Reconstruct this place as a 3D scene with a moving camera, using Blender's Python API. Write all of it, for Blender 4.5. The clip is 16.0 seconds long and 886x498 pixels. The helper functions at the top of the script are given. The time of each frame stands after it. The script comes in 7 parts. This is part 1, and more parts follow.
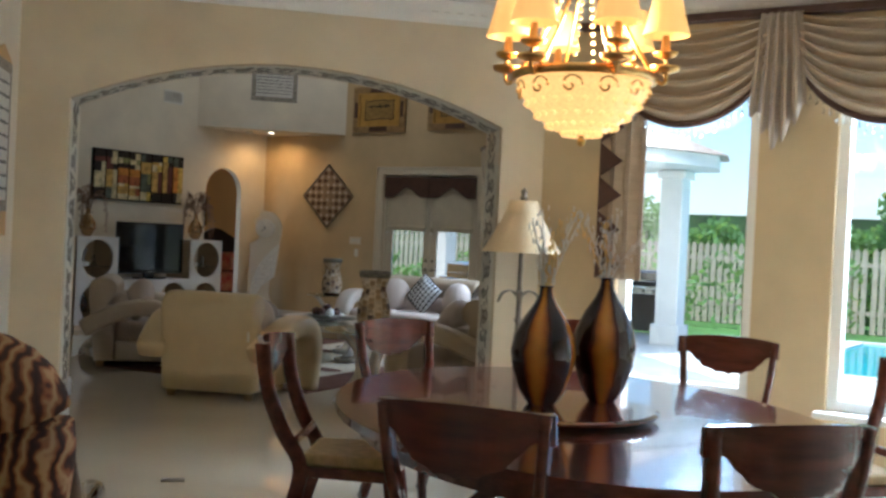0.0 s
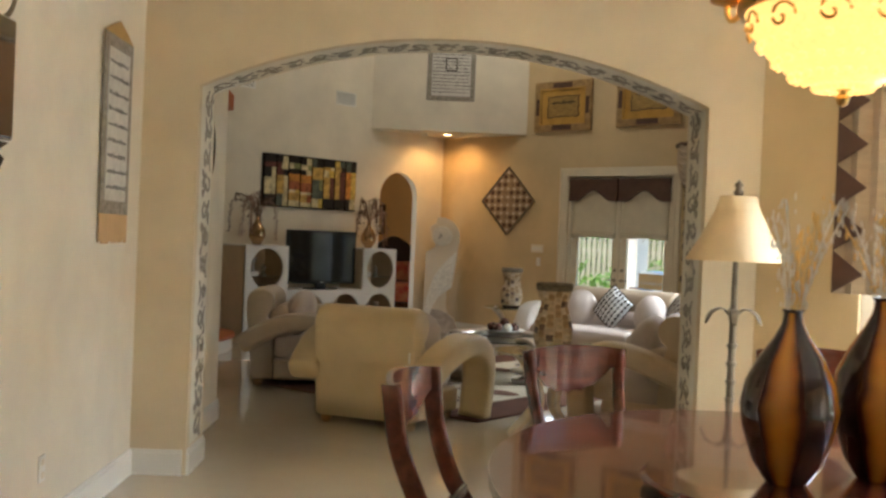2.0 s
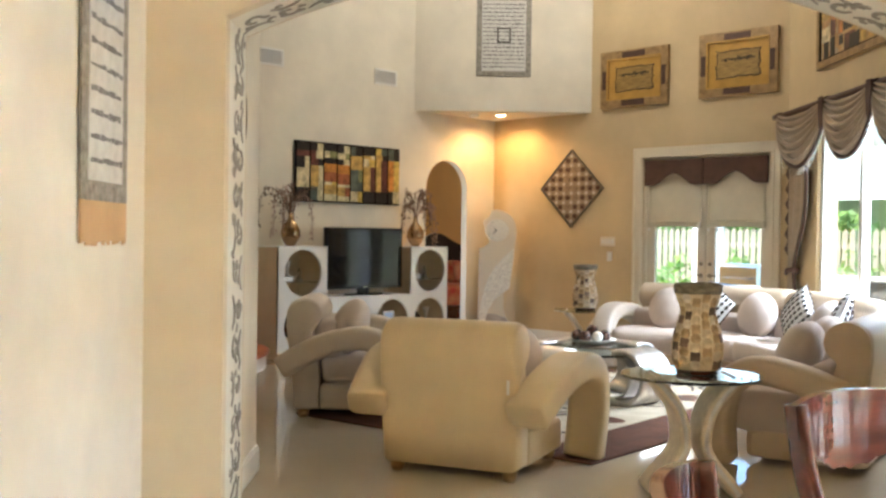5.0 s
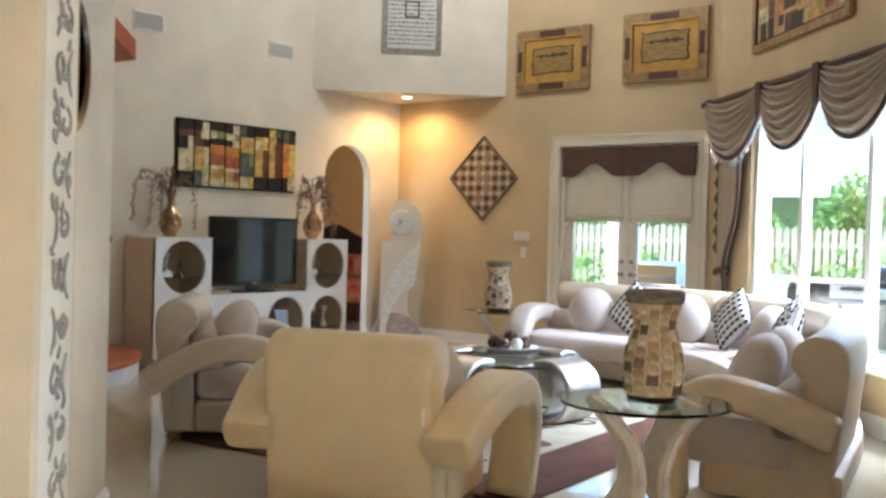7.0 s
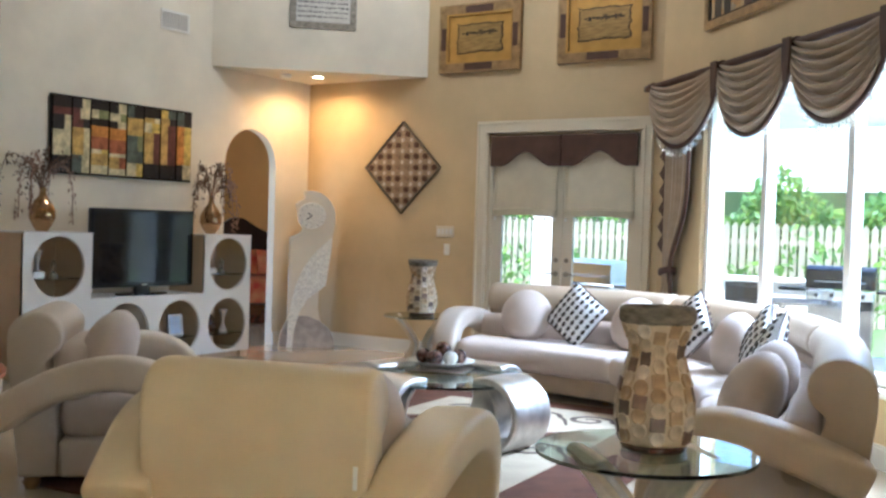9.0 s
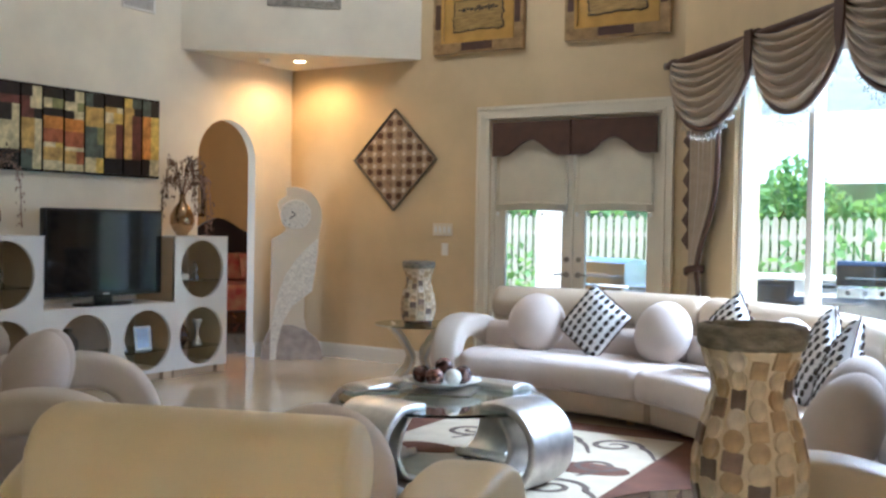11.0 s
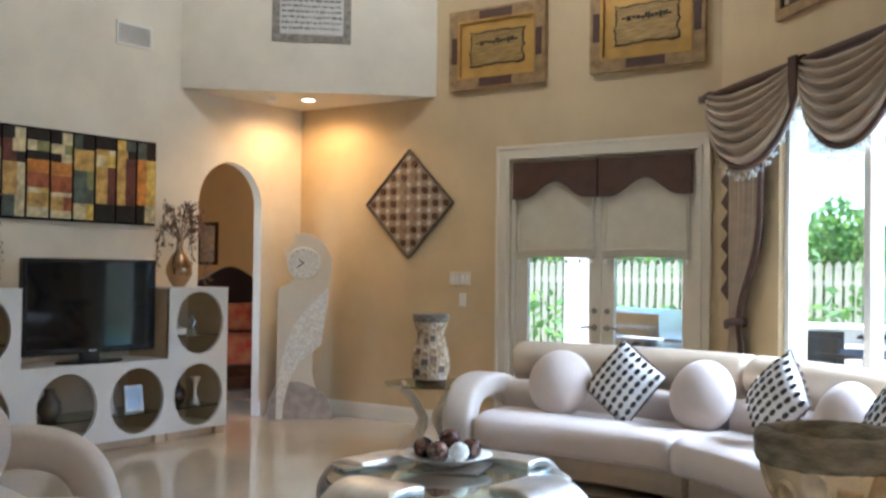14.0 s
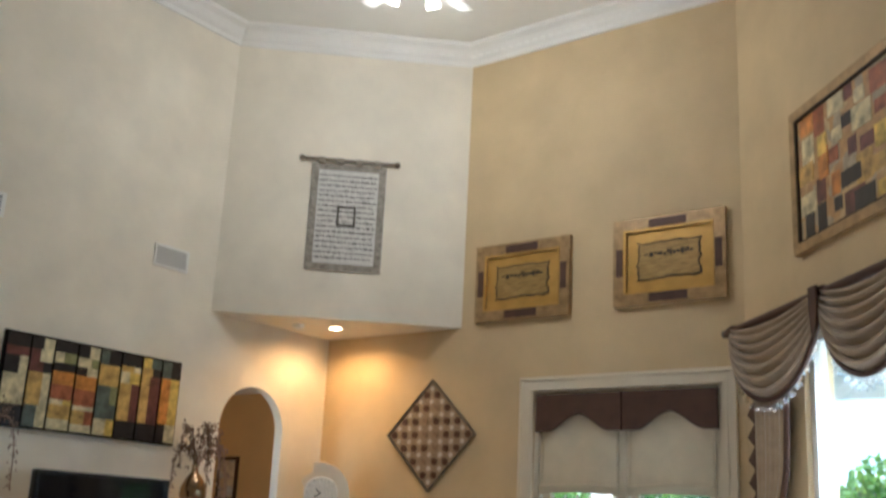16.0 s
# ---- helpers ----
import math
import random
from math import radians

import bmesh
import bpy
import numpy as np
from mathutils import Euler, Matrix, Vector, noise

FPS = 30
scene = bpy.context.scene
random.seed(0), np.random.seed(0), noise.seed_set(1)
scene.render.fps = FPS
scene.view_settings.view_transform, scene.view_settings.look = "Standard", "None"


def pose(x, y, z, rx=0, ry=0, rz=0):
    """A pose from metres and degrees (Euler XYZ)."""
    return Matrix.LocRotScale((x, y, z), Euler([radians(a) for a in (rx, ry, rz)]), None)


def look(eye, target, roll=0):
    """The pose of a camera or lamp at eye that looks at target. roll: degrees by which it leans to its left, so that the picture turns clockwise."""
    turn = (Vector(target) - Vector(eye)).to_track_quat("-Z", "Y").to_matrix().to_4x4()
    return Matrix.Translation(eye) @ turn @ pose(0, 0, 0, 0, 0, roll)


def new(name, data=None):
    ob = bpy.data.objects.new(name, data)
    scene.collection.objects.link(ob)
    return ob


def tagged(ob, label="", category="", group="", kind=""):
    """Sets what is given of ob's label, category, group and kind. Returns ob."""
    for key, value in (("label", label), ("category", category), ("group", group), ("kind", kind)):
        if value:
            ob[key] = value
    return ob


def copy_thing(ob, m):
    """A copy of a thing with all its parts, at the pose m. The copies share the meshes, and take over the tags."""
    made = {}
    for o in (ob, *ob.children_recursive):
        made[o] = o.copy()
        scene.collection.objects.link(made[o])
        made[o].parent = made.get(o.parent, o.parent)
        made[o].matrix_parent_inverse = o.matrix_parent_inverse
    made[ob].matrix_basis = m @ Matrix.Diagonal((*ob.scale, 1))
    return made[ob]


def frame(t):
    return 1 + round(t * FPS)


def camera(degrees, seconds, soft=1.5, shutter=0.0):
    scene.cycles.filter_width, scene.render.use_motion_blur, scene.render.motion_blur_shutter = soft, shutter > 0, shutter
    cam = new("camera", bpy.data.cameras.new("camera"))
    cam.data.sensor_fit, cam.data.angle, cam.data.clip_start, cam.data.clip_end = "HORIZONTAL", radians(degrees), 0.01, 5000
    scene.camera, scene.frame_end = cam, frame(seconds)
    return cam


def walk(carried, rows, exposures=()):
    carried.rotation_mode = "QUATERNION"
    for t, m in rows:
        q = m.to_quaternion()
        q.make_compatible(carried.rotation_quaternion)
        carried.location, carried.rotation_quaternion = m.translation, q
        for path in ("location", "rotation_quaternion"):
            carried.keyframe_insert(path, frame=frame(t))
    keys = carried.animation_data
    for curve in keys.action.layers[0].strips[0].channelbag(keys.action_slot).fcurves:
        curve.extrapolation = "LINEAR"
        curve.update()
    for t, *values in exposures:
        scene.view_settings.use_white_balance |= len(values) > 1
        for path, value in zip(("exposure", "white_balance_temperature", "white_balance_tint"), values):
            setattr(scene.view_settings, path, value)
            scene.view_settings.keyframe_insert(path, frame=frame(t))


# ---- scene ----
cam = camera(46.1, 16.0, 2.6, 0.5)
PATH = [
    (0, (12.276, -13.224, 1.481), (11.186, -11.547, 1.46), 2.7),
    (0.5, (12.063, -12.97, 1.472), (10.918, -11.33, 1.451), 2.4),
    (1, (11.889, -12.693, 1.469), (10.666, -11.111, 1.449), 2.3),
    (1.5, (11.722, -12.434, 1.467), (10.42, -10.916, 1.447), 2.3),
    (2, (11.574, -12.176, 1.463), (10.201, -10.722, 1.443), 2.4),
    (2.5, (11.258, -12.02, 1.459), (9.874, -10.576, 1.436), 2.5),
    (3, (11.035, -11.806, 1.455), (9.622, -10.391, 1.428), 2.4),
    (3.2, (10.961, -11.697, 1.456), (9.53, -10.3, 1.427), 2.3),
    (5.3, (9.872, -10.989, 1.409), (8.473, -9.56, 1.384), 0.7),
    (5.5, (9.843, -10.856, 1.426), (8.446, -9.425, 1.394), 1.1),
    (6, (9.625, -10.685, 1.428), (8.263, -9.222, 1.392), 1.3),
    (6.5, (9.312, -10.519, 1.369), (8.005, -9.005, 1.343), 1.3),
    (7, (9.134, -10.341, 1.419), (7.878, -8.785, 1.383), 1.6),
    (7.5, (8.882, -10.111, 1.415), (7.676, -8.516, 1.378), 1.9),
    (8, (8.686, -9.866, 1.401), (7.514, -8.246, 1.363), 1.9),
    (8.5, (8.464, -9.684, 1.408), (7.331, -8.037, 1.369), 1.9),
    (9, (8.288, -9.483, 1.428), (7.18, -7.818, 1.385), 1.8),
    (11.5, (7.568, -8.364, 1.396), (6.46, -6.699, 1.352), 0.7),
    (12, (7.508, -8.137, 1.443), (6.377, -6.488, 1.39), 0.3),
    (12.5, (7.483, -7.953, 1.452), (6.327, -6.322, 1.401), 0.2),
    (13, (7.442, -7.9, 1.452), (6.282, -6.271, 1.416), 0.3),
    (13.5, (7.401, -7.882, 1.454), (6.244, -6.251, 1.445), 0.5),
    (14, (7.38, -7.874, 1.438), (6.224, -6.243, 1.481), 0.7),
    (14.5, (7.35, -7.888, 1.468), (6.196, -6.259, 1.58), 0.8),
    (15, (7.407, -7.842, 1.336), (6.24, -6.236, 1.581), 1.5),
    (15.5, (7.432, -7.818, 1.252), (6.258, -6.246, 1.638), 2.2),
    (16, (7.435, -7.806, 1.18), (6.259, -6.277, 1.709), 2.9),
]
EXPOSURES = [(0.0, 0.74, 5200, 8), (1.0, 0.88, 5600, 9), (2.0, 1.25, 6200, 10), (3.0, 1.70, 6550, 10), (5.3, 2.24, 5700, 10), (7.5, 2.20, 5150, 10), (9.0, 2.13, 5030, 10), (12.0, 1.98, 4980, 10), (14.0, 1.96, 5030, 10), (16.0, 1.76, 5200, 10)]
walk(cam, [(t, look(eye, target, roll)) for t, eye, target, roll in PATH], EXPOSURES)

# ---- light ----
SUN_ELEVATION, SUN_AZIMUTH = 72.0, 200.0
world = bpy.data.worlds.new("world")
scene.world = world
world.use_nodes = True
_bg = world.node_tree.nodes["Background"]
_sky = world.node_tree.nodes.new("ShaderNodeTexSky")
_sky.sky_type, _sky.sun_disc = "NISHITA", False
_sky.sun_elevation, _sky.sun_rotation = radians(SUN_ELEVATION), radians(SUN_AZIMUTH)
world.node_tree.links.new(_sky.outputs[0], _bg.inputs[0])
_bg.inputs[1].default_value = 0.15


def lamp(name, kind, power, color, m, size=0.1, size_y=0.0, angle=0.0, spot=0.0):
    data = bpy.data.lights.new(name, kind)
    data.energy, data.color = power, color
    if kind == "AREA":
        data.shape, data.size, data.size_y = "RECTANGLE", size, size_y
    elif kind == "SUN":
        data.angle = radians(angle)
    else:
        data.shadow_soft_size = size
        if kind == "SPOT":
            data.spot_size, data.spot_blend = radians(spot), 0.6
    ob = new(name, data)
    ob.matrix_world = m
    return ob


lamp("sun", "SUN", 5.0, (1.0, 0.94, 0.84), pose(0, 0, 20, 90 - SUN_ELEVATION, 0, 180 - SUN_AZIMUTH), angle=0.5)

# ---- plan: the dining room stands at 45 degrees to the living room ----
R2 = math.sqrt(2)
TURNED = pose(0, 0, 0, 0, 0, 45)  # local x runs along the arch wall, local y back towards the living room


def uv(u, v):
    """World x, y of a place given along (u) and away from (v) the arch wall."""
    return (u + v) / R2, (u - v) / R2


H_LIVING, H_DINING, DINING_Y = 5.95, 3.2, -6.35
BAY = Matrix.Translation((*uv(3.15, 0), 0)) @ pose(0, 0, 0, 0, 0, -45)  # local x runs along the bay wall, local y outwards
# sky light falling through the openings, and the lamps of the rooms
def sky_lamp(name, m, w, h, power, tilt=35.0, color=(0.84, 0.92, 1.0)):
    """A panel of sky above and outside an opening; local y of m runs outwards."""
    return lamp(name, "AREA", power, color, m @ pose(0, 0, 0, -90 + tilt, 0, 0), w, h)


sky_lamp("sky_light", BAY @ pose(6.4, 2.4, 4.4), 4.0, 1.5, 300, 24.0)
sky_lamp("sky_light", pose(9.8, DINING_Y + 1.1, 3.6), 1.6, 1.4, 190)
sky_lamp("sky_light", pose(12.4, DINING_Y + 1.1, 3.6), 3.4, 1.4, 660)
# added lamp outside the bedroom's invented opening, to brighten that room
sky_lamp("sky_light", pose(-1.7, -4.3, 2.2, 0, 0, 180), 1.8, 1.8, 18, 0.0)
lamp("fan_light", "POINT", 24, (1.0, 0.9, 0.76), pose(2.62, -2.08, 5.1), 0.2)
lamp("chandelier_light", "POINT", 30, (1.0, 0.74, 0.45), pose(10.3, -9.13, 2.36), 0.12)
lamp("downlight_spot", "SPOT", 18, (1.0, 0.54, 0.19), pose(0.53, -0.48, 3.05), 0.04, spot=164)

# ---- materials ----
def mat(name, color, rough=0.5, metal=0.0, var=0.12, scale=3.0, grain=60.0, bump=0.0, spec=0.5, coat=0.0, trans=0.0, ior=1.45, emit=None, power=0.0, second=None, stretch=(1, 1, 1), sheen=0.0):
    """A principled material with a broad and a fine variation of its colour, and fine relief."""
    m = bpy.data.materials.new(name)
    m.use_nodes = True
    nt = m.node_tree
    b = nt.nodes["Principled BSDF"]
    b.inputs["Roughness"].default_value = rough
    b.inputs["Metallic"].default_value = metal
    b.inputs["Specular IOR Level"].default_value = spec
    b.inputs["Coat Weight"].default_value = coat
    b.inputs["Transmission Weight"].default_value = trans
    b.inputs["IOR"].default_value = ior
    b.inputs["Sheen Weight"].default_value = sheen
    if emit:
        b.inputs["Emission Color"].default_value = (*emit, 1)
        b.inputs["Emission Strength"].default_value = power
    co = nt.nodes.new("ShaderNodeTexCoord")
    mp = nt.nodes.new("ShaderNodeMapping")
    mp.inputs["Scale"].default_value = stretch
    nt.links.new(co.outputs["Object"], mp.inputs[0])
    n1 = nt.nodes.new("ShaderNodeTexNoise")
    n1.inputs["Scale"].default_value, n1.inputs["Detail"].default_value = scale, 4
    n2 = nt.nodes.new("ShaderNodeTexNoise")
    n2.inputs["Scale"].default_value, n2.inputs["Detail"].default_value = grain, 3
    for n in (n1, n2):
        nt.links.new(mp.outputs[0], n.inputs["Vector"])
    mix = nt.nodes.new("ShaderNodeMix")
    mix.data_type = "RGBA"
    lo = second or tuple(c * (1 - var) for c in color)
    hi = color if second else tuple(min(1, c * (1 + var)) for c in color)
    mix.inputs[6].default_value, mix.inputs[7].default_value = (*lo, 1), (*hi, 1)
    ad = nt.nodes.new("ShaderNodeMath")
    ad.operation = "MULTIPLY_ADD"
    ad.inputs[1].default_value = 0.3
    nt.links.new(n2.outputs[0], ad.inputs[0])
    rmp = nt.nodes.new("ShaderNodeMapRange")
    rmp.inputs[1].default_value, rmp.inputs[2].default_value = 0.3, 0.7
    rmp.inputs[3].default_value, rmp.inputs[4].default_value = -0.1, 0.8
    nt.links.new(n1.outputs[0], rmp.inputs[0])
    nt.links.new(rmp.outputs[0], ad.inputs[2])
    nt.links.new(ad.outputs[0], mix.inputs[0])
    nt.links.new(mix.outputs[2], b.inputs["Base Color"])
    if bump:
        bp = nt.nodes.new("ShaderNodeBump")
        bp.inputs["Strength"].default_value, bp.inputs["Distance"].default_value = bump, 0.01
        nt.links.new(n2.outputs[0], bp.inputs["Height"])
        nt.links.new(bp.outputs[0], b.inputs["Normal"])
    return m


def glass(name, color=(0.95, 1.0, 0.98), rough=0.0):
    m = bpy.data.materials.new(name)
    m.use_nodes = True
    b = m.node_tree.nodes["Principled BSDF"]
    b.inputs["Base Color"].default_value = (*color, 1)
    b.inputs["Transmission Weight"].default_value, b.inputs["Roughness"].default_value = 1.0, rough
    return m


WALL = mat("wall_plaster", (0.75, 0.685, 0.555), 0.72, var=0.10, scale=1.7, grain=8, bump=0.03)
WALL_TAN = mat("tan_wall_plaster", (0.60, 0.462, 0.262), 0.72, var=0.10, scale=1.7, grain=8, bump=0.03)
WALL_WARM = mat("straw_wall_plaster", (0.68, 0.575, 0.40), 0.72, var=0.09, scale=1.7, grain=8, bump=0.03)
CEIL = mat("ceiling_paint", (0.80, 0.78, 0.70), 0.8, var=0.03)
CREAM_PAINT = mat("cream_gloss_paint", (0.74, 0.66, 0.51), 0.4, var=0.04)
NICKEL = mat("aged_nickel", (0.36, 0.31, 0.24), 0.3, 1.0, var=0.15, scale=20)
WHITE = mat("white_paint", (0.80, 0.78, 0.72), 0.4, var=0.03)
FLOOR = mat("polished_cream_marble", (0.55, 0.47, 0.345), 0.05, var=0.06, scale=1.2, grain=8, coat=0.3)
LEATHER = mat("cream_leather", (0.60, 0.52, 0.43), 0.45, var=0.05, scale=6, grain=180, bump=0.06)
MAHOGANY = mat("mahogany", (0.099, 0.025, 0.015), 0.15, var=0.4, scale=4, grain=40, coat=0.6, stretch=(1, 6, 6))
CABINET = mat("white_lacquer", (0.78, 0.77, 0.74), 0.35, var=0.03, coat=0.2)
BLACK = mat("black_plastic", (0.012, 0.012, 0.014), 0.25, var=0.1)
SILVER = mat("silver_leaf", (0.66, 0.63, 0.59), 0.40, 1.0, var=0.24, scale=8, grain=70, bump=0.05)
GLASS = glass("table_glass", (0.78, 0.93, 0.88))
PANE = glass("window_glass", (0.97, 1.0, 0.99))
GRASS = mat("lawn", (0.07, 0.16, 0.03), 0.9, var=0.3, scale=2, grain=60)
PAVE = mat("patio_paving", (0.60, 0.58, 0.53), 0.7, var=0.12, scale=2, grain=30)


# ---- mesh helpers ----
def box(bm, x0, y0, z0, x1, y1, z1, m=None):
    vs = [bm.verts.new((x, y, z)) for z in (z0, z1) for x, y in ((x0, y0), (x1, y0), (x1, y1), (x0, y1))]
    for f in ((3, 2, 1, 0), (4, 5, 6, 7), (0, 1, 5, 4), (1, 2, 6, 5), (2, 3, 7, 6), (3, 0, 4, 7)):
        bm.faces.new([vs[i] for i in f])
    if m is not None:
        bmesh.ops.transform(bm, matrix=m, verts=vs)
    return vs


def mesh(name, bm, material, smooth=False):
    bmesh.ops.recalc_face_normals(bm, faces=bm.faces[:])
    me = bpy.data.meshes.new(name)
    bm.to_mesh(me)
    bm.free()
    me.materials.append(material)
    if smooth:
        for p in me.polygons:
            p.use_smooth = True
    return me


def part(name, bm, material, parent, label="", smooth=False, m=None, bevel=0.0, segments=2):
    """Links a bmesh as one mesh object under a thing or a part."""
    if bevel:
        bmesh.ops.bevel(bm, geom=bm.edges[:], offset=bevel, segments=segments, affect="EDGES", profile=0.5, clamp_overlap=True)
    ob = new(name, mesh(name, bm, material, smooth))
    ob.parent = parent
    if m is not None:
        ob.matrix_basis = m
    if label:
        ob["label"] = label
    return ob


def thing(name, m, label, category, group="", kind=""):
    ob = new(name)
    ob.empty_display_size = 0.1
    ob.matrix_basis = m
    return tagged(ob, label, category, group, kind)


def structure(name, bm, material, label, category, smooth=False, m=None):
    ob = new(name, mesh(name, bm, material, smooth))
    if m is not None:
        ob.matrix_basis = m
    return tagged(ob, label, category, kind="structure")


def prism(bm, outline, z0, z1, m=None):
    """A solid between z0 and z1 over a closed outline of x, y."""
    lo = [bm.verts.new((x, y, z0)) for x, y in outline]
    hi = [bm.verts.new((x, y, z1)) for x, y in outline]
    n = len(outline)
    bm.faces.new(lo[::-1])
    bm.faces.new(hi)
    for i in range(n):
        bm.faces.new((lo[i], lo[(i + 1) % n], hi[(i + 1) % n], hi[i]))
    if m is not None:
        bmesh.ops.transform(bm, matrix=m, verts=lo + hi)


def lathe(bm, profile, steps=32, m=None):
    """A body of revolution about z from (radius, z) pairs."""
    rings = []
    made = []
    for r, z in profile:
        if r < 1e-5:
            v = bm.verts.new((0, 0, z))
            rings.append([v] * steps)
            made.append(v)
        else:
            ring = [bm.verts.new((r * math.cos(2 * math.pi * k / steps), r * math.sin(2 * math.pi * k / steps), z)) for k in range(steps)]
            rings.append(ring)
            made += ring
    for a, b in zip(rings, rings[1:]):
        for k in range(steps):
            vs = []
            for v in (a[k], a[(k + 1) % steps], b[(k + 1) % steps], b[k]):
                if v not in vs:
                    vs.append(v)
            if len(vs) > 2:
                bm.faces.new(vs)
    if m is not None:
        bmesh.ops.transform(bm, matrix=m, verts=made)
    return made


def sweep(bm, path, section, ups=None, closed=False, cap=True, scales=None):
    """Carries a closed section (side, up) along a path of points."""
    pts = [Vector(p) for p in path]
    n = len(pts)
    rings = []
    for i, p in enumerate(pts):
        a = pts[i - 1] if (i or closed) else pts[i]
        b = pts[(i + 1) % n] if (i < n - 1 or closed) else pts[i]
        ahead = (b - a).normalized()
        up = Vector(ups[i]) if ups else Vector((0, 0, 1))
        if abs(ahead.dot(up)) > 0.98:
            up = Vector((0, 1, 0))
        side = ahead.cross(up).normalized()
        up = side.cross(ahead).normalized()
        k = scales[i] if scales else 1.0
        rings.append([bm.verts.new(p + side * (s * k) + up * (h * k)) for s, h in section])
    m = len(section)
    for i in range(n if closed else n - 1):
        for j in range(m):
            bm.faces.new((rings[i][j], rings[i][(j + 1) % m], rings[(i + 1) % n][(j + 1) % m], rings[(i + 1) % n][j]))
    if cap and not closed:
        bm.faces.new(rings[0][::-1])
        bm.faces.new(rings[-1])
    return rings


def circle(r, n=10, sy=1.0):
    return [(r * math.cos(2 * math.pi * k / n), sy * r * math.sin(2 * math.pi * k / n)) for k in range(n)]


def arch_outline(x0, x1, z_spring, z_top, n=24):
    """Points of a segmental or round arch from x0 to x1."""
    w, rise = (x1 - x0) / 2, z_top - z_spring
    r = (w * w + rise * rise) / (2 * rise)
    a = math.asin(min(1, w / r))
    if rise > w:
        a = math.pi - a
    return [((x0 + x1) / 2 + r * math.sin(-a + 2 * a * k / n), z_top - r + r * math.cos(-a + 2 * a * k / n)) for k in range(n + 1)]


def wall_panel(bm, x0, x1, z0, z1, t0, t1, holes=()):
    """A wall along x between y = t0 and t1, with holes given as (x0, x1, z0, z1) or (x0, x1, 0, spring, top)."""
    holes = sorted(holes)
    x = x0
    for h in holes:
        a, b, lo, hi = h[:4]
        if a > x:
            box(bm, x, t0, z0, a, t1, z1)
        if lo > z0:
            box(bm, a, t0, z0, b, t1, lo)
        if len(h) == 4:
            if z1 > hi:
                box(bm, a, t0, hi, b, t1, z1)
        else:
            pts = arch_outline(a, b, hi, h[4])
            for (xa, za), (xb, zb) in zip(pts, pts[1:]):
                vs = [bm.verts.new((px, py, pz)) for py in (t0, t1) for px, pz in ((xa, za), (xb, zb), (xb, z1), (xa, z1))]
                for f in ((0, 1, 2, 3), (7, 6, 5, 4), (0, 4, 5, 1), (3, 2, 6, 7)):
                    bm.faces.new([vs[i] for i in f])
        x = b
    if x < x1:
        box(bm, x, t0, z0, x1, t1, z1)
    bmesh.ops.remove_doubles(bm, verts=bm.verts[:], dist=1e-5)


# ---- structure ----
ARCH_V, ARCH_BACK = 10.607, 10.13
WEST_TURN = pose(0, 0, 0, 0, 0, 90)  # local x = north, local y = west
bm = bmesh.new(); wall_panel(bm, -10.5, 0, 0, H_LIVING, 0, 0.10, [(-1.36, -0.56, 0, 2.05, 2.45)])
structure("wall_west", bm, WALL, "cream plastered wall with an arched opening", "wall", m=WEST_TURN)
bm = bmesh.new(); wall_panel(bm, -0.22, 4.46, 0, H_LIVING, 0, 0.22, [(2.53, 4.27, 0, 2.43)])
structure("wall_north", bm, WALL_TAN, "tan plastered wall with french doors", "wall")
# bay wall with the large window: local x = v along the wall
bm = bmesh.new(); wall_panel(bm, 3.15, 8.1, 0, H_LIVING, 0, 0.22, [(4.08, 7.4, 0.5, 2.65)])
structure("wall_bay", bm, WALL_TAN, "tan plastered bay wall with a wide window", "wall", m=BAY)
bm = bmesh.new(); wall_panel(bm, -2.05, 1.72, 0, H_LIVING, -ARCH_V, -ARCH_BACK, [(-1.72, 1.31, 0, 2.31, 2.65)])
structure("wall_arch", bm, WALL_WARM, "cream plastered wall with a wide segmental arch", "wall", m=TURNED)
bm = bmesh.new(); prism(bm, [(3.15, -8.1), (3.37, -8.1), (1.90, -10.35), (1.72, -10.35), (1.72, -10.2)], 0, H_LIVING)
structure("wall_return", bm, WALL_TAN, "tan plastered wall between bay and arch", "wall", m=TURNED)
bm = bmesh.new(); box(bm, -4.5, -ARCH_BACK, 0, -1.9, -8.69, H_LIVING)
structure("wall_stub", bm, WALL, "cream plastered wall beside the arch", "wall", m=TURNED)
bm = bmesh.new(); box(bm, -2.27, -20.5, 0, -2.05, -ARCH_BACK, H_DINING)
structure("wall_dining_west", bm, WALL, "pale cream plastered dining room wall", "wall", m=TURNED)
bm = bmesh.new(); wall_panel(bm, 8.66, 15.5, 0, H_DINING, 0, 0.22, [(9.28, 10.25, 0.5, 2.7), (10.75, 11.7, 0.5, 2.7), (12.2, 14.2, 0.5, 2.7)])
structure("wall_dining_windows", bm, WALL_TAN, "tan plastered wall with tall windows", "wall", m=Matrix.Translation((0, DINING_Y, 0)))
bm = bmesh.new(); box(bm, -2.27, -20.72, 0, 8, -20.5, H_DINING)
structure("wall_dining_south", bm, WALL, "cream plastered wall behind the dining room", "wall", m=TURNED)
bm = bmesh.new(); box(bm, 15.5, -20.5, 0, 15.72, DINING_Y, H_DINING)
structure("wall_dining_east", bm, WALL, "cream plastered end wall of the dining room", "wall")
bm = bmesh.new(); box(bm, 0, -10.7, 0, 6.0, -10.5, H_LIVING)
structure("wall_hall", bm, WALL, "cream plastered wall at the end of the hall", "wall")
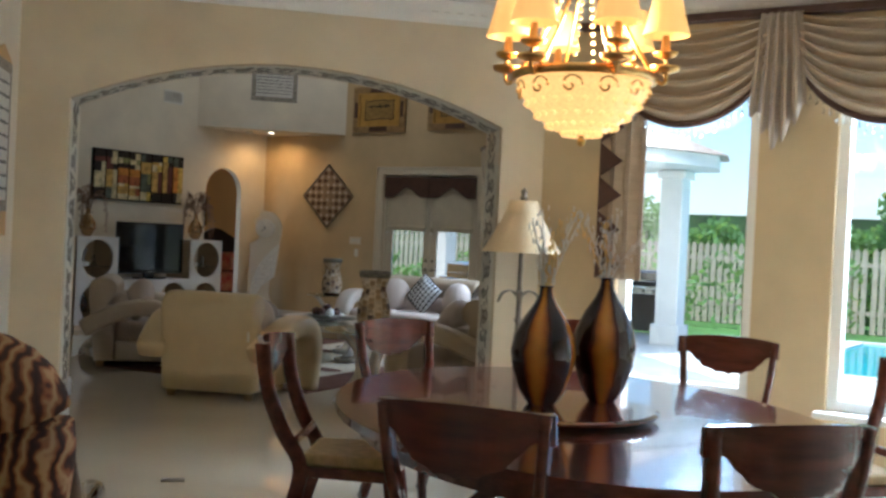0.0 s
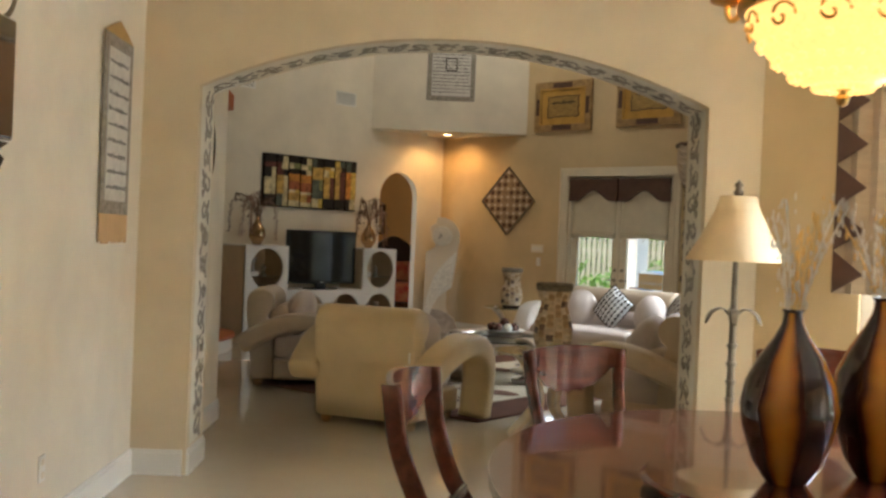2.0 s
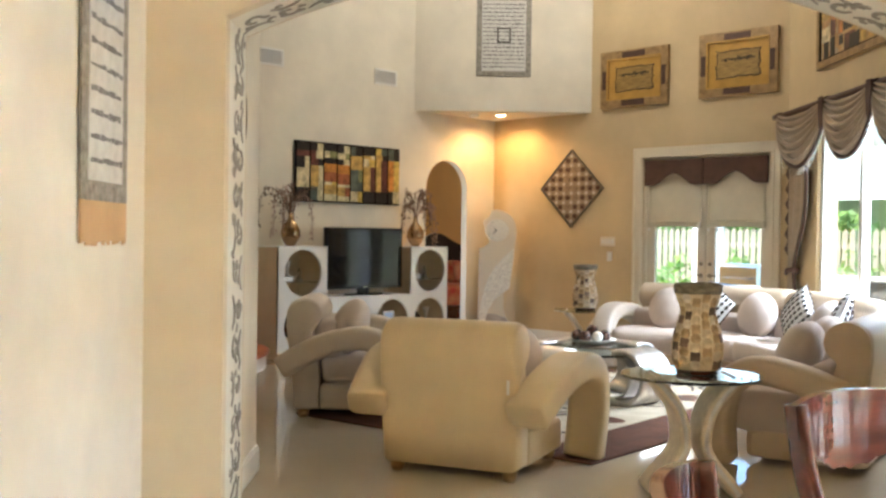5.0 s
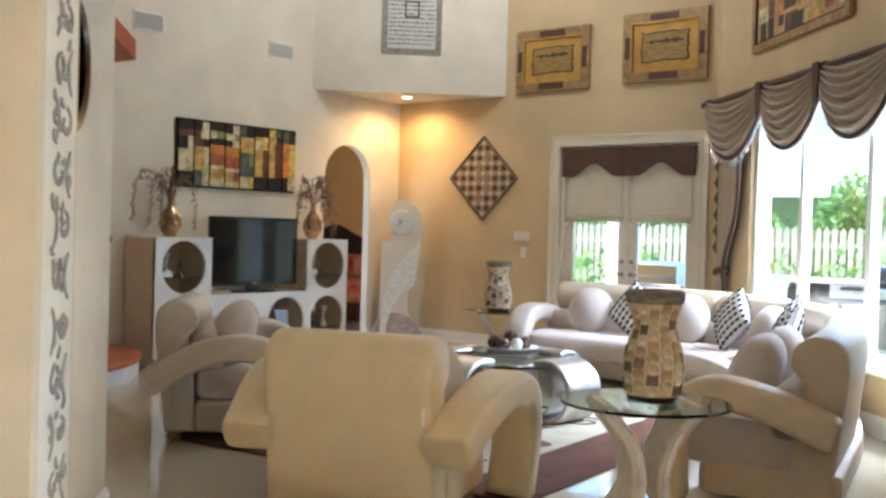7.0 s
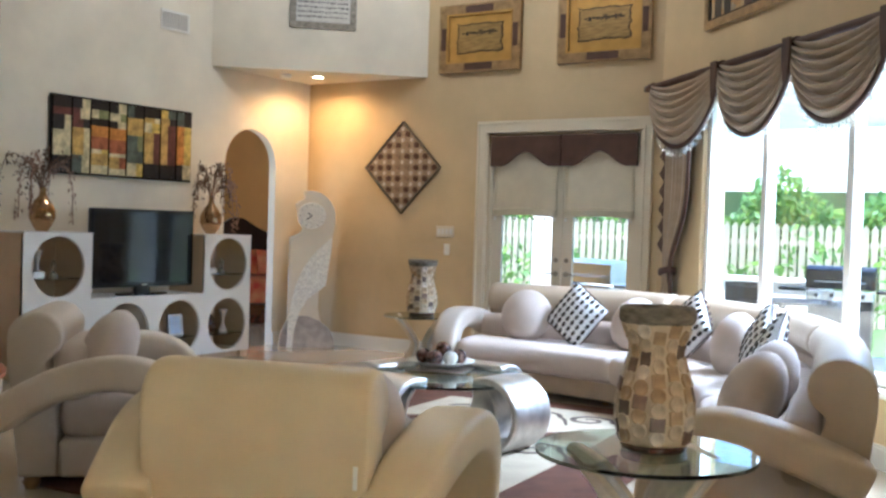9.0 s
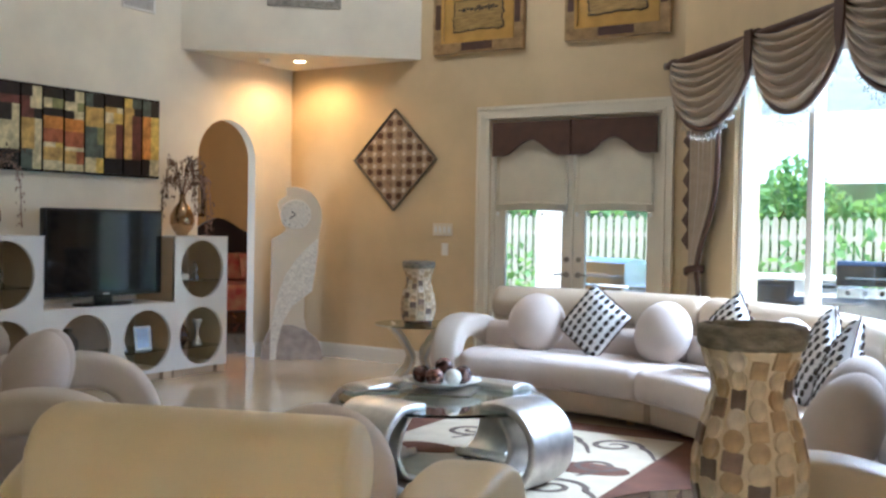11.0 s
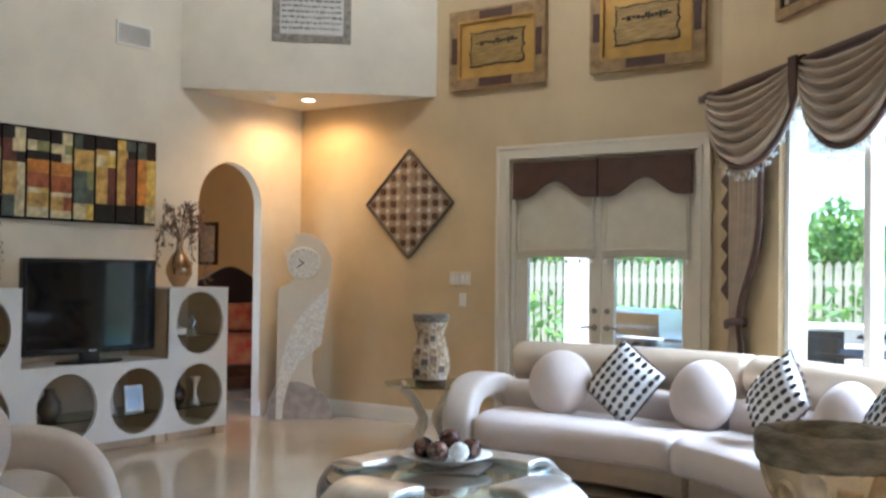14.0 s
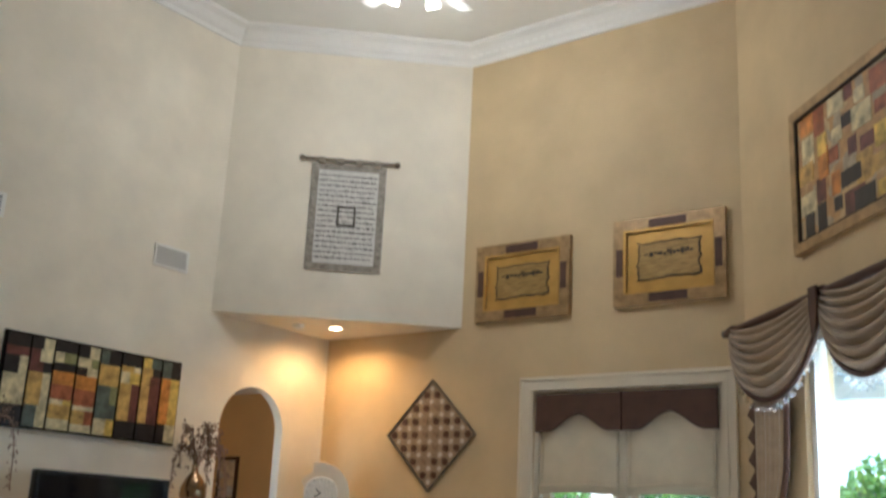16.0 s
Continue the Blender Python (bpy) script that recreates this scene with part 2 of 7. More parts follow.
bm = bmesh.new(); prism(bm, [(-5.2, 2.7), (0, 2.7), (0, 0.22), (4.6, 0.22), uv(3.3, 8.1), uv(1.8, 10.4), (8.7, -6.2), (15.7, -6.2), (15.7, -21), (2, -21), (-5.2, -10.7)], -0.1, 0)
structure("floor", bm, FLOOR, "polished cream marble floor", "floor")
bm = bmesh.new(); prism(bm, [(-0.2, 0.2), (4.6, 0.2), uv(3.35, 8.1), uv(1.8, 10.4), uv(-2.27, 10.4), (4.0, -10.7), (-0.2, -10.7)], H_LIVING, H_LIVING + 0.15)
structure("ceiling", bm, CEIL, "white living room ceiling", "ceiling")
bm = bmesh.new(); prism(bm, [uv(-2.27, ARCH_BACK + .02), uv(1.6, ARCH_BACK+.02), (8.7, DINING_Y + 0.2), (15.7, DINING_Y + 0.2), (15.7, -20), uv(-2.27, 20.7)], H_DINING, H_DINING + 0.15)
structure("ceiling_dining", bm, CEIL, "white dining room ceiling", "ceiling")
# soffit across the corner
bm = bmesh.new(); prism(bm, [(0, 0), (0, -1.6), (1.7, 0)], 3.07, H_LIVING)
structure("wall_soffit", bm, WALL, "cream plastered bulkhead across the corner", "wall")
bm = bmesh.new(); box(bm, -60, -60, -0.16, 80, 60, -0.12)
structure("ground", bm, GRASS, "mown green lawn", "lawn")
bm = bmesh.new(); prism(bm, [(0.02, 0.22), (4.6, 0.22), uv(3.25, 8.1), uv(1.85, 10.4), (8.8, -6.15), (18, -6.15), (18, 1.0), (14, 4), (0.02, 4.5)], -0.12, -0.03)
structure("pavement", bm, PAVE, "pale stone patio paving", "patio")


# ---- more materials ----
TAN_CUSHION = mat("blush_fabric", (0.60, 0.505, 0.43), 0.8, var=0.04, scale=8, grain=250, bump=0.1, sheen=0.2)
CREAM_SIDE = mat("tan_leather", (0.61, 0.48, 0.325), 0.45, var=0.06, scale=6, grain=200, bump=0.05)
YELLOW_LEATHER = mat("butter_leather", (0.68, 0.53, 0.30), 0.42, var=0.05, scale=5, grain=200, bump=0.05)
TAUPE = mat("taupe_satin", (0.43, 0.335, 0.225), 0.34, var=0.10, scale=5, grain=120, stretch=(1, 1, 5), sheen=0.3)
BROWN_CLOTH = mat("chocolate_cloth", (0.085, 0.042, 0.028), 0.6, var=0.2, scale=8, grain=200)
SHADE_CLOTH = mat("cream_linen", (0.62, 0.55, 0.40), 0.85, var=0.06, scale=6, grain=260, bump=0.1)
GOLD = mat("antique_gold_wood", (0.36, 0.235, 0.105), 0.35, 0.35, var=0.3, scale=14, grain=120, bump=0.15)
GOLD_MAT = mat("gilt_panel", (0.54, 0.32, 0.075), 0.35, 0.4, var=0.15, scale=6, grain=90)
DARK_INK = mat("dark_ink", (0.045, 0.035, 0.025), 0.7, var=0.2)
PARCH = mat("gilt_parchment", (0.34, 0.22, 0.07), 0.45, 0.3, var=0.35, scale=9, grain=60, stretch=(1, 1, 8))
BRONZE = mat("bronze_mirror_glaze", (0.40, 0.26, 0.14), 0.07, 0.9, var=0.25, scale=9, grain=60)
DRIED = mat("dried_stems", (0.16, 0.10, 0.07), 0.9, var=0.4, scale=20)
BLOSSOM = mat("dried_blossom", (0.35, 0.22, 0.16), 0.9, var=0.4, scale=20)
IVORY = mat("ivory_lacquer", (0.74, 0.66, 0.52), 0.35, var=0.04, scale=5, grain=120)
SHELL = mat("crushed_shell_mosaic", (0.82, 0.78, 0.70), 0.35, var=0.25, scale=60, grain=160, bump=0.2)
GREY_STONE = mat("grey_stone_veneer", (0.40, 0.34, 0.29), 0.45, var=0.25, scale=10, grain=80)
STONE_BEIGE = mat("beige_stone_mosaic", (0.60, 0.47, 0.30), 0.55, var=0.25, scale=12, grain=90, bump=0.2)
STONE_DARK = mat("dark_stone_tile", (0.16, 0.11, 0.085), 0.45, var=0.35, scale=14, grain=90, bump=0.15)
STONE_PALE = mat("pale_stone_tile", (0.66, 0.56, 0.42), 0.45, var=0.22, scale=16, grain=90, bump=0.15)
ROUGH_RIM = mat("rough_grey_bark_rim", (0.24, 0.21, 0.155), 0.9, var=0.45, scale=18, grain=90, bump=0.8, stretch=(1, 1, 3))
RUG_BROWN = mat("rust_brown_pile", (0.10, 0.036, 0.016), 0.95, var=0.3, scale=5, grain=300, bump=0.3)
RUG_CREAM = mat("cream_pile", (0.43, 0.36, 0.255), 0.95, var=0.1, scale=5, grain=300, bump=0.3)
RUG_DARK = mat("charcoal_pile", (0.085, 0.058, 0.042), 0.95, var=0.3, scale=5, grain=300)
TERRACOTTA = mat("terracotta_tile", (0.42, 0.12, 0.045), 0.4, var=0.25, scale=4, grain=50)
ORANGE_WALL = mat("apricot_wall", (0.62, 0.33, 0.10), 0.8, var=0.06, scale=2)
RED_CLOTH = mat("crimson_bedding", (0.42, 0.035, 0.02), 0.7, var=0.5, scale=7, grain=60, second=(0.5, 0.22, 0.08))


def banded(name, place, colors, rough, coat, waves=0.0, scale=1.0):
    """Soft-edged bands: round a turned body (waves) or as wavering fur stripes."""
    m = bpy.data.materials.new(name)
    m.use_nodes = True
    nt = m.node_tree
    b = nt.nodes["Principled BSDF"]
    b.inputs["Roughness"].default_value, b.inputs["Coat Weight"].default_value = rough, coat
    b.inputs["Coat Roughness"].default_value = 0.03
    co = nt.nodes.new("ShaderNodeTexCoord")
    ramp = nt.nodes.new("ShaderNodeValToRGB")
    e = ramp.color_ramp.elements
    while len(e) < len(colors):
        e.new(0.5)
    for i, (p, c) in enumerate(zip(place, colors)):
        e[i].position, e[i].color = p, (*c, 1)
    if waves:
        sep = nt.nodes.new("ShaderNodeSeparateXYZ")
        nt.links.new(co.outputs["Object"], sep.inputs[0])
        at = nt.nodes.new("ShaderNodeMath")
        at.operation = "ARCTAN2"
        nt.links.new(sep.outputs[1], at.inputs[0])
        nt.links.new(sep.outputs[0], at.inputs[1])
        no = nt.nodes.new("ShaderNodeTexNoise")
        no.inputs["Scale"].default_value = 9
        nt.links.new(co.outputs["Object"], no.inputs["Vector"])
        k = nt.nodes.new("ShaderNodeMath")
        k.operation = "MULTIPLY_ADD"
        k.inputs[1].default_value = waves
        nt.links.new(at.outputs[0], k.inputs[0])
        nt.links.new(no.outputs[0], k.inputs[2])
        si = nt.nodes.new("ShaderNodeMath")
        si.operation = "SINE"
        nt.links.new(k.outputs[0], si.inputs[0])
        half = nt.nodes.new("ShaderNodeMath")
        half.operation = "MULTIPLY_ADD"
        half.inputs[1].default_value, half.inputs[2].default_value = 0.5, 0.5
        nt.links.new(si.outputs[0], half.inputs[0])
        nt.links.new(half.outputs[0], ramp.inputs[0])
    else:
        wv = nt.nodes.new("ShaderNodeTexWave")
        wv.inputs["Scale"].default_value, wv.inputs["Distortion"].default_value = scale, 7.0
        wv.inputs["Detail"].default_value, wv.inputs["Detail Scale"].default_value = 2.0, 1.6
        nt.links.new(co.outputs["Object"], wv.inputs["Vector"])
        nt.links.new(wv.outputs["Fac"], ramp.inputs[0])
    nt.links.new(ramp.outputs[0], b.inputs["Base Color"])
    return m


VASE_GLAZE = banded("amber_brown_striped_glaze", (0.0, 0.5, 0.74, 1.0), [(0.02, 0.006, 0.005), (0.05, 0.012, 0.005), (0.30, 0.095, 0.008), (0.52, 0.21, 0.02)], 0.06, 0.25, waves=4.0)
AMBER_GLAZE = mat("amber_glaze", (0.42, 0.13, 0.012), 0.06, var=0.35, scale=6, grain=30, coat=1.0)
BROWN_GLAZE = mat("dark_brown_glaze", (0.055, 0.014, 0.006), 0.05, var=0.3, scale=6, grain=30, coat=1.0)
LAMP_SHADE = mat("parchment_shade", (0.70, 0.55, 0.33), 0.7, var=0.08, scale=4, grain=90)
PEWTER = mat("aged_pewter", (0.22, 0.19, 0.15), 0.35, 0.8, var=0.25, scale=10)
STENCIL = mat("grey_stencil_relief", (0.31, 0.28, 0.23), 0.7, var=0.25, scale=20)
PALE_BAND = mat("pale_border_band", (0.76, 0.72, 0.61), 0.6, var=0.06, scale=6, grain=60)
SEAT_PAD = mat("gold_damask_seat", (0.55, 0.40, 0.20), 0.7, var=0.2, scale=25, grain=120)
GILT = mat("gilt_metal", (0.72, 0.45, 0.15), 0.28, 1.0, var=0.15, scale=20)
BULB_SHADE = mat("lit_amber_shade", (0.55, 0.32, 0.11), 0.6, var=0.05, emit=(1.0, 0.50, 0.12), power=0.55)
CRYSTAL = mat("lit_crystal_beads", (0.66, 0.46, 0.22), 0.25, var=0.2, scale=60, grain=200, emit=(1.0, 0.55, 0.15), power=0.7)
BULB = mat("lit_bulb", (1, 0.9, 0.7), 0.5, emit=(1.0, 0.78, 0.45), power=6.0)
WARM_GLASS = mat("lit_frosted_glass", (1, 0.9, 0.75), 0.5, emit=(1.0, 0.85, 0.62), power=2.5)
HEDGE = mat("hedge_leaf", (0.12, 0.22, 0.07), 0.5, var=0.5, scale=3, grain=40)
_nt = HEDGE.node_tree
_tr, _mx = _nt.nodes.new("ShaderNodeBsdfTranslucent"), _nt.nodes.new("ShaderNodeMixShader")
_tr.inputs[0].default_value, _mx.inputs[0].default_value = (0.30, 0.46, 0.10, 1), 0.45
_out = [n for n in _nt.nodes if n.type == "OUTPUT_MATERIAL"][0]
_nt.links.new(_nt.nodes["Principled BSDF"].outputs[0], _mx.inputs[1])
_nt.links.new(_tr.outputs[0], _mx.inputs[2])
_nt.links.new(_mx.outputs[0], _out.inputs[0])
FENCE = mat("weathered_fence_wood", (0.40, 0.34, 0.25), 0.85, var=0.25, scale=4, grain=60, stretch=(6, 6, 1))
STUCCO = mat("white_stucco", (0.74, 0.72, 0.68), 0.85, var=0.06, scale=3, grain=80, bump=0.1)
STEEL = mat("stainless_steel", (0.60, 0.61, 0.62), 0.25, 1.0, var=0.08, scale=10)
ROOF_GREY = mat("patio_roof", (0.60, 0.60, 0.58), 0.8, var=0.05)
WATER = mat("pool_water", (0.05, 0.42, 0.50), 0.05, var=0.25, scale=2.5, grain=12, bump=0.15)
WICKER = mat("dark_wicker", (0.04, 0.035, 0.03), 0.7, var=0.3, scale=40, grain=150, bump=0.3)
CLEAR = glass("clear_glass", (0.95, 0.97, 0.96))


def cells(name, colors, scale, rough=0.35, stretch=(1, 1, 1), metric="CHEBYCHEV"):
    """Patches of several colours, as in an abstract picture or a printed hide."""
    m = bpy.data.materials.new(name)
    m.use_nodes = True
    nt = m.node_tree
    b = nt.nodes["Principled BSDF"]
    b.inputs["Roughness"].default_value = rough
    co = nt.nodes.new("ShaderNodeTexCoord")
    mp = nt.nodes.new("ShaderNodeMapping")
    mp.inputs["Scale"].default_value = stretch
    vo = nt.nodes.new("ShaderNodeTexVoronoi")
    vo.distance = metric
    vo.inputs["Scale"].default_value = scale
    ramp = nt.nodes.new("ShaderNodeValToRGB")
    ramp.color_ramp.interpolation = "CONSTANT"
    e = ramp.color_ramp.elements
    while len(e) < len(colors):
        e.new(0.5)
    for i, c in enumerate(colors):
        e[i].position, e[i].color = i / len(colors), (*c, 1)
    no = nt.nodes.new("ShaderNodeTexNoise")
    no.inputs["Scale"].default_value, no.inputs["Detail"].default_value = 14, 5
    mx = nt.nodes.new("ShaderNodeMix")
    mx.data_type, mx.blend_type = "RGBA", "OVERLAY"
    mx.inputs[0].default_value = 0.5
    geo = nt.nodes.new("ShaderNodeNewGeometry")
    nt.links.new(geo.outputs["Position"], mp.inputs[0])
    nt.links.new(mp.outputs[0], vo.inputs["Vector"])
    nt.links.new(mp.outputs[0], no.inputs["Vector"])
    sep = nt.nodes.new("ShaderNodeSeparateColor")
    nt.links.new(vo.outputs["Color"], sep.inputs[0])
    nt.links.new(sep.outputs[0], ramp.inputs[0])
    nt.links.new(ramp.outputs[0], mx.inputs[6])
    nt.links.new(no.outputs[0], mx.inputs[7])
    nt.links.new(mx.outputs[2], b.inputs["Base Color"])
    return m


PATCHWORK = cells("patchwork_paint", [(0.50, 0.30, 0.12), (0.52, 0.34, 0.16), (0.46, 0.28, 0.13), (0.42, 0.34, 0.22), (0.56, 0.40, 0.2)], 7.0, 0.6)
LEOPARD = banded("animal_print_velvet", (0.0, 0.3, 0.5, 0.75, 1.0), [(0.035, 0.012, 0.008), (0.09, 0.025, 0.012), (0.26, 0.085, 0.03), (0.30, 0.13, 0.05), (0.46, 0.28, 0.13)], 0.85, 0.0, scale=9.0)
BALLS = cells("mottled_brown_sphere", [(0.05, 0.022, 0.016), (0.12, 0.05, 0.035), (0.035, 0.016, 0.012), (0.2, 0.11, 0.08)], 40, 0.2, metric="EUCLIDEAN")


# ---- shapes ----
def soft_box(w, d, h, r, bm=None, m=None, segs=4):
    """A box with its base's middle at the origin and well rounded edges."""
    own = bm is None
    bm = bm or bmesh.new()
    b2 = bmesh.new()
    box(b2, -w / 2, -d / 2, 0, w / 2, d / 2, h)
    bmesh.ops.bevel(b2, geom=b2.edges[:], offset=r, segments=segs, affect="EDGES", profile=0.5, clamp_overlap=True)
    if m is not None:
        bmesh.ops.transform(b2, matrix=m, verts=b2.verts[:])
    join(bm, b2)
    return bm


def join(bm, other):
    me = bpy.data.meshes.new("tmp")
    other.to_mesh(me)
    other.free()
    bm.from_mesh(me)
    bpy.data.meshes.remove(me)


def ball(bm, r, m=None, u=16, v=10, squash=(1, 1, 1)):
    k = Matrix.Diagonal((*squash, 1))
    bmesh.ops.create_uvsphere(bm, u_segments=u, v_segments=v, radius=r, matrix=(m @ k) if m is not None else k)


def pillow_mesh(w, h, t, n=14):
    """A square cushion, thickest in its middle with pinched corners."""
    bm = bmesh.new()
    grid = {}
    for sgn in (1, -1):
        for i in range(n + 1):
            for j in range(n + 1):
                a, b = 2 * i / n - 1, 2 * j / n - 1
                if sgn < 0 and (i in (0, n) or j in (0, n)):
                    grid[sgn, i, j] = grid[1, i, j]
                    continue
                k = ((1 - a * a) * (1 - b * b)) ** 0.42
                pin = 1 - 0.07 * (1 - abs(a)) ** 0.5 * abs(b) ** 3 - 0.0
                pin2 = 1 - 0.07 * (1 - abs(b)) ** 0.5 * abs(a) ** 3
                grid[sgn, i, j] = bm.verts.new((a * w / 2 * pin2, sgn * t / 2 * k, b * h / 2 * pin))
    for sgn in (1, -1):
        for i in range(n):
            for j in range(n):
                bm.faces.new([grid[sgn, *p] for p in ((i, j), (i + 1, j), (i + 1, j + 1), (i, j + 1))])
    return bm


def superellipse(a, b, n=20, p=3.0):
    out = []
    for k in range(n):
        t = 2 * math.pi * k / n
        c, s = math.cos(t), math.sin(t)
        out.append((math.copysign(abs(c) ** (2 / p), c) * a, math.copysign(abs(s) ** (2 / p), s) * b))
    return out


def curve_points(pts, n=6):
    """A smooth curve through points."""
    p = [Vector(q) for q in pts]
    p = [2 * p[0] - p[1]] + p + [2 * p[-1] - p[-2]]
    out = []
    for i in range(1, len(p) - 2):
        for k in range(n):
            t = k / n
            out.append(0.5 * (2 * p[i] + (p[i + 1] - p[i - 1]) * t + (2 * p[i - 1] - 5 * p[i] + 4 * p[i + 1] - p[i + 2]) * t * t + (3 * p[i] - p[i - 1] - 3 * p[i + 1] + p[i + 2]) * t ** 3))
    out.append(p[-2])
    return out


def flat_panel(bm, outline, y0, y1):
    """A plate in the xz plane, between y0 and y1."""
    front = [bm.verts.new((x, y0, z)) for x, z in outline]
    back = [bm.verts.new((x, y1, z)) for x, z in outline]
    n = len(outline)
    bm.faces.new(front)
    bm.faces.new(back[::-1])
    for i in range(n):
        bm.faces.new((front[i], back[i], back[(i + 1) % n], front[(i + 1) % n]))


def frame_bars(bm, w, h, b, y0, y1):
    """Four mitred bars round a panel w by h (outer size), centred."""
    o = [(-w / 2, -h / 2), (w / 2, -h / 2), (w / 2, h / 2), (-w / 2, h / 2)]
    i = [(-w / 2 + b, -h / 2 + b), (w / 2 - b, -h / 2 + b), (w / 2 - b, h / 2 - b), (-w / 2 + b, h / 2 - b)]
    for k in range(4):
        flat_panel(bm, [o[k], o[(k + 1) % 4], i[(k + 1) % 4], i[k]], y0, y1)


# ---- trim of the structure ----
def baseboard(name, x0, x1, m, h=0.15, t=0.02):
    bm = bmesh.new()
    box(bm, x0, -t, 0, x1, -0.001, h - 0.02)
    box(bm, x0, -t * 0.6, h - 0.02, x1, -0.001, h)
    ob = structure(name, bm, WHITE, "white painted baseboard along the wall", "baseboard", m=m)
    return ob


baseboard("baseboard", 0.0, 2.40, pose(0, 0, 0))
baseboard("baseboard", 4.38, 4.45, pose(0, 0, 0))
baseboard("baseboard", -0.56, 0.0, WEST_TURN @ pose(0, 0, 0))
baseboard("baseboard", -10.4, -1.36, WEST_TURN @ pose(0, 0, 0))
baseboard("baseboard", 3.15, 8.08, BAY)
baseboard("baseboard", -2.04, -1.74, TURNED @ pose(0, -ARCH_V, 0))
baseboard("baseboard", 1.33, 1.60, TURNED @ pose(0, -ARCH_V, 0))
baseboard("baseboard", 8.68, 15.4, pose(0, DINING_Y, 0))
baseboard("baseboard", -ARCH_V, -ARCH_BACK, TURNED @ pose(-1.72, 0, 0, 0, 0, 90) )
baseboard("baseboard", -ARCH_BACK, -8.69, TURNED @ pose(-1.9, 0, 0, 0, 0, 90))
baseboard("baseboard", -20.4, -ARCH_V, TURNED @ pose(-2.05, 0, 0, 0, 0, 90))
baseboard("baseboard", ARCH_BACK, ARCH_V, TURNED @ pose(1.31, 0, 0, 0, 0, -90))


def crown(name, x0, x1, m, top, drop=0.2, out=0.16):
    """A stepped and coved ceiling moulding along x, on a wall at y = 0 that faces -y."""
    prof = [(0, 0), (0, -drop), (-0.02, -drop), (-0.03, -drop * 0.8), (-0.06, -drop * 0.66), (-0.10, -drop * 0.34), (-out + 0.02, -drop * 0.22), (-out, -drop * 0.18), (-out, 0)]
    bm = bmesh.new()
    a = [bm.verts.new((x0, y, top + z)) for y, z in prof]
    b = [bm.verts.new((x1, y, top + z)) for y, z in prof]
    for i in range(len(prof)):
        j = (i + 1) % len(prof)
        bm.faces.new((a[i], a[j], b[j], b[i]))
    bm.faces.new(a)
    bm.faces.new(b[::-1])
    n = int(abs(x1 - x0) / 0.09)
    for k in range(n):
        x = x0 + (k + 0.25) * (x1 - x0) / n
        box(bm, x, -0.075, top - drop * 0.62, x + 0.045, -0.05, top - drop * 0.45)
    return structure(name, bm, WHITE, "white dentil crown moulding under the ceiling", "moulding", m=m)


crown("trim", 1.7, 4.52, pose(0, 0, 0), H_LIVING)
crown("trim", -10.4, -1.6, WEST_TURN, H_LIVING)
crown("trim", 3.1, 8.1, BAY, H_LIVING)
_a = math.degrees(math.atan2(1.6, 1.7))
crown("trim", 0.0, math.hypot(1.7, 1.6), pose(0, -1.6, 0, 0, 0, _a), H_LIVING)
crown("trim", -2.05, 1.62, TURNED @ pose(0, -ARCH_V, 0), H_DINING, 0.17, 0.14)
crown("trim", 8.62, 15.4, pose(0, DINING_Y, 0), H_DINING, 0.17, 0.14)
crown("trim", -20.4, -ARCH_V, TURNED @ pose(-2.05, 0, 0, 0, 0, 90), H_DINING, 0.17, 0.14)


# painted scroll border in the reveal of the arch
def scroll_line(length):
    """Ribbon centre lines of a running leaf scroll, along (a) and across (b)."""
    lines = []
    rng = random.Random(5)
    n = max(1, round(length / 0.16))
    step = length / n
    for k in range(n):
        s = 1 if k % 2 else -1
        a0 = k * step
        lines.append([(a0 + step * (0.05 + 0.9 * t / 12), s * (0.062 - 0.03 * math.sin(math.pi * t / 12))) for t in range(13)])
        r0 = rng.uniform(0.042, 0.052)
        lines.append([(a0 + step * 0.5 + (r0 - 0.0032 * t) * math.cos(0.48 * t), -s * (0.02 + (r0 - 0.0032 * t) * math.sin(0.48 * t))) for t in range(13)])
        for e in range(6):
            c, w = rng.uniform(0.05, 0.95), rng.choice((-1, 1))
            b0, l0 = rng.uniform(-0.055, 0.055), rng.uniform(0.02, 0.045)
            lines.append([(a0 + step * c + l0 * t / 6, b0 + w * 0.022 * math.sin(math.pi * t / 8)) for t in range(7)])
    return lines


def ribbon(bm, line, place, half=0.007):
    """A raised strip along a line; place(a, b, h) gives its point."""
    rows = []
    for i, (a, b) in enumerate(line):
        a0, b0 = line[max(0, i - 1)]
        a1, b1 = line[min(len(line) - 1, i + 1)]
        d = math.hypot(a1 - a0, b1 - b0) or 1
        w = half * (0.55 + 0.9 * math.sin(math.pi * i / (len(line) - 1)))
        na, nb = -(b1 - b0) / d * w, (a1 - a0) / d * w
        rows.append([bm.verts.new(place(a + na, b + nb, 0.0)), bm.verts.new(place(a + na * 0.8, b + nb * 0.8, 0.004)), bm.verts.new(place(a - na * 0.8, b - nb * 0.8, 0.004)), bm.verts.new(place(a - na, b - nb, 0.0))])
    for r, s in zip(rows, rows[1:]):
        for j in range(3):
            bm.faces.new((r[j], r[j + 1], s[j + 1], s[j]))


ARCH_MID = 10.335
BORDER = 0.075


def jamb_place(u, sign):
    return lambda a, b, h: Vector((u + sign * (0.004 + h), -(ARCH_MID + b), a))


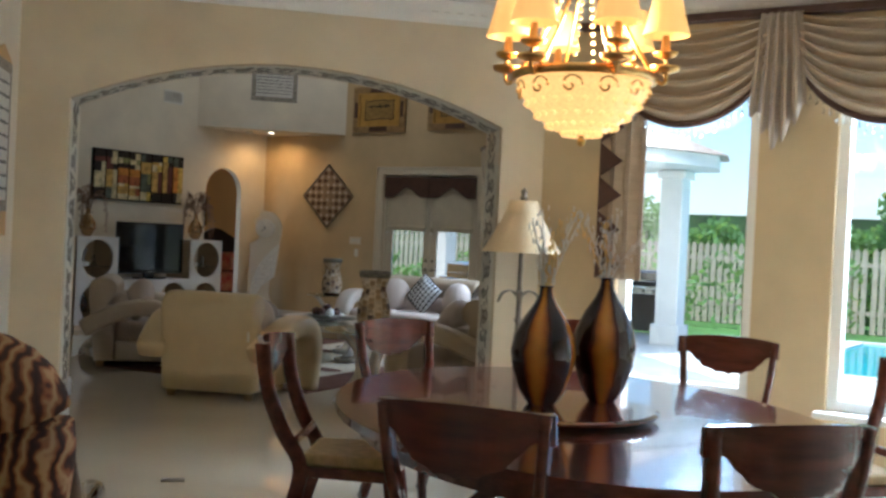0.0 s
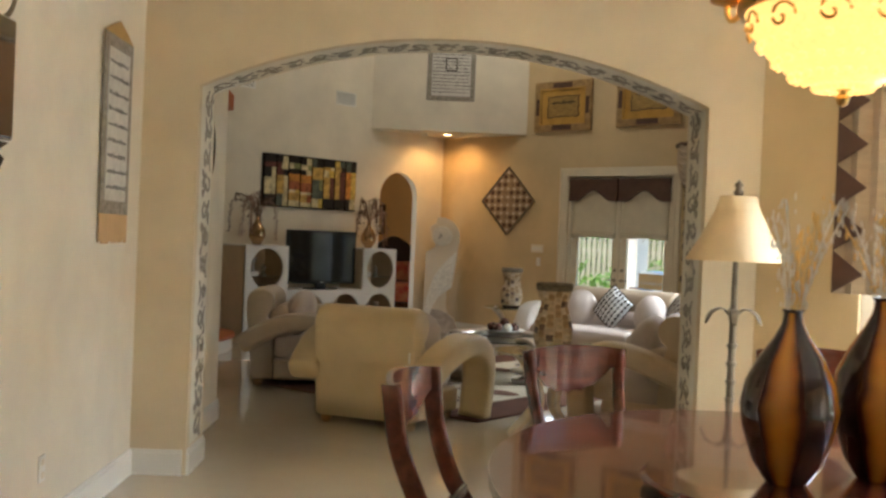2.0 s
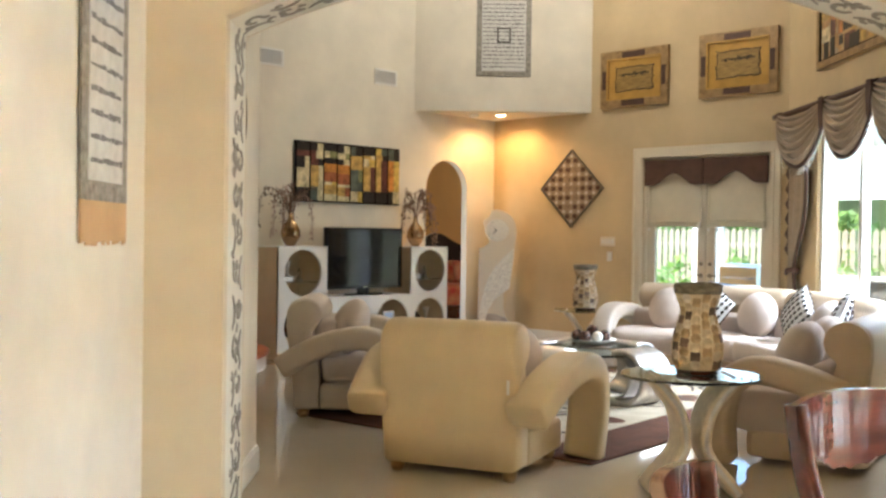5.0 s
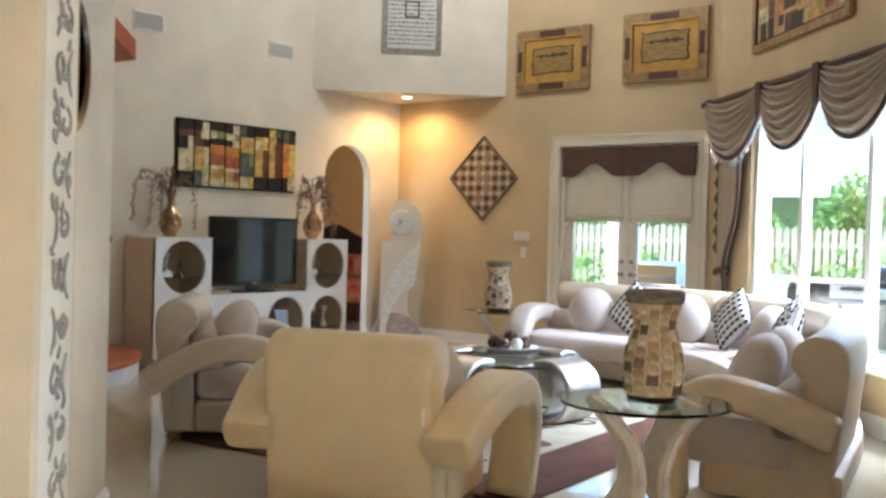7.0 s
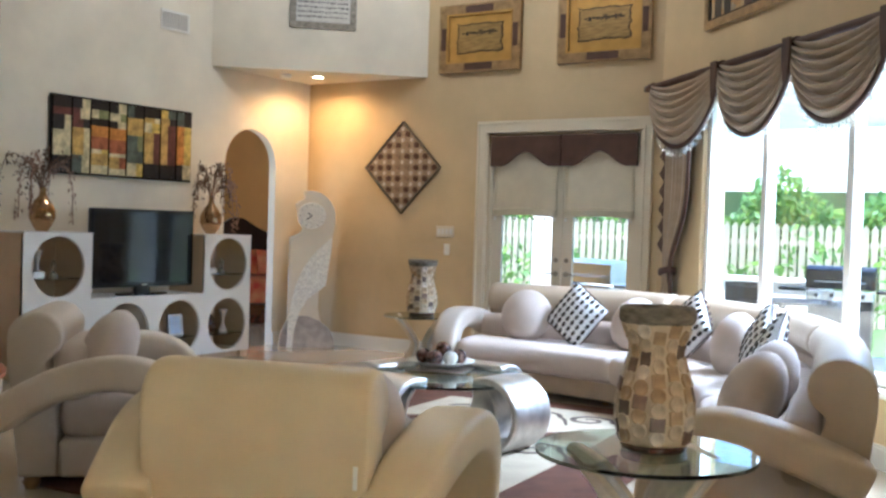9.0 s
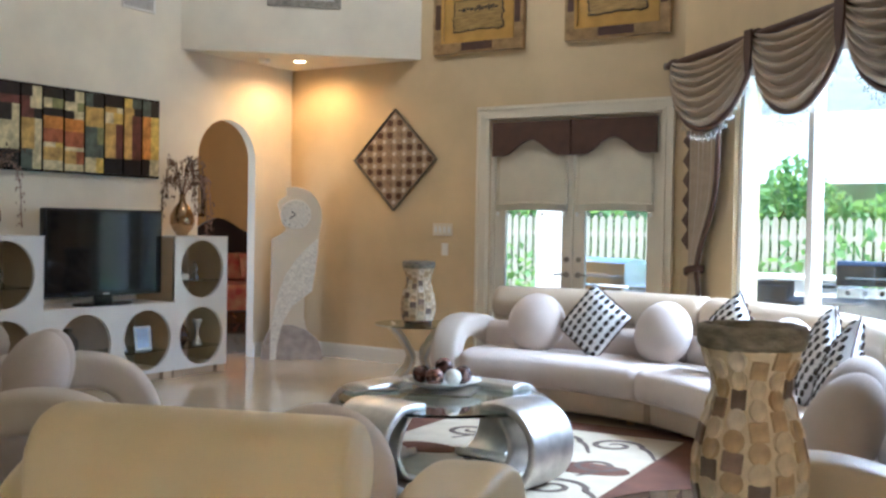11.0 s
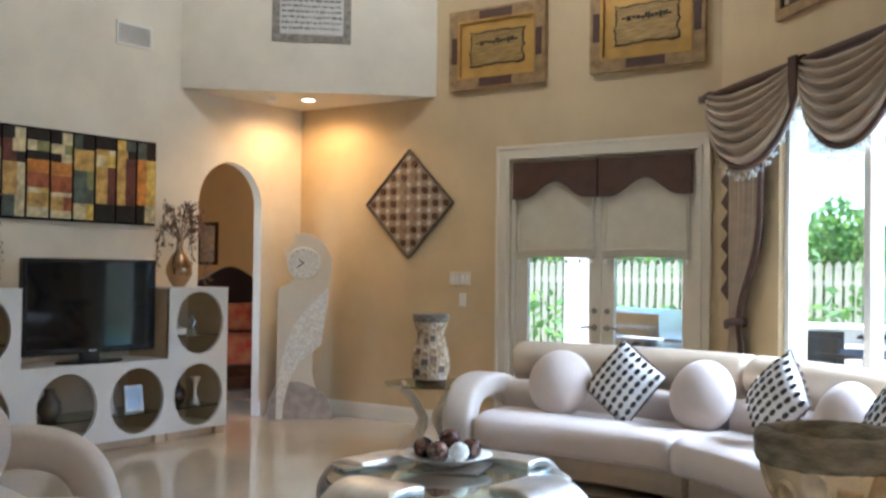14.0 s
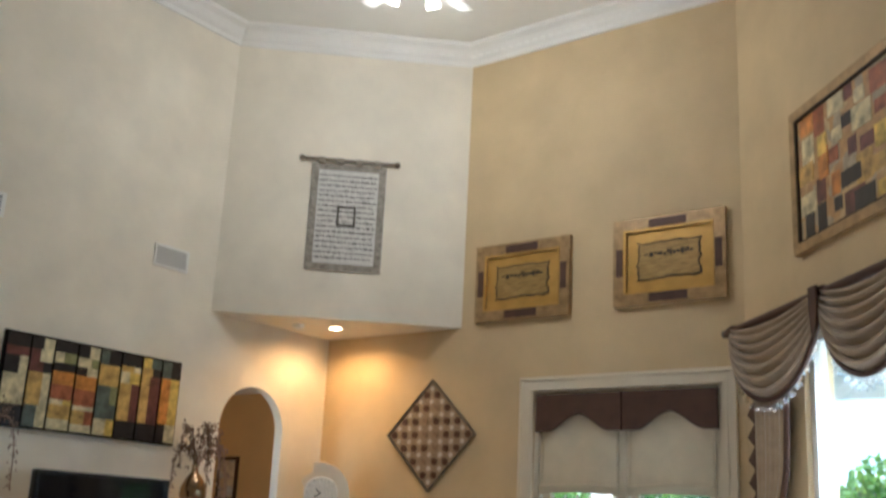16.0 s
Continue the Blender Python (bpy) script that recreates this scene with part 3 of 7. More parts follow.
ARCH_CURVE = arch_outline(-1.72, 1.31, 2.31, 2.65, 40)
ARC_LEN = [0.0]
for _p, _q in zip(ARCH_CURVE, ARCH_CURVE[1:]):
    ARC_LEN.append(ARC_LEN[-1] + math.dist(_p, _q))


def arc_place(a, b, h):
    a = min(max(a, 0), ARC_LEN[-1] - 1e-4)
    i = max(k for k in range(len(ARC_LEN) - 1) if ARC_LEN[k] <= a)
    t = (a - ARC_LEN[i]) / (ARC_LEN[i + 1] - ARC_LEN[i])
    (x0, z0), (x1, z1) = ARCH_CURVE[i], ARCH_CURVE[i + 1]
    d = math.hypot(x1 - x0, z1 - z0)
    k = 0.004 + h
    return Vector((x0 + (x1 - x0) * t + (z1 - z0) / d * k, -(ARCH_MID + b), z0 + (z1 - z0) * t - (x1 - x0) / d * k))


for _name, _place, _len in (("left", jamb_place(-1.72, 1), 2.31), ("right", jamb_place(1.31, -1), 2.31), ("top", arc_place, ARC_LEN[-1])):
    bm = bmesh.new()
    _start = 0.16 if _name != "top" else 0.0
    for line in scroll_line(_len - _start):
        ribbon(bm, [(_start + a, 1.55 * b) for a, b in line], _place, 0.0095)
    structure("trim_scroll", bm, STENCIL, "grey painted scroll border inside the arch", "border", m=TURNED)
    bm = bmesh.new()
    n = 30
    for k in range(n):
        a0, a1 = _start + (_len - _start) * k / n, _start + (_len - _start) * (k + 1) / n
        bm.faces.new([bm.verts.new(_place(a, b, -0.0025)) for a, b in ((a0, -0.18), (a1, -0.18), (a1, 0.2), (a0, 0.2))])
    structure("trim_band", bm, PALE_BAND, "pale painted band inside the arch", "border", m=TURNED)


# ---- windows and doors ----
def window(name, m, x0, x1, z0, z1, mullions, depth=(0.04, 0.14), fr=0.07, sill=True):
    """A fixed window in an opening: frame, mullions, panes and sill; local y runs outwards."""
    w = thing(name, m, "tall white framed window looking onto the patio", "window", kind="structure")
    bm = bmesh.new()
    y0, y1 = depth
    for a, b, c, d in ((x0, x1, z1 - fr, z1), (x0, x1, z0, z0 + fr), (x0, x0 + fr, z0 + fr, z1 - fr), (x1 - fr, x1, z0 + fr, z1 - fr)):
        box(bm, a, y0, c, b, y1, d)
    part("window_frame", bm, WHITE, w)
    xs = [x0 + fr] + list(mullions) + [x1 - fr]
    for x in mullions:
        bm = bmesh.new()
        box(bm, x - 0.04, y0 + 0.005, z0 + fr, x + 0.04, y1 - 0.005, z1 - fr)
        part("mullion", bm, WHITE, w, bevel=0.008)
    for a, b in zip(xs, xs[1:]):
        bm = bmesh.new()
        box(bm, a, 0.085, z0 + fr, b, 0.091, z1 - fr)
        p = part("pane", bm, PANE, w)
        p.visible_shadow = False
    if sill:
        bm = bmesh.new()
        box(bm, x0 - 0.06, -0.09, z0 - 0.045, x1 + 0.06, 0.04, z0)
        part("window_sill", bm, WHITE, w, bevel=0.012)
    return w


window("window_1", BAY, 4.08, 7.4, 0.5, 2.65, (5.08, 6.24))
for _k, (_a, _b) in enumerate(((9.28, 10.25), (10.75, 11.7), (12.2, 14.2))):
    window(f"window_{_k + 2}", pose(0, DINING_Y, 0), _a, _b, 0.5, 2.7, () if _b < 12 else (13.2,))

# french doors
doors = thing("door_1", pose(0, 0, 0), "pair of cream french doors with roman shades", "door", kind="structure")
bm = bmesh.new()
for a, b, c, d in ((2.40, 2.53, 0, 2.43), (4.27, 4.38, 0, 2.43), (2.40, 4.38, 2.43, 2.55)):
    box(bm, a, -0.028, c, b, -0.002, d)
for a, b, c, d in ((2.40, 2.425, 0, 2.55), (4.355, 4.38, 0, 2.55), (2.40, 4.38, 2.525, 2.555), (2.49, 2.515, 0, 2.45), (4.285, 4.31, 0, 2.45), (2.49, 4.31, 2.44, 2.465)):
    box(bm, a, -0.042, c, b, -0.0285, d)
part("casing", bm, CREAM_PAINT, doors, "cream moulded door casing")
bm = bmesh.new()
for a, b, c, d in ((2.53, 2.57, 0.01, 2.43), (4.23, 4.27, 0.01, 2.43), (2.57, 4.23, 2.39, 2.43)):
    box(bm, a, 0.02, c, b, 0.2, d)
part("jamb", bm, CREAM_PAINT, doors)
for s, (a, b) in enumerate(((2.57, 3.395), (3.405, 4.23))):
    bm = bmesh.new()
    for x0, x1, z0, z1 in ((a, a + 0.11, 0.02, 2.385), (b - 0.11, b, 0.02, 2.385), (a + 0.11, b - 0.11, 2.26, 2.385), (a + 0.11, b - 0.11, 0.02, 0.26)):
        box(bm, x0, 0.05, z0, x1, 0.095, z1)
    leaf = part("door_leaf", bm, CREAM_PAINT, doors)
    bm = bmesh.new()
    box(bm, a + 0.11, 0.07, 0.26, b - 0.11, 0.076, 2.26)
    part("pane", bm, PANE, leaf).visible_shadow = False
    hx = b - 0.055 if s == 0 else a + 0.055
    bm = bmesh.new()
    lathe(bm, [(0, 0), (0.026, 0), (0.026, 0.008), (0.012, 0.012), (0.012, 0.05), (0, 0.05)], 16, pose(hx, 0.05, 0.98, 90))
    sweep(bm, [(hx, 0.005, 0.98), (hx + (0.05 if s else -0.05), 0.002, 0.985), (hx + (0.11 if s else -0.11), 0.004, 0.975)], circle(0.009, 8))
    lathe(bm, [(0, 0), (0.024, 0), (0.024, 0.01), (0, 0.014)], 16, pose(hx, 0.05, 1.12, 90))
    part("handle", bm, NICKEL, leaf, "aged nickel lever handle with a deadbolt")
    # shade
    sh = thing("roman_shade", pose((a + b) / 2, 0.045, 0), "cream linen roman shade half drawn on the door", "window shade", "shades on the doors")
    w = b - a - 0.07
    nx, nz = 24, 20
    bm = bmesh.new()
    rows = []
    for j in range(nz + 1):
        z = 2.3 - (2.3 - 1.60) * j / nz
        rows.append([bm.verts.new(((i / nx - 0.5) * w * (1 - 0.04 * math.sin(math.pi * j / nz)), -0.03 - 0.012 * math.sin(3.1 * math.pi * i / nx + 0.6) * math.sin(math.pi * j / nz) - 0.012 * (j / nz) ** 2, z + 0.016 * math.sin(math.pi * i / nx) * (j / nz))) for i in range(nx + 1)])
    for r, q in zip(rows, rows[1:]):
        for i in range(nx):
            bm.faces.new((r[i], r[i + 1], q[i + 1], q[i]))
    cl = part("cloth", bm, SHADE_CLOTH, sh, smooth=True)
    cl.modifiers.new("thick", "SOLIDIFY").thickness = 0.006
    bm = bmesh.new()
    for k in range(3):
        sweep(bm, [((i / 10 - 0.5) * w * 0.99, -0.045 - 0.008 * k, 1.575 + 0.022 * k + 0.016 * math.sin(math.pi * i / 10)) for i in range(11)], circle(0.017, 8))
    part("folded_hem", bm, SHADE_CLOTH, sh, smooth=True)
    bm = bmesh.new()
    for k in range(7):
        x = (k / 6 - 0.5) * w * 0.94
        ball(bm, 0.016, pose(x, -0.05, 1.535), 8, 6, (1, 0.6, 1.3))
    part("tassel_fringe", bm, WHITE, sh, "row of small white tassels")
    # valance with a curved lower edge
    bm = bmesh.new()
    w2 = b - a - 0.004
    edge = []
    for i in range(21):
        t = i / 20
        edge.append(((t - 0.5) * w2, 2.08 + 0.145 * (0.5 - 0.5 * math.cos(2 * math.pi * min(max((t - 0.14) / 0.72, 0), 1))) ** 0.9))
    flat_panel(bm, edge + [(w2 / 2, 2.40), (-w2 / 2, 2.40)], -0.085, -0.055)
    va = part("valance", bm, BROWN_CLOTH, sh, "chocolate brown valance with a scalloped edge")

# ---- drapery ----
def swag(parent, w, drop, m, folds=7, lean=0.0):
    """A draped half-moon of cloth hung from a pole between x = 0 and w; it comes forward in -y."""
    nx, nt = 28, 56
    bm = bmesh.new()
    rows = []
    for j in range(nt + 1):
        t = j / nt
        row = []
        for i in range(nx + 1):
            s = i / nx
            hang = (4 * s * (1 - s)) ** 0.5
            top = -0.085 * math.sin(math.pi * s) ** 0.8
            x = w * (0.5 + (s - 0.5) * (1.0 - 0.06 * t))
            z = top - (0.11 + (drop - 0.11) * hang) * t ** 1.1 - 0.02 * t
            ridge = math.sin(2 * math.pi * folds * t) * (0.4 + 0.6 * hang)
            y = -0.05 - 0.036 * ridge - 0.07 * hang * math.sin(math.pi * min(1, t * 0.9)) ** 0.8
            row.append(bm.verts.new((x + lean * t, y, z + 0.010 * ridge)))
        rows.append(row)
    for r, q in zip(rows, rows[1:]):
        for i in range(nx):
            bm.faces.new((r[i], r[i + 1], q[i + 1], q[i]))
    edge = [v.co.copy() for v in rows[-1]]
    ob = part("swag", bm, TAUPE, parent, "taupe satin swag in deep folds", smooth=True, m=m)
    ob.modifiers.new("thick", "SOLIDIFY").thickness = 0.004
    bm = bmesh.new()
    sweep(bm, [e + Vector((0, -0.004, 0.012)) for e in edge], circle(0.02, 8))
    part("border", bm, BROWN_CLOTH, ob, "dark brown border", smooth=True)
    bm = bmesh.new()
    for i in range(1, nx):
        e = edge[i]
        ball(bm, 0.015, Matrix.Translation(e + Vector((0, 0, -0.05 - 0.02 * (i % 2)))), 6, 5, (0.7, 0.7, 1.4))
        ball(bm, 0.008, Matrix.Translation(e + Vector((0, 0, -0.024))), 6, 4)
    part("bead_fringe", bm, CLEAR, ob, "clear glass bead fringe")
    return ob


def jabot(parent, m, w, z_long, z_short, pleats=5, steps=True):
    """A pleated tail whose hem climbs in points on one side, lined in brown."""
    bm = bmesh.new()
    n = pleats * 6
    top, low = [], []
    for i in range(n + 1):
        s = i / n
        y = -0.05 - 0.03 * math.sin(2 * math.pi * pleats * s)
        hem = z_long + (z_short - z_long) * abs(2 * s - 1) + 0.05 * math.sin(2 * math.pi * pleats * s)
        top.append(bm.verts.new(((s - 0.5) * w * 0.72, y * 0.8, 0)))
        low.append(bm.verts.new(((s - 0.5) * w, y, -hem)))
    for i in range(n):
        bm.faces.new((top[i], top[i + 1], low[i + 1], low[i]))
    ob = part("jabot", bm, TAUPE, parent, "pleated taupe tail with a pointed hem", m=m, smooth=True)
    ob.modifiers.new("thick", "SOLIDIFY").thickness = 0.006
    return ob


def point_tail(parent, m, n, step, w, side=1):
    """A cascade whose edge shows a row of brown lining triangles."""
    bm = bmesh.new()
    L = n * step
    prof = [(-0.02 - 0.025 * math.cos(math.pi * i), side * w * (i / 6)) for i in range(7)]
    rows = [[bm.verts.new((x, y, z)) for y, x in prof] for z in (0.25, -L)]
    for i in range(6):
        bm.faces.new((rows[0][i], rows[0][i + 1], rows[1][i + 1], rows[1][i]))
    ob = part("cascade", bm, TAUPE, parent, "pleated taupe cascade", m=m)
    ob.modifiers.new("thick", "SOLIDIFY").thickness = 0.006
    for k in range(n):
        bm = bmesh.new()
        z = -step * k
        flat_panel(bm, [(0, z), (-side * step * 0.72, z - step * 0.55), (0, z - step)], -0.06, -0.048)
        part("lining_point", bm, BROWN_CLOTH, ob, "brown lining triangle")
    return ob


drape = thing("swag_curtain", BAY @ pose(0, 0, 2.82), "taupe swags on a brown pole over the bay window", "curtain")
bm = bmesh.new()
sweep(bm, [(3.02, -0.1, 0), (8.06, -0.1, 0)], circle(0.032, 12))
part("pole", bm, BROWN_CLOTH, drape, "dark brown pole")
bm = bmesh.new()
lathe(bm, [(0, 0), (0.03, 0), (0.045, 0.02), (0.03, 0.035), (0.05, 0.06), (0.062, 0.09), (0.045, 0.12), (0, 0.13)], 16, pose(3.04, -0.1, 0, 0, -90, 0))
part("finial", bm, PEWTER, drape, "turned brown finial")
SWAG_ENDS = (3.14, 4.57, 5.72, 6.88, 8.05)
for _k, (_a, _b) in enumerate(zip(SWAG_ENDS, SWAG_ENDS[1:])):
    bm = bmesh.new()
    lathe(bm, [(0.034, -0.035), (0.046, -0.035), (0.046, 0.035), (0.034, 0.035)], 14, pose(_a, -0.1, 0, 0, 90, 0))
    box(bm, _a - 0.01, -0.1, -0.012, _a + 0.01, -0.002, 0.012)
    part("bracket", bm, BROWN_CLOTH, drape)
    swag(drape, _b - _a + 0.03, 0.54, pose(_a - 0.015, -0.06, 0.02))
    if _k:
        bm = bmesh.new()
        flat_panel(bm, [(-0.05, 0.035), (0.05, 0.035), (0.055, -0.10), (0.03, -0.26), (0.0, -0.33), (-0.03, -0.26), (-0.055, -0.10)], -0.155, -0.14)
        part("tab", bm, BROWN_CLOTH, drape, "brown pointed tab", m=pose(_a, -0.02, 0))
# side curtain gathered by a tie
side = thing("side_curtain", BAY @ pose(3.36, 0, 0), "taupe side curtain gathered by a tie back", "curtain")
bm = bmesh.new()
_rows = []
for j in range(31):
    z = 2.6 - 2.5 * j / 30
    pinch = 1 - 0.78 * math.exp(-((z - 1.08) / 0.42) ** 2)
    _rows.append([bm.verts.new((0.36 - 0.16 * (1 - pinch) / 0.78 - (0.1 if z < 0.9 else 0.0) * min(1, (1.08 - z) * 2) + (s / 28 - 0.5) * 0.46 * pinch, -0.07 - 0.03 * math.sin(2 * math.pi * 6 * s / 28), z)) for s in range(29)])
for r, q in zip(_rows, _rows[1:]):
    for i in range(28):
        bm.faces.new((r[i], r[i + 1], q[i + 1], q[i]))
_edge = [r[-1].co + Vector((0.012, -0.012, 0)) for r in _rows]
_c = part("cloth", bm, TAUPE, side, smooth=True)
_c.modifiers.new("thick", "SOLIDIFY").thickness = 0.005
bm = bmesh.new()
sweep(bm, _edge, superellipse(0.035, 0.012, 8), ups=[(0, 1, 0)] * len(_edge))
part("edge_band", bm, BROWN_CLOTH, side, "dark brown leading edge", smooth=True)
bm = bmesh.new()
sweep(bm, [(0.20 + 0.09 * math.cos(a * math.pi / 8), -0.07 + 0.07 * math.sin(a * math.pi / 8), 1.08 + 0.02 * math.cos(a * math.pi / 8)) for a in range(16)], superellipse(0.012, 0.03, 10), closed=True)
part("tie_back", bm, BROWN_CLOTH, side, "dark brown tie back", smooth=True)
point_tail(side, pose(0.10, -0.03, 2.24), 6, 0.165, 0.1)

dine_drape = thing("swag_curtain", pose(0, DINING_Y, 3.0), "taupe swags over the dining room windows", "curtain")
for _x in (9.12, 10.42, 11.72, 13.02):
    swag(dine_drape, 1.3, 0.62, pose(_x, -0.05, 0.03), 7)
    jabot(dine_drape, pose(_x + 1.28, -0.12, 0.02), 0.36, 0.86, 0.6)
point_tail(dine_drape, pose(9.16, -0.04, -0.55), 5, 0.24, -0.34, -1)
bm = bmesh.new()
box(bm, 8.95, -0.1, 0.02, 14.5, -0.002, 0.07)
part("cornice_board", bm, BROWN_CLOTH, dine_drape)

# ---- living room: seating ----
def arm_tube(name, parent, pts, a=0.12, b=0.1, m=None, material=None):
    """A padded arm of squared section carried along a curve, blunt at its rear end."""
    bm = bmesh.new()
    path = curve_points(pts, 6)
    n = len(path)
    path = [path[0], path[0].lerp(path[1], 0.25)] + path[1:]
    n += 1
    scales = [0.90 if i == 0 else 0.985 if i == 1 else 1.0 for i in range(n)]
    sweep(bm, path, superellipse(a, b, 28, 4.6), scales=scales, ups=[(0, 1, 0) if i > n * 0.68 else (0, 0.35 * i / n, 1) for i in range(n)])
    return part(name, bm, material or LEATHER, parent, smooth=True, m=m)


def back_profile(shift=0.0, flare=1.0):
    """Side view of a padded back as (depth, height): a straight rear and a rolled head that overhangs a notch."""
    line = [(0.06, 0.06), (0.04, 0.25), (0.012, 0.5), (-0.012, 0.70)]
    line += [(0.128 + 0.14 * flare * math.cos(math.radians(a)), 0.795 + 0.128 * math.sin(math.radians(a))) for a in range(180, -61, -20)]
    line += [(0.185, 0.665), (0.205, 0.60), (0.235, 0.45), (0.25, 0.25), (0.25, 0.06)]
    return [(y + shift, z) for y, z in line]


def armchair(m, label, skin, seat_skin):
    """Padded armchair: origin at the middle of its rear edge, facing +y."""
    c = thing("armchair", m, label, "armchair", "armchairs")
    part("base", soft_box(0.86, 0.66, 0.2, 0.03, m=pose(0, 0.585, 0.06)), skin, c, smooth=True)
    part("seat_cushion", soft_box(0.74, 0.68, 0.22, 0.07, m=pose(0, 0.585, 0.25)), seat_skin, c, "blush fabric seat cushion", smooth=True)
    bm = bmesh.new()
    cy, cz = 0.12, 0.5
    sweep(bm, [(x, cy, cz) for x in (-0.425, -0.418, -0.40, -0.37, 0.37, 0.40, 0.418, 0.425)], [(cy - y, z - cz) for y, z in back_profile()], scales=[0.93, 0.965, 0.99, 1, 1, 0.99, 0.965, 0.93])
    part("backrest", bm, skin, c, "tall back with a rolled head", smooth=True)
    part("back_cushion", soft_box(0.70, 0.19, 0.36, 0.085, m=pose(0, 0.33, 0.40, 8, 0, 0)), seat_skin, c, smooth=True)
    for s in (-1, 1):
        arm_tube("arm", c, [(s * 0.50, -0.02, 0.40), (s * 0.53, 0.14, 0.50), (s * 0.575, 0.36, 0.60), (s * 0.61, 0.6, 0.635), (s * 0.62, 0.80, 0.56), (s * 0.61, 0.90, 0.36), (s * 0.58, 0.91, 0.03)], 0.125, 0.088, material=skin)
    for x in (-0.36, 0.36):
        for y in (0.12, 0.84):
            bm = bmesh.new()
            lathe(bm, [(0, 0), (0.035, 0), (0.045, 0.03), (0.04, 0.062), (0, 0.062)], 16, pose(x, y, 0))
            part("foot", bm, GOLD, c, "turned light wood foot", smooth=True)
    return c


CHAIR_A = pose(5.74, -6.83, 0, 0, 0, 21)
chair_a = armchair(CHAIR_A, "butter yellow leather armchair with arched arms", YELLOW_LEATHER, TAN_CUSHION)
bm = bmesh.new()
box(bm, 0.33, -0.040, 0.52, 0.345, -0.034, 0.60)
part("tag", bm, WHITE, chair_a, "small white tag", m=pose(0.05, 0.03, 0.0))
chair_b = armchair(pose(3.2, -5.98, 0, 0, 0, -45), "cream armchair with arched arms beside the media wall", LEATHER, TAN_CUSHION)


def cushion(name, m, bm, material, label, group):
    ob = new(name, mesh(name, bm, material, True))
    ob.matrix_basis = m
    return tagged(ob, label, "pillow", group)


def round_pillow(m):
    bm = bmesh.new()
    ball(bm, 0.235, None, 24, 16, (1, 0.62, 1))
    return cushion("round_pillow", m, bm, TAN_CUSHION, "round blush fabric pillow on the seat", "sofa pillows")


def dotted_pillow(m, size=0.44):
    p = thing("dotted_pillow", m, "white square pillow with rows of brown dots", "pillow", "sofa pillows")
    part("cover", pillow_mesh(size, size, 0.16), CABINET, p, smooth=True)
    bm = bmesh.new()
    e = size / 2
    sweep(bm, [(x * 0.985, 0, z * 0.985) for x, z in [(-e + 2 * e * k / 8, -e) for k in range(8)] + [(e, -e + 2 * e * k / 8) for k in range(8)] + [(e - 2 * e * k / 8, e) for k in range(8)] + [(-e, e - 2 * e * k / 8) for k in range(8)]], circle(0.0045, 6), closed=True, ups=[(0, 1, 0)] * 32)
    part("piping", bm, BROWN_CLOTH, p, "dark brown piping")
    n = 7
    for sgn in (-1, 1):
        bm = bmesh.new()
        for i in range(n):
            for j in range(n):
                a, b = (2 * i + 1) / n - 1, (2 * j + 1) / n - 1
                k = ((1 - a * a) * (1 - b * b)) ** 0.42
                x, z = a * size / 2 * 0.97, b * size / 2 * 0.97
                y = sgn * (0.08 * k + 0.002)
                nrm = Vector((a * 0.5 * (1 - k), sgn * 0.7, b * 0.5 * (1 - k))).normalized()
                q = nrm.to_track_quat("Z", "Y").to_matrix().to_4x4()
                lathe(bm, [(0.021, -0.006), (0.021, 0.002), (0.012, 0.004), (0, 0.004)], 10, Matrix.Translation((x, y, z)) @ q @ Matrix.Diagonal((0.75, 1.25, 1, 1)))
        part("dots", bm, BROWN_CLOTH if sgn > 0 else DARK_INK, p, "rows of stitched brown dots")
    return p


# curved sofa, in three sections along one sweeping line
SOFA_BACK = mat("pale_tan_leather", (0.52, 0.41, 0.285), 0.42, var=0.05, scale=6, grain=200, bump=0.05)
SOFA_LINE = curve_points([(3.32, -1.36, 0), (4.12, -1.28, 0), (4.98, -1.42, 0), (5.75, -1.92, 0), (6.34, -2.64, 0), (6.68, -3.48, 0), (6.87, -4.26, 0), (7.03, -4.97, 0)], 14)


def sofa_turn(q):
    """The place on the sofa's line at q from 0 to 1, and the way along it."""
    k = min(max(q, 0), 1) * (len(SOFA_LINE) - 1)
    a = min(int(k), len(SOFA_LINE) - 2)
    way = (SOFA_LINE[a + 1] - SOFA_LINE[a]).normalized()
    return SOFA_LINE[a].lerp(SOFA_LINE[a + 1], k - a), way


def on_sofa(q, inward=0.0, z=0.0):
    p, way = sofa_turn(q)
    return p + Vector((way.y, -way.x, 0)) * inward + Vector((0, 0, z))


def sofa_sweep(q0, q1, section, n=18):
    """Carries a section (inward, up) along the line of the sofa, with softened ends."""
    bm = bmesh.new()
    cx = sum(x for x, _ in section) / len(section)
    cz = sum(z for _, z in section) / len(section)
    rings = []
    qs = [q0 + (q1 - q0) * k / n for k in range(n + 1)]
    qs = [q0, q0 + (q1 - q0) * 0.012] + qs[1:-1] + [q1 - (q1 - q0) * 0.012, q1]
    for k, q in enumerate(qs):
        g = 0.9 if k in (0, len(qs) - 1) else 1.0
        rings.append([bm.verts.new(on_sofa(q, cx + (x - cx) * g, cz + (z - cz) * g)) for x, z in section])
    m = len(section)
    for a, b in zip(rings, rings[1:]):
        for k in range(m):
            bm.faces.new((a[k], a[(k + 1) % m], b[(k + 1) % m], b[k]))
    bm.faces.new(rings[0][::-1])
    bm.faces.new(rings[-1])
    return bm


def oval(cx, cz, a, b, p=2.6, n=22):
    return [(cx + x, cz + z) for x, z in superellipse(a, b, n, p)]


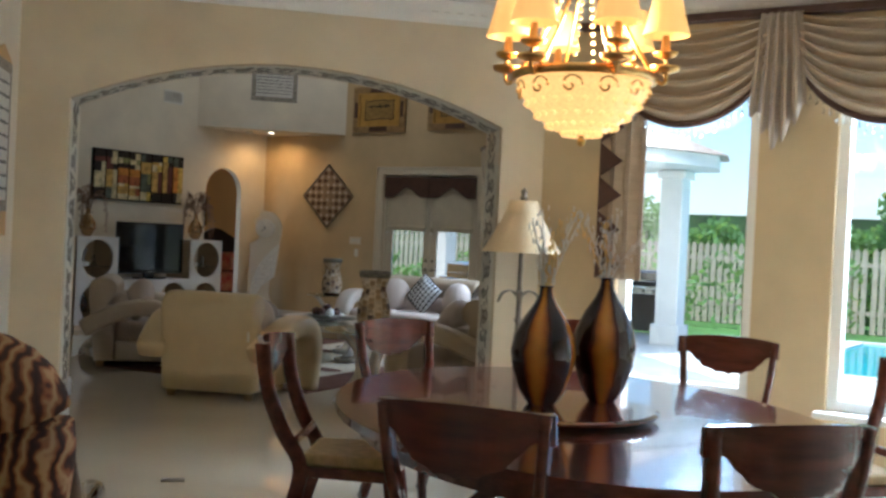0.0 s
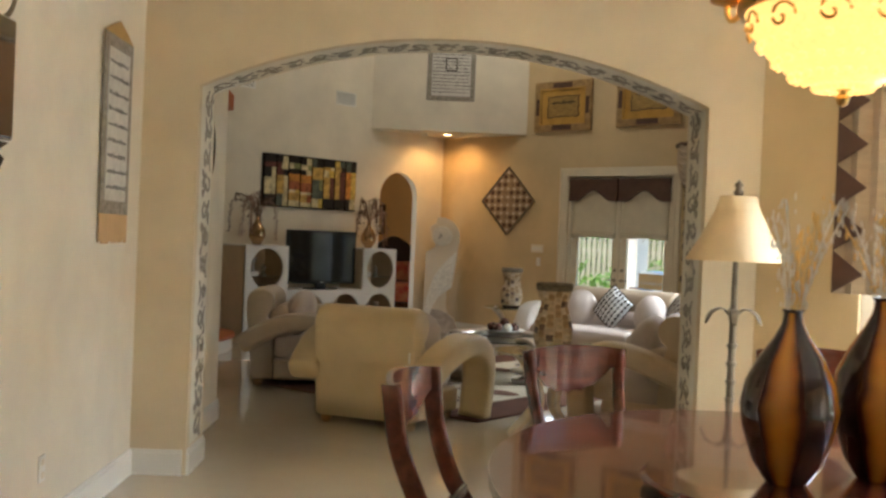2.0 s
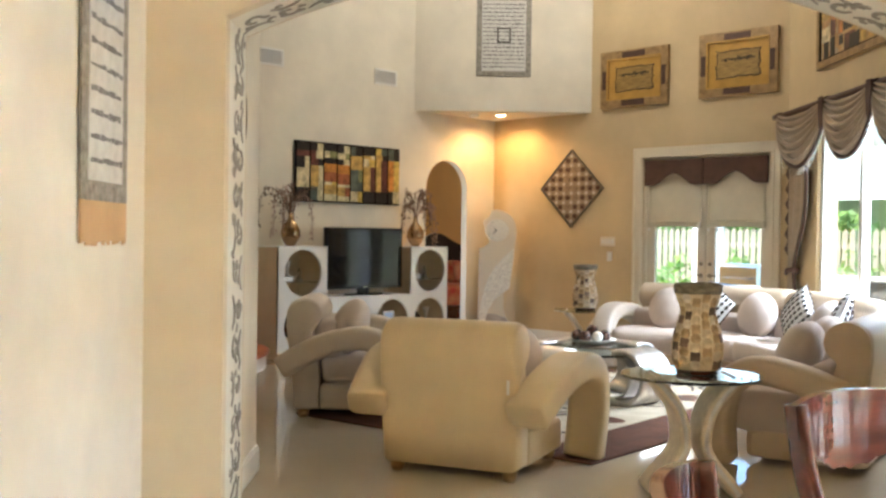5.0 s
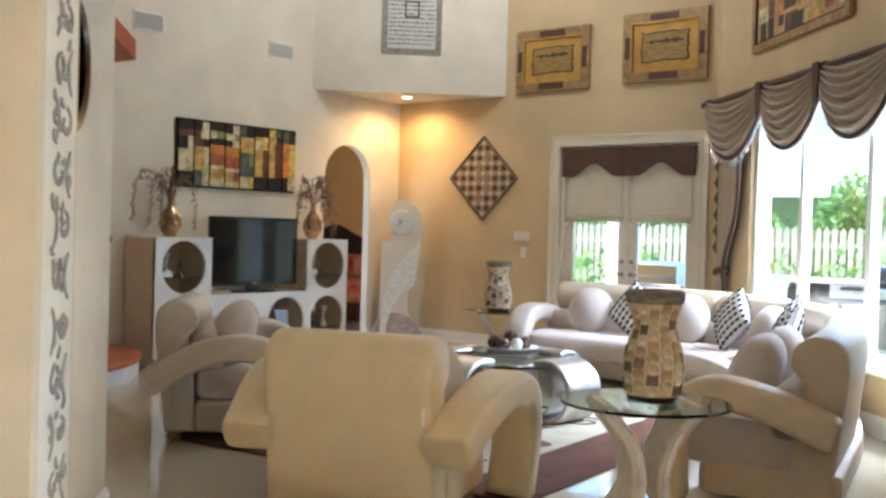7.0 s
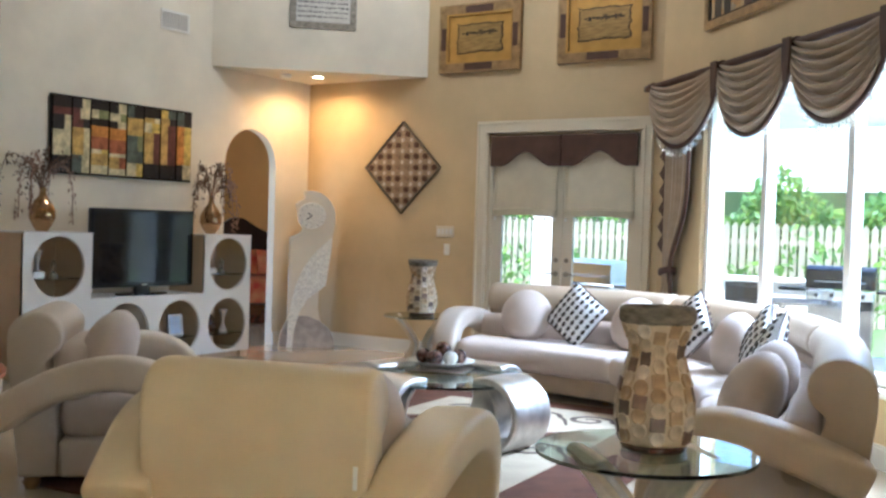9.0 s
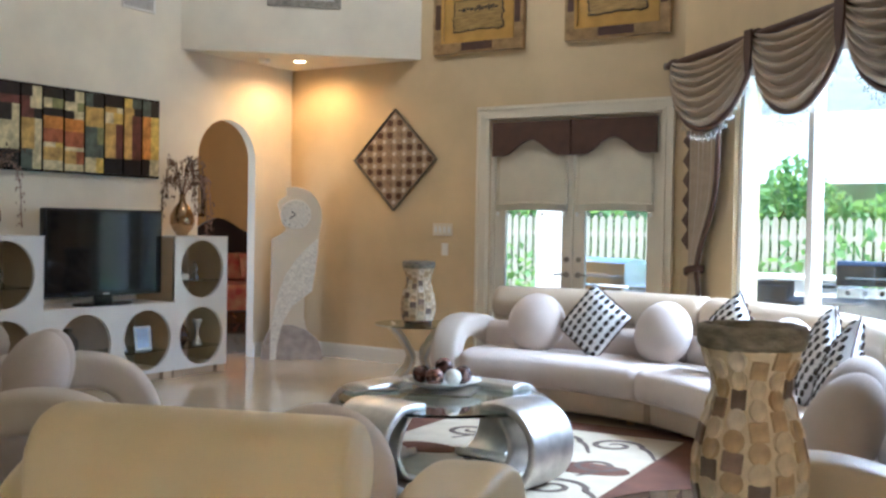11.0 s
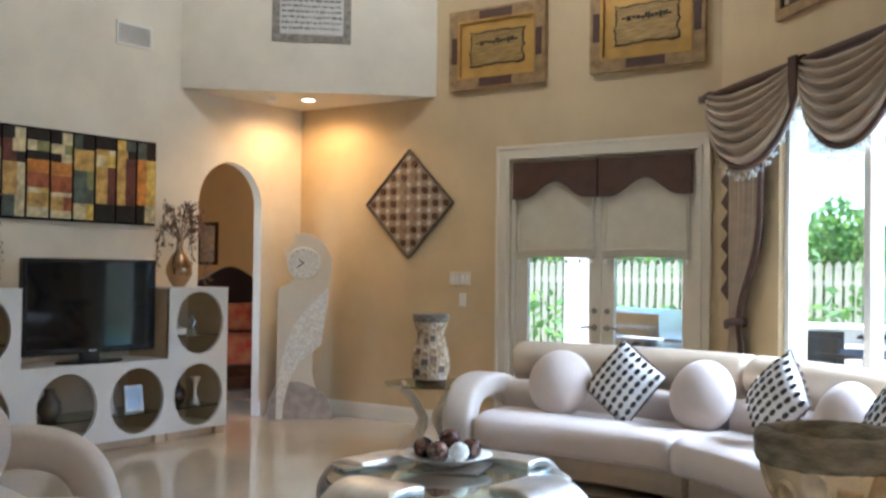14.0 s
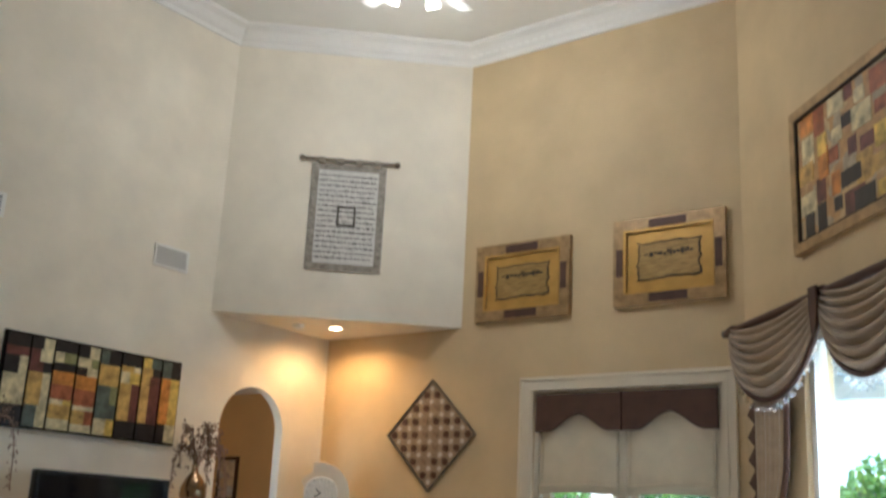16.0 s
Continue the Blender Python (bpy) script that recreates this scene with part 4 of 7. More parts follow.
for _k, (a0, a1) in enumerate(((0.0, 0.292), (0.296, 0.644), (0.648, 1.0))):
    SOFA_C = on_sofa((a0 + a1) / 2)
    sec = thing("sofa_section", Matrix.Translation(SOFA_C), "curved cream sofa section with a rolled back", "sofa", "sofa sections")

    def here(bm, c=SOFA_C):
        bmesh.ops.transform(bm, matrix=Matrix.Translation(-c), verts=bm.verts[:])
        return bm

    part("base", here(sofa_sweep(a0, a1, oval(-0.02, 0.12, 0.37, 0.09, 8))), CREAM_SIDE, sec, "tan base", smooth=False)
    part("seat_cushion", here(sofa_sweep(a0, a1, oval(0.11, 0.325, 0.39, 0.135, 4))), TAN_CUSHION, sec, "blush fabric seat cushion", smooth=True)
    part("backrest", here(sofa_sweep(a0, a1, back_profile(-0.39), 24)), SOFA_BACK, sec, "tan back with a rolled head", smooth=True)
    part("back_cushion", here(sofa_sweep(a0, a1, oval(-0.10, 0.50, 0.09, 0.15, 3))), TAN_CUSHION, sec, smooth=True)
    for q in (0.15, 0.85):
        for inw in (-0.25, 0.25):
            p = on_sofa(a0 + (a1 - a0) * q, inw) - SOFA_C
            bm = bmesh.new()
            lathe(bm, [(0, 0), (0.03, 0), (0.035, 0.045), (0, 0.045)], 12, Matrix.Translation(p))
            part("foot", bm, GOLD, sec, "light wood foot")
    if _k != 1:
        q = a0 if _k == 0 else a1
        way = sofa_turn(q)[1] * (-1 if _k == 0 else 1)
        if _k == 0:
            shape = ((-0.28, 0.50, 0.02), (-0.14, 0.58, 0.08), (0.06, 0.62, 0.13), (0.27, 0.58, 0.15), (0.4, 0.42, 0.14), (0.42, 0.22, 0.1), (0.4, 0.02, 0.06))
        else:
            shape = ((-0.36, 0.44, 0.13), (-0.22, 0.50, 0.15), (0.0, 0.58, 0.17), (0.25, 0.61, 0.17), (0.42, 0.5, 0.15), (0.48, 0.3, 0.12), (0.48, 0.02, 0.08))
        pts = curve_points([on_sofa(q, i, z) - SOFA_C + way * d for i, z, d in shape], 6)
        bm = bmesh.new()
        sweep(bm, pts, superellipse(0.088, 0.118, 28, 4.2), ups=[way] * len(pts), scales=[0.9, 0.98] + [1.0] * (len(pts) - 2))
        part("arm", bm, LEATHER if _k == 0 else CREAM_SIDE, sec, "arched padded arm", smooth=True)
    if _k == 2:
        way = sofa_turn(1.0)[1]
        bm = bmesh.new()
        flat_panel(bm, [(-x * 0.985, z) for x, z in back_profile(-0.39)], -0.012, 0.012)
        p = on_sofa(1.0, 0.0, 0.0) - SOFA_C + way * 0.010
        part("end_panel", bm, CREAM_SIDE, sec, "tan end panel", m=Matrix.Translation(p) @ pose(0, 0, 0, 0, 0, math.degrees(math.atan2(way.y, way.x)) + 90))


def pillow_pose(q, inward, z, tilt=-16, spin=0.0, twist=0.0):
    way = sofa_turn(q)[1]
    return Matrix.Translation(on_sofa(q, inward, z)) @ pose(0, 0, 0, 0, 0, math.degrees(math.atan2(way.y, way.x)) + twist) @ pose(0, 0, 0, tilt, 0, 0) @ pose(0, 0, 0, 0, spin, 0)


round_pillow(pillow_pose(0.085, 0.07, 0.66))
dotted_pillow(pillow_pose(0.175, 0.10, 0.70, -18, 34))
round_pillow(pillow_pose(0.272, 0.07, 0.66))
dotted_pillow(pillow_pose(0.385, 0.10, 0.72, -18, 45))
round_pillow(pillow_pose(0.485, 0.07, 0.66))
dotted_pillow(pillow_pose(0.575, 0.10, 0.72, -18, 40))
dotted_pillow(pillow_pose(0.68, 0.12, 0.72, -20, 45))
round_pillow(pillow_pose(0.80, 0.10, 0.66, -18))
round_pillow(pillow_pose(0.90, 0.14, 0.66, -24))
_B = pose(3.2, -5.98, 0, 0, 0, -45)
round_pillow(_B @ pose(0.12, 0.46, 0.68, -20))
round_pillow(_B @ pose(-0.2, 0.44, 0.66, -20))
round_pillow(CHAIR_A @ pose(0.2, 0.46, 0.66, -20))


# ---- tables and drums ----
SHELL_VENEER = mat("cream_shell_veneer", (0.70, 0.60, 0.45), 0.3, var=0.14, scale=22, grain=110, bump=0.1)


def end_table(m, label, z=0.58, top=(0.46, 0.40)):
    """Glass top on two stone crescents, back to back, crossed by two more."""
    t = thing("end_table", m, label, "side table", "glass end tables")
    bm = bmesh.new()
    prism(bm, [(top[0] * math.cos(2 * math.pi * k / 48), top[1] * math.sin(2 * math.pi * k / 48)) for k in range(48)], z - 0.014, z)
    part("glass_top", bm, GLASS, t, "clear green-edged glass top", bevel=0.003, segments=1)
    for k in range(2):
        s = -1 if k else 1
        pts = curve_points([(s * 0.24, 0, 0.012), (s * 0.19, 0, 0.08), (s * 0.09, 0, 0.2), (s * 0.055, 0, 0.3), (s * 0.085, 0, z - 0.20), (s * 0.16, 0, z - 0.09), (s * 0.23, 0, z - 0.016)], 5)
        bm = bmesh.new()
        sweep(bm, pts, superellipse(0.15, 0.035, 16, 5), ups=[(1, 0, 0)] * len(pts))
        part("crescent", bm, SHELL_VENEER, t, "pale stone veneered crescent", smooth=True)
        for y in (-0.151, 0.151):
            bm = bmesh.new()
            sweep(bm, [p + Vector((0, y, 0)) for p in pts], superellipse(0.008, 0.012, 8), ups=[(1, 0, 0)] * len(pts))
            part("edge_strip", bm, SILVER, t, "silver edge strip")
    return t


END_A = pose(6.87, -6.02, 0, 0, 0, 45)
end_table(END_A, "round glass end table on curved stone legs", 0.66, (0.39, 0.38))
END_B = pose(2.66, -1.36, 0, 0, 0, 40)
end_table(END_B, "small glass end table in the corner", top=(0.36, 0.36))


def mosaic_drum(m, label, h=0.52):
    """Hourglass drum set with columns of stone tiles and ringed discs, under a rough rim."""
    d = thing("mosaic_drum", m, label, "drum vase", "mosaic drums")
    shape = ((0.0, 0.128), (0.1, 0.140), (0.22, 0.150), (0.34, 0.150), (0.46, 0.138), (0.58, 0.116), (0.67, 0.102), (0.74, 0.104), (0.82, 0.122), (0.90, 0.138), (1.0, 0.140))

    def radius(z):
        t = min(max(z / h, 0), 1)
        for (a, p), (b, q) in zip(shape, shape[1:]):
            if t <= b:
                k = (t - a) / (b - a)
                return p + (q - p) * k * k * (3 - 2 * k) * 0.5 + (q - p) * k * 0.5
        return shape[-1][1]

    bm = bmesh.new()
    lathe(bm, [(0, 0.03)] + [(radius(0.03 + (h * 0.91 - 0.03) * k / 28), 0.03 + (h * 0.91 - 0.03) * k / 28) for k in range(29)] + [(0.1, h * 0.91)], 48)
    part("body", bm, STONE_GROUT, d, smooth=True)
    bm = bmesh.new()
    lathe(bm, [(0, 0), (0.122, 0), (0.130, 0.010), (0.130, 0.026), (0.124, 0.031), (0, 0.031)], 36)
    part("foot_ring", bm, BROWN_GLAZE, d, "dark foot ring", smooth=True)
    bm = bmesh.new()
    lathe(bm, [(0.128, h - 0.062), (0.143, h - 0.058), (0.150, h - 0.04), (0.151, h - 0.018), (0.146, h - 0.003), (0.132, h), (0.116, h - 0.003), (0.108, h - 0.014), (0.104, h - 0.05), (0.085, h - 0.085), (0, h - 0.09)], 72)
    for v in bm.verts:
        k = 1 + 0.016 * noise.noise(v.co * 40) + 0.012 * noise.noise(v.co * 110)
        v.co.x *= k
        v.co.y *= k
        v.co.z += 0.004 * noise.noise(v.co * 60)
    part("rim", bm, ROUGH_RIM, d, "rough grey bark-like rim", smooth=True)
    sq = bmesh.new()
    soft_box(0.056, 0.052, 0.009, 0.003, sq, segs=1)
    ring = bmesh.new()
    lathe(ring, [(0.030, 0), (0.030, 0.008), (0.027, 0.0105), (0.0225, 0.0085), (0.0205, 0.0065), (0, 0.0075)], 16)
    squares = [mesh("tile", sq.copy(), mt) for mt in (STONE_DARK, STONE_TAN, STONE_UMBER)]
    discs = [mesh("disc", ring.copy(), mt, True) for mt in (STONE_TAN, STONE_BEIGE, STONE_PALE)]
    sq.free()
    ring.free()
    rng = random.Random(8)
    rows, count = 8, 13
    for k in range(count):
        for r in range(rows):
            z = 0.062 + (h * 0.90 - 0.092) * (r + (0.5 if k % 2 else 0.0)) / (rows - 0.5)
            a = 2 * math.pi * k / count
            me = squares[rng.choice((0, 0, 1, 2))] if (r + k // 2) % 3 == 0 else discs[rng.choice((0, 0, 1, 1, 2))]
            slope = (radius(z + 0.012) - radius(z - 0.012)) / 0.024
            n = Vector((math.cos(a), math.sin(a), -slope)).normalized()
            ob = new("tile" if me in squares else "disc", me)
            ob.parent = d
            k2 = radius(z) / 0.142
            ob.matrix_basis = Matrix.Translation((math.cos(a) * radius(z), math.sin(a) * radius(z), z)) @ n.to_track_quat("Z", "Y").to_matrix().to_4x4() @ Matrix.Diagonal((k2, 1, 1, 1)) @ pose(0, 0, -0.003, 0, 0, rng.uniform(-6, 6))
    return d


STONE_GROUT = mat("cream_grout_plaster", (0.66, 0.53, 0.34), 0.7, var=0.16, scale=14, grain=90, bump=0.3)
STONE_TAN = mat("honey_stone_tile", (0.46, 0.31, 0.16), 0.45, var=0.3, scale=16, grain=90, bump=0.15)
STONE_UMBER = mat("umber_stone_tile", (0.24, 0.15, 0.10), 0.45, var=0.3, scale=16, grain=90, bump=0.15)
DRUM_A = pose(6.885, -5.985, 0.66, 0, 0, 20) @ Matrix.Diagonal((0.9, 0.9, 0.98, 1))
mosaic_drum(DRUM_A, "tall mosaic stone drum standing on the glass end table")
mosaic_drum(pose(2.66, -1.36, 0.58, 0, 0, 65) @ Matrix.Diagonal((0.93, 0.93, 1.02, 1)), "mosaic stone drum on the corner end table")

# coffee table: glass on four curled silver legs
coffee = thing("coffee_table", pose(*uv(0.55, 5.75), 0, 0, 0, 40), "round glass coffee table on curled silver legs", "coffee table")
bm = bmesh.new()
_oct = [(0.60 * math.cos(math.pi * (k + 0.5) / 16), 0.60 * math.sin(math.pi * (k + 0.5) / 16)) for k in range(32)]
prism(bm, _oct, 0.425, 0.44)
part("glass_top", bm, GLASS, coffee, "clear glass top", bevel=0.003, segments=1)
for k in range(4):
    pts = curve_points([(0.40, 0, 0.452), (0.50, 0, 0.462), (0.60, 0, 0.440), (0.69, 0, 0.36), (0.72, 0, 0.25), (0.69, 0, 0.13), (0.59, 0, 0.045), (0.46, 0, 0.026), (0.36, 0, 0.05)], 6)
    bm = bmesh.new()
    sweep(bm, pts, superellipse(0.195, 0.024, 24, 8), ups=[(1, 0, 0.0) if abs(q.x - 0.55) > 0.1 and 0.1 < q.z < 0.40 else (0, 0, 1) if q.z > 0.3 else (0, 0, -1) for q in pts])
    leg = part("leg", bm, SILVER, coffee, "curled band of silver leaf", smooth=True, m=pose(0, 0, 0, 0, 0, 45 + 90 * k))
    pts2 = curve_points([(0.40, 0, 0.055), (0.50, 0, 0.11), (0.55, 0, 0.21), (0.53, 0, 0.32), (0.46, 0, 0.415)], 6)
    bm = bmesh.new()
    sweep(bm, pts2, superellipse(0.15, 0.014, 16, 7), ups=[(-1, 0, 0.2)] * len(pts2))
    part("inner_band", bm, SILVER, leg, smooth=True)
COFFEE_Z = 0.441
tray = thing("square_mat", pose(*uv(0.60, 5.55), COFFEE_Z, 0, 0, 20), "silver patterned mat on the coffee table", "mat")
part("plate", soft_box(0.36, 0.36, 0.006, 0.002, segs=1), PEWTER, tray)
bm = bmesh.new()
for k in range(9):
    box(bm, -0.16, -0.165 + 0.038 * k, 0.006, 0.16, -0.15 + 0.038 * k, 0.0085)
part("relief", bm, SILVER, tray, "raised silver pattern")
bowl = thing("shallow_bowl", pose(*uv(0.58, 5.50), COFFEE_Z + 0.009), "wide silver bowl on the coffee table", "bowl")
bm = bmesh.new()
lathe(bm, [(0, 0), (0.09, 0), (0.1, 0.006), (0.19, 0.035), (0.235, 0.05), (0.238, 0.056), (0.19, 0.045), (0.1, 0.018), (0, 0.014)], 40)
part("dish", bm, SHELL, bowl, smooth=True)
for _k, (_x, _y, _z, _r, _m) in enumerate(((-0.12, -0.03, 0.075, 0.055, BALLS), (0.1, 0.08, 0.078, 0.055, BALLS), (0.02, -0.1, 0.075, 0.057, BALLS), (0.0, 0.03, 0.125, 0.055, BALLS), (-0.06, 0.09, 0.078, 0.053, SHELL), (0.11, -0.04, 0.078, 0.05, SHELL), (-0.03, -0.03, 0.07, 0.05, SHELL))):
    bm = bmesh.new()
    ball(bm, _r, None, 20, 14)
    ob = new("decorative_ball", mesh("decorative_ball", bm, _m, True))
    ob.matrix_basis = bowl.matrix_basis @ pose(_x, _y, _z, 30 * _k, 50 * _k, 0)
    tagged(ob, "mottled dark brown ball in the bowl" if _m is BALLS else "white shell mosaic ball in the bowl", "ball", "balls in the bowl")
bm = bmesh.new()
for k in range(3):
    soft_box(0.30, 0.05, 0.018, 0.004, bm, pose(0, 0.06 * k, 0), 1)
ob = new("magazine_stack", mesh("magazine_stack", bm, STEEL))
ob.matrix_basis = pose(*uv(0.18, 5.55), COFFEE_Z + 0.001, 0, 0, 62)
tagged(ob, "pale silver strips lying on the glass", "tray")

# ---- rug ----
RUG = pose(4.58, -3.92, 0, 0, 0, 5)
rug = thing("area_rug", RUG, "rust brown rug with a cream scroll centre", "rug")
part("border", soft_box(2.7, 4.2, 0.014, 0.005, segs=1), RUG_BROWN, rug)
bm = bmesh.new()
prism(bm, [(-0.85, -1.75), (0.85, -1.75), (0.85, 1.8), (-0.85, 1.8)], 0.010, 0.018)
part("centre", bm, RUG_CREAM, rug, "cream centre field")
for cx, cy, q, s in ((0.5, 1.45, 1, 0.9), (-0.5, 1.4, -1, 0.9), (0.5, -1.35, -1, 0.9), (-0.5, -1.35, 1, 0.9), (0.55, 0.25, 1, 1.0), (-0.55, 0.1, -1, 1.0), (0.1, 1.45, 1, 0.8), (0.2, -1.45, -1, 0.8), (0.0, 0.7, 1, 1.2), (0.1, -0.6, -1, 1.2), (0.6, 0.85, -1, 0.8), (-0.6, -0.65, 1, 0.9)):
    line = [(cx + s * (0.2 - 0.0075 * t) * math.cos(0.42 * t * q), cy + s * (0.2 - 0.0075 * t) * math.sin(0.42 * t * q)) for t in range(24)]
    tail = [(line[0][0] + 0.02 * t * q, line[0][1] + 0.03 * math.sin(t * 0.5) - 0.03 * t) for t in range(9, 0, -1)]
    bm = bmesh.new()
    ribbon(bm, tail + line, lambda a, b, h: Vector((a, b, 0.0185 + h * 0.8)), 0.016)
    part("scroll", bm, RUG_DARK, rug, "dark scroll woven into the centre")
for cx, cy, r in ((0.55, 0.75, 0.2), (-0.55, -1.0, 0.22), (0.5, -0.7, 0.2), (-0.55, 0.75, 0.2), (0.3, -1.5, 0.14)):
    bm = bmesh.new()
    prism(bm, [(cx + r * math.cos(k * math.pi / 10) * (1.4 if math.cos(k * math.pi / 10) > 0 else 0.8), cy + r * 0.7 * math.sin(k * math.pi / 10)) for k in range(20)], 0.0175, 0.0205)
    part("leaf_shape", bm, RUG_BROWN, rug, "rust leaf shape")

# ---- media wall ----
CAB_FRONT = 0.53


def round_hole_front(bm, y0, y1, z0, z1, holes, x0, x1):
    """A panel in the yz plane with round holes (cy, cz, r), one to a cell of the given grid."""
    for (a, b, c, d, cy, cz, r) in holes:
        n = 32
        out = []
        for k in range(n):
            t = 2 * math.pi * (k + 0.5) / n
            dy, dz = math.cos(t), math.sin(t)
            ky = ((b if dy > 0 else a) - cy) / dy if abs(dy) > 1e-9 else 1e9
            kz = ((d if dz > 0 else c) - cz) / dz if abs(dz) > 1e-9 else 1e9
            k2 = min(ky, kz)
            out.append((cy + dy * k2, cz + dz * k2))
        corners = [(b, d), (a, d), (a, c), (b, c)]
        for x, flip in ((x1, 1), (x0, -1)):
            ov = [bm.verts.new((x, y, z)) for y, z in out]
            iv = [bm.verts.new((x, cy + r * math.cos(2 * math.pi * (k + 0.5) / n), cz + r * math.sin(2 * math.pi * (k + 0.5) / n))) for k in range(n)]
            for k in range(n):
                j = (k + 1) % n
                p, q = out[k], out[j]
                mid = None
                if abs(p[0] - q[0]) > 1e-6 and abs(p[1] - q[1]) > 1e-6:
                    mid = min(corners, key=lambda w: math.dist(w, p) + math.dist(w, q))
                vs = [iv[k], ov[k]] + ([bm.verts.new((x, *mid))] if mid else []) + [ov[j], iv[j]]
                bm.faces.new(vs)
            if flip == 1:
                front_ring = iv
        for k in range(n):
            j = (k + 1) % n
            bm.faces.new((front_ring[k], front_ring[j], iv[j], iv[k]))


def cabinet_unit(label, y0, y1, h, holes, z0=0.07):
    """An open-fronted unit: case, perforated front, back, glass shelves and plinth."""
    c = thing("media_cabinet", pose(0, 0, 0), label, "cabinet", "media wall units")
    t = 0.025
    for name, a, b, lo, hi in (("side_panel", y0, y0 + t, z0, h), ("side_panel", y1 - t, y1, z0, h), ("top_panel", y0 + t, y1 - t, h - t, h), ("bottom_panel", y0 + t, y1 - t, z0, z0 + t)):
        bm = bmesh.new()
        box(bm, 0.02, a, lo, CAB_FRONT - 0.03, b, hi)
        part(name, bm, CREAM_SIDE, c, "tan side" if name == "side_panel" else "")
    bm = bmesh.new()
    box(bm, 0.022, y0 + t, z0 + t, 0.034, y1 - t, h - t)
    part("back_panel", bm, CREAM_SIDE, c)
    bm = bmesh.new()
    round_hole_front(bm, y0, y1, z0, h, holes, CAB_FRONT - 0.03, CAB_FRONT)
    part("front_panel", bm, CABINET, c, "white lacquered front with round openings")
    bm = bmesh.new()
    box(bm, 0.02, y0, 0.001, CAB_FRONT - 0.06, y1, z0)
    for y in (y0 + 0.06, y1 - 0.06):
        box(bm, CAB_FRONT - 0.06, y - 0.05, 0.001, CAB_FRONT - 0.01, y + 0.05, z0)
    part("plinth", bm, CREAM_SIDE, c, "recessed plinth")
    bm = bmesh.new()
    box(bm, 0.02, y0 - 0.002, h, CAB_FRONT + 0.004, y1 + 0.002, h + 0.014)
    part("top", bm, CABINET, c)
    for (a, b, lo, hi, cy, cz, r) in holes:
        bm = bmesh.new()
        box(bm, 0.036, y0 + t + 0.002 if b - a > y1 - y0 - 0.01 else a + 0.005, cz - 0.115, CAB_FRONT - 0.05, y1 - t - 0.002 if b - a > y1 - y0 - 0.01 else b - 0.005, cz - 0.107)
        part("glass_shelf", bm, GLASS, c, "clear glass shelf")
    return c


cabinet_unit("tall white media tower with two round openings", -2.125, -1.475, 1.262, [(-2.125, -1.475, 0.67, 1.262, -1.79, 0.975, 0.265), (-2.125, -1.475, 0.07, 0.67, -1.79, 0.36, 0.265)])
cabinet_unit("tall white media tower beside the stair", -4.17, -3.475, 1.262, [(-4.17, -3.475, 0.67, 1.262, -3.82, 0.975, 0.265), (-4.17, -3.475, 0.07, 0.67, -3.82, 0.36, 0.265)])
cabinet_unit("low white media unit under the television", -3.473, -2.127, 0.672, [(-3.473, -2.75, 0.07, 0.672, -3.08, 0.365, 0.265), (-2.75, -2.127, 0.07, 0.672, -2.43, 0.365, 0.265)])

tv = thing("television", pose(0.33, -2.775, 0.687), "black flat screen television on the media unit", "television")
part("bezel", soft_box(0.07, 1.22, 0.74, 0.012, m=pose(0.04, 0, 0.075), segs=2), BLACK, tv)
bm = bmesh.new()
box(bm, 0.0755, -0.58, 0.125, 0.0775, 0.58, 0.785)
part("screen", bm, mat("dark_glossy_screen", (0.006, 0.007, 0.009), 0.06, var=0.05), tv, "dark glossy screen")
bm = bmesh.new()
prism(bm, [(0.04 + 0.13 * math.cos(k * math.pi / 12), 0.30 * math.sin(k * math.pi / 12)) for k in range(24)], 0, 0.018)
box(bm, 0.02, -0.09, 0.018, 0.05, 0.09, 0.09)
part("stand", bm, BLACK, tv, bevel=0.004)
bm = bmesh.new()
box(bm, 0.0752, -0.035, 0.093, 0.077, 0.035, 0.103)
part("badge", bm, STEEL, tv, "small silver badge")

art = thing("panel_painting", WEST_TURN @ pose(-2.733, -0.003, 2.17), "abstract painting of black and amber strips", "painting")
part("backing", soft_box(1.70, 0.03, 0.73, 0.004, m=pose(0, -0.015, -0.365), segs=1), BLACK, art)
PALETTE = [mat("paint_" + n, c, 0.3, var=0.55, scale=11, grain=60) for n, c in (("black", (0.02, 0.015, 0.014)), ("ochre", (0.52, 0.33, 0.09)), ("amber", (0.55, 0.22, 0.04)), ("cream", (0.60, 0.52, 0.30)), ("maroon", (0.14, 0.045, 0.035)), ("olive", (0.22, 0.22, 0.09)), ("rust", (0.33, 0.10, 0.04)), ("yellow", (0.68, 0.46, 0.10)), ("slate", (0.10, 0.12, 0.095)))]


PAINT = dict(zip("koacmgrys", PALETTE))


def colour_blocks(parent, w, h, y, rng, rows):
    """Blocks of paint on a panel w by h: rows from the top, each a share of the height and its colours."""
    z = h / 2
    for row in rows.split():
        share, tones = float(row[:2]) / 100, row[2:]
        z0 = z - h * share
        cut = [0.0] + ([rng.uniform(0.4, 0.65)] if len(tones) == 2 else []) + [1.0]
        for tone, a, b in zip(tones, cut, cut[1:]):
            bm = bmesh.new()
            d = rng.uniform(0.0006, 0.0022)
            box(bm, -w / 2 + w * a, y - 0.002 - d, z0, -w / 2 + w * b, y, z)
            part("colour_block", bm, PAINT[tone], parent)
        z = z0


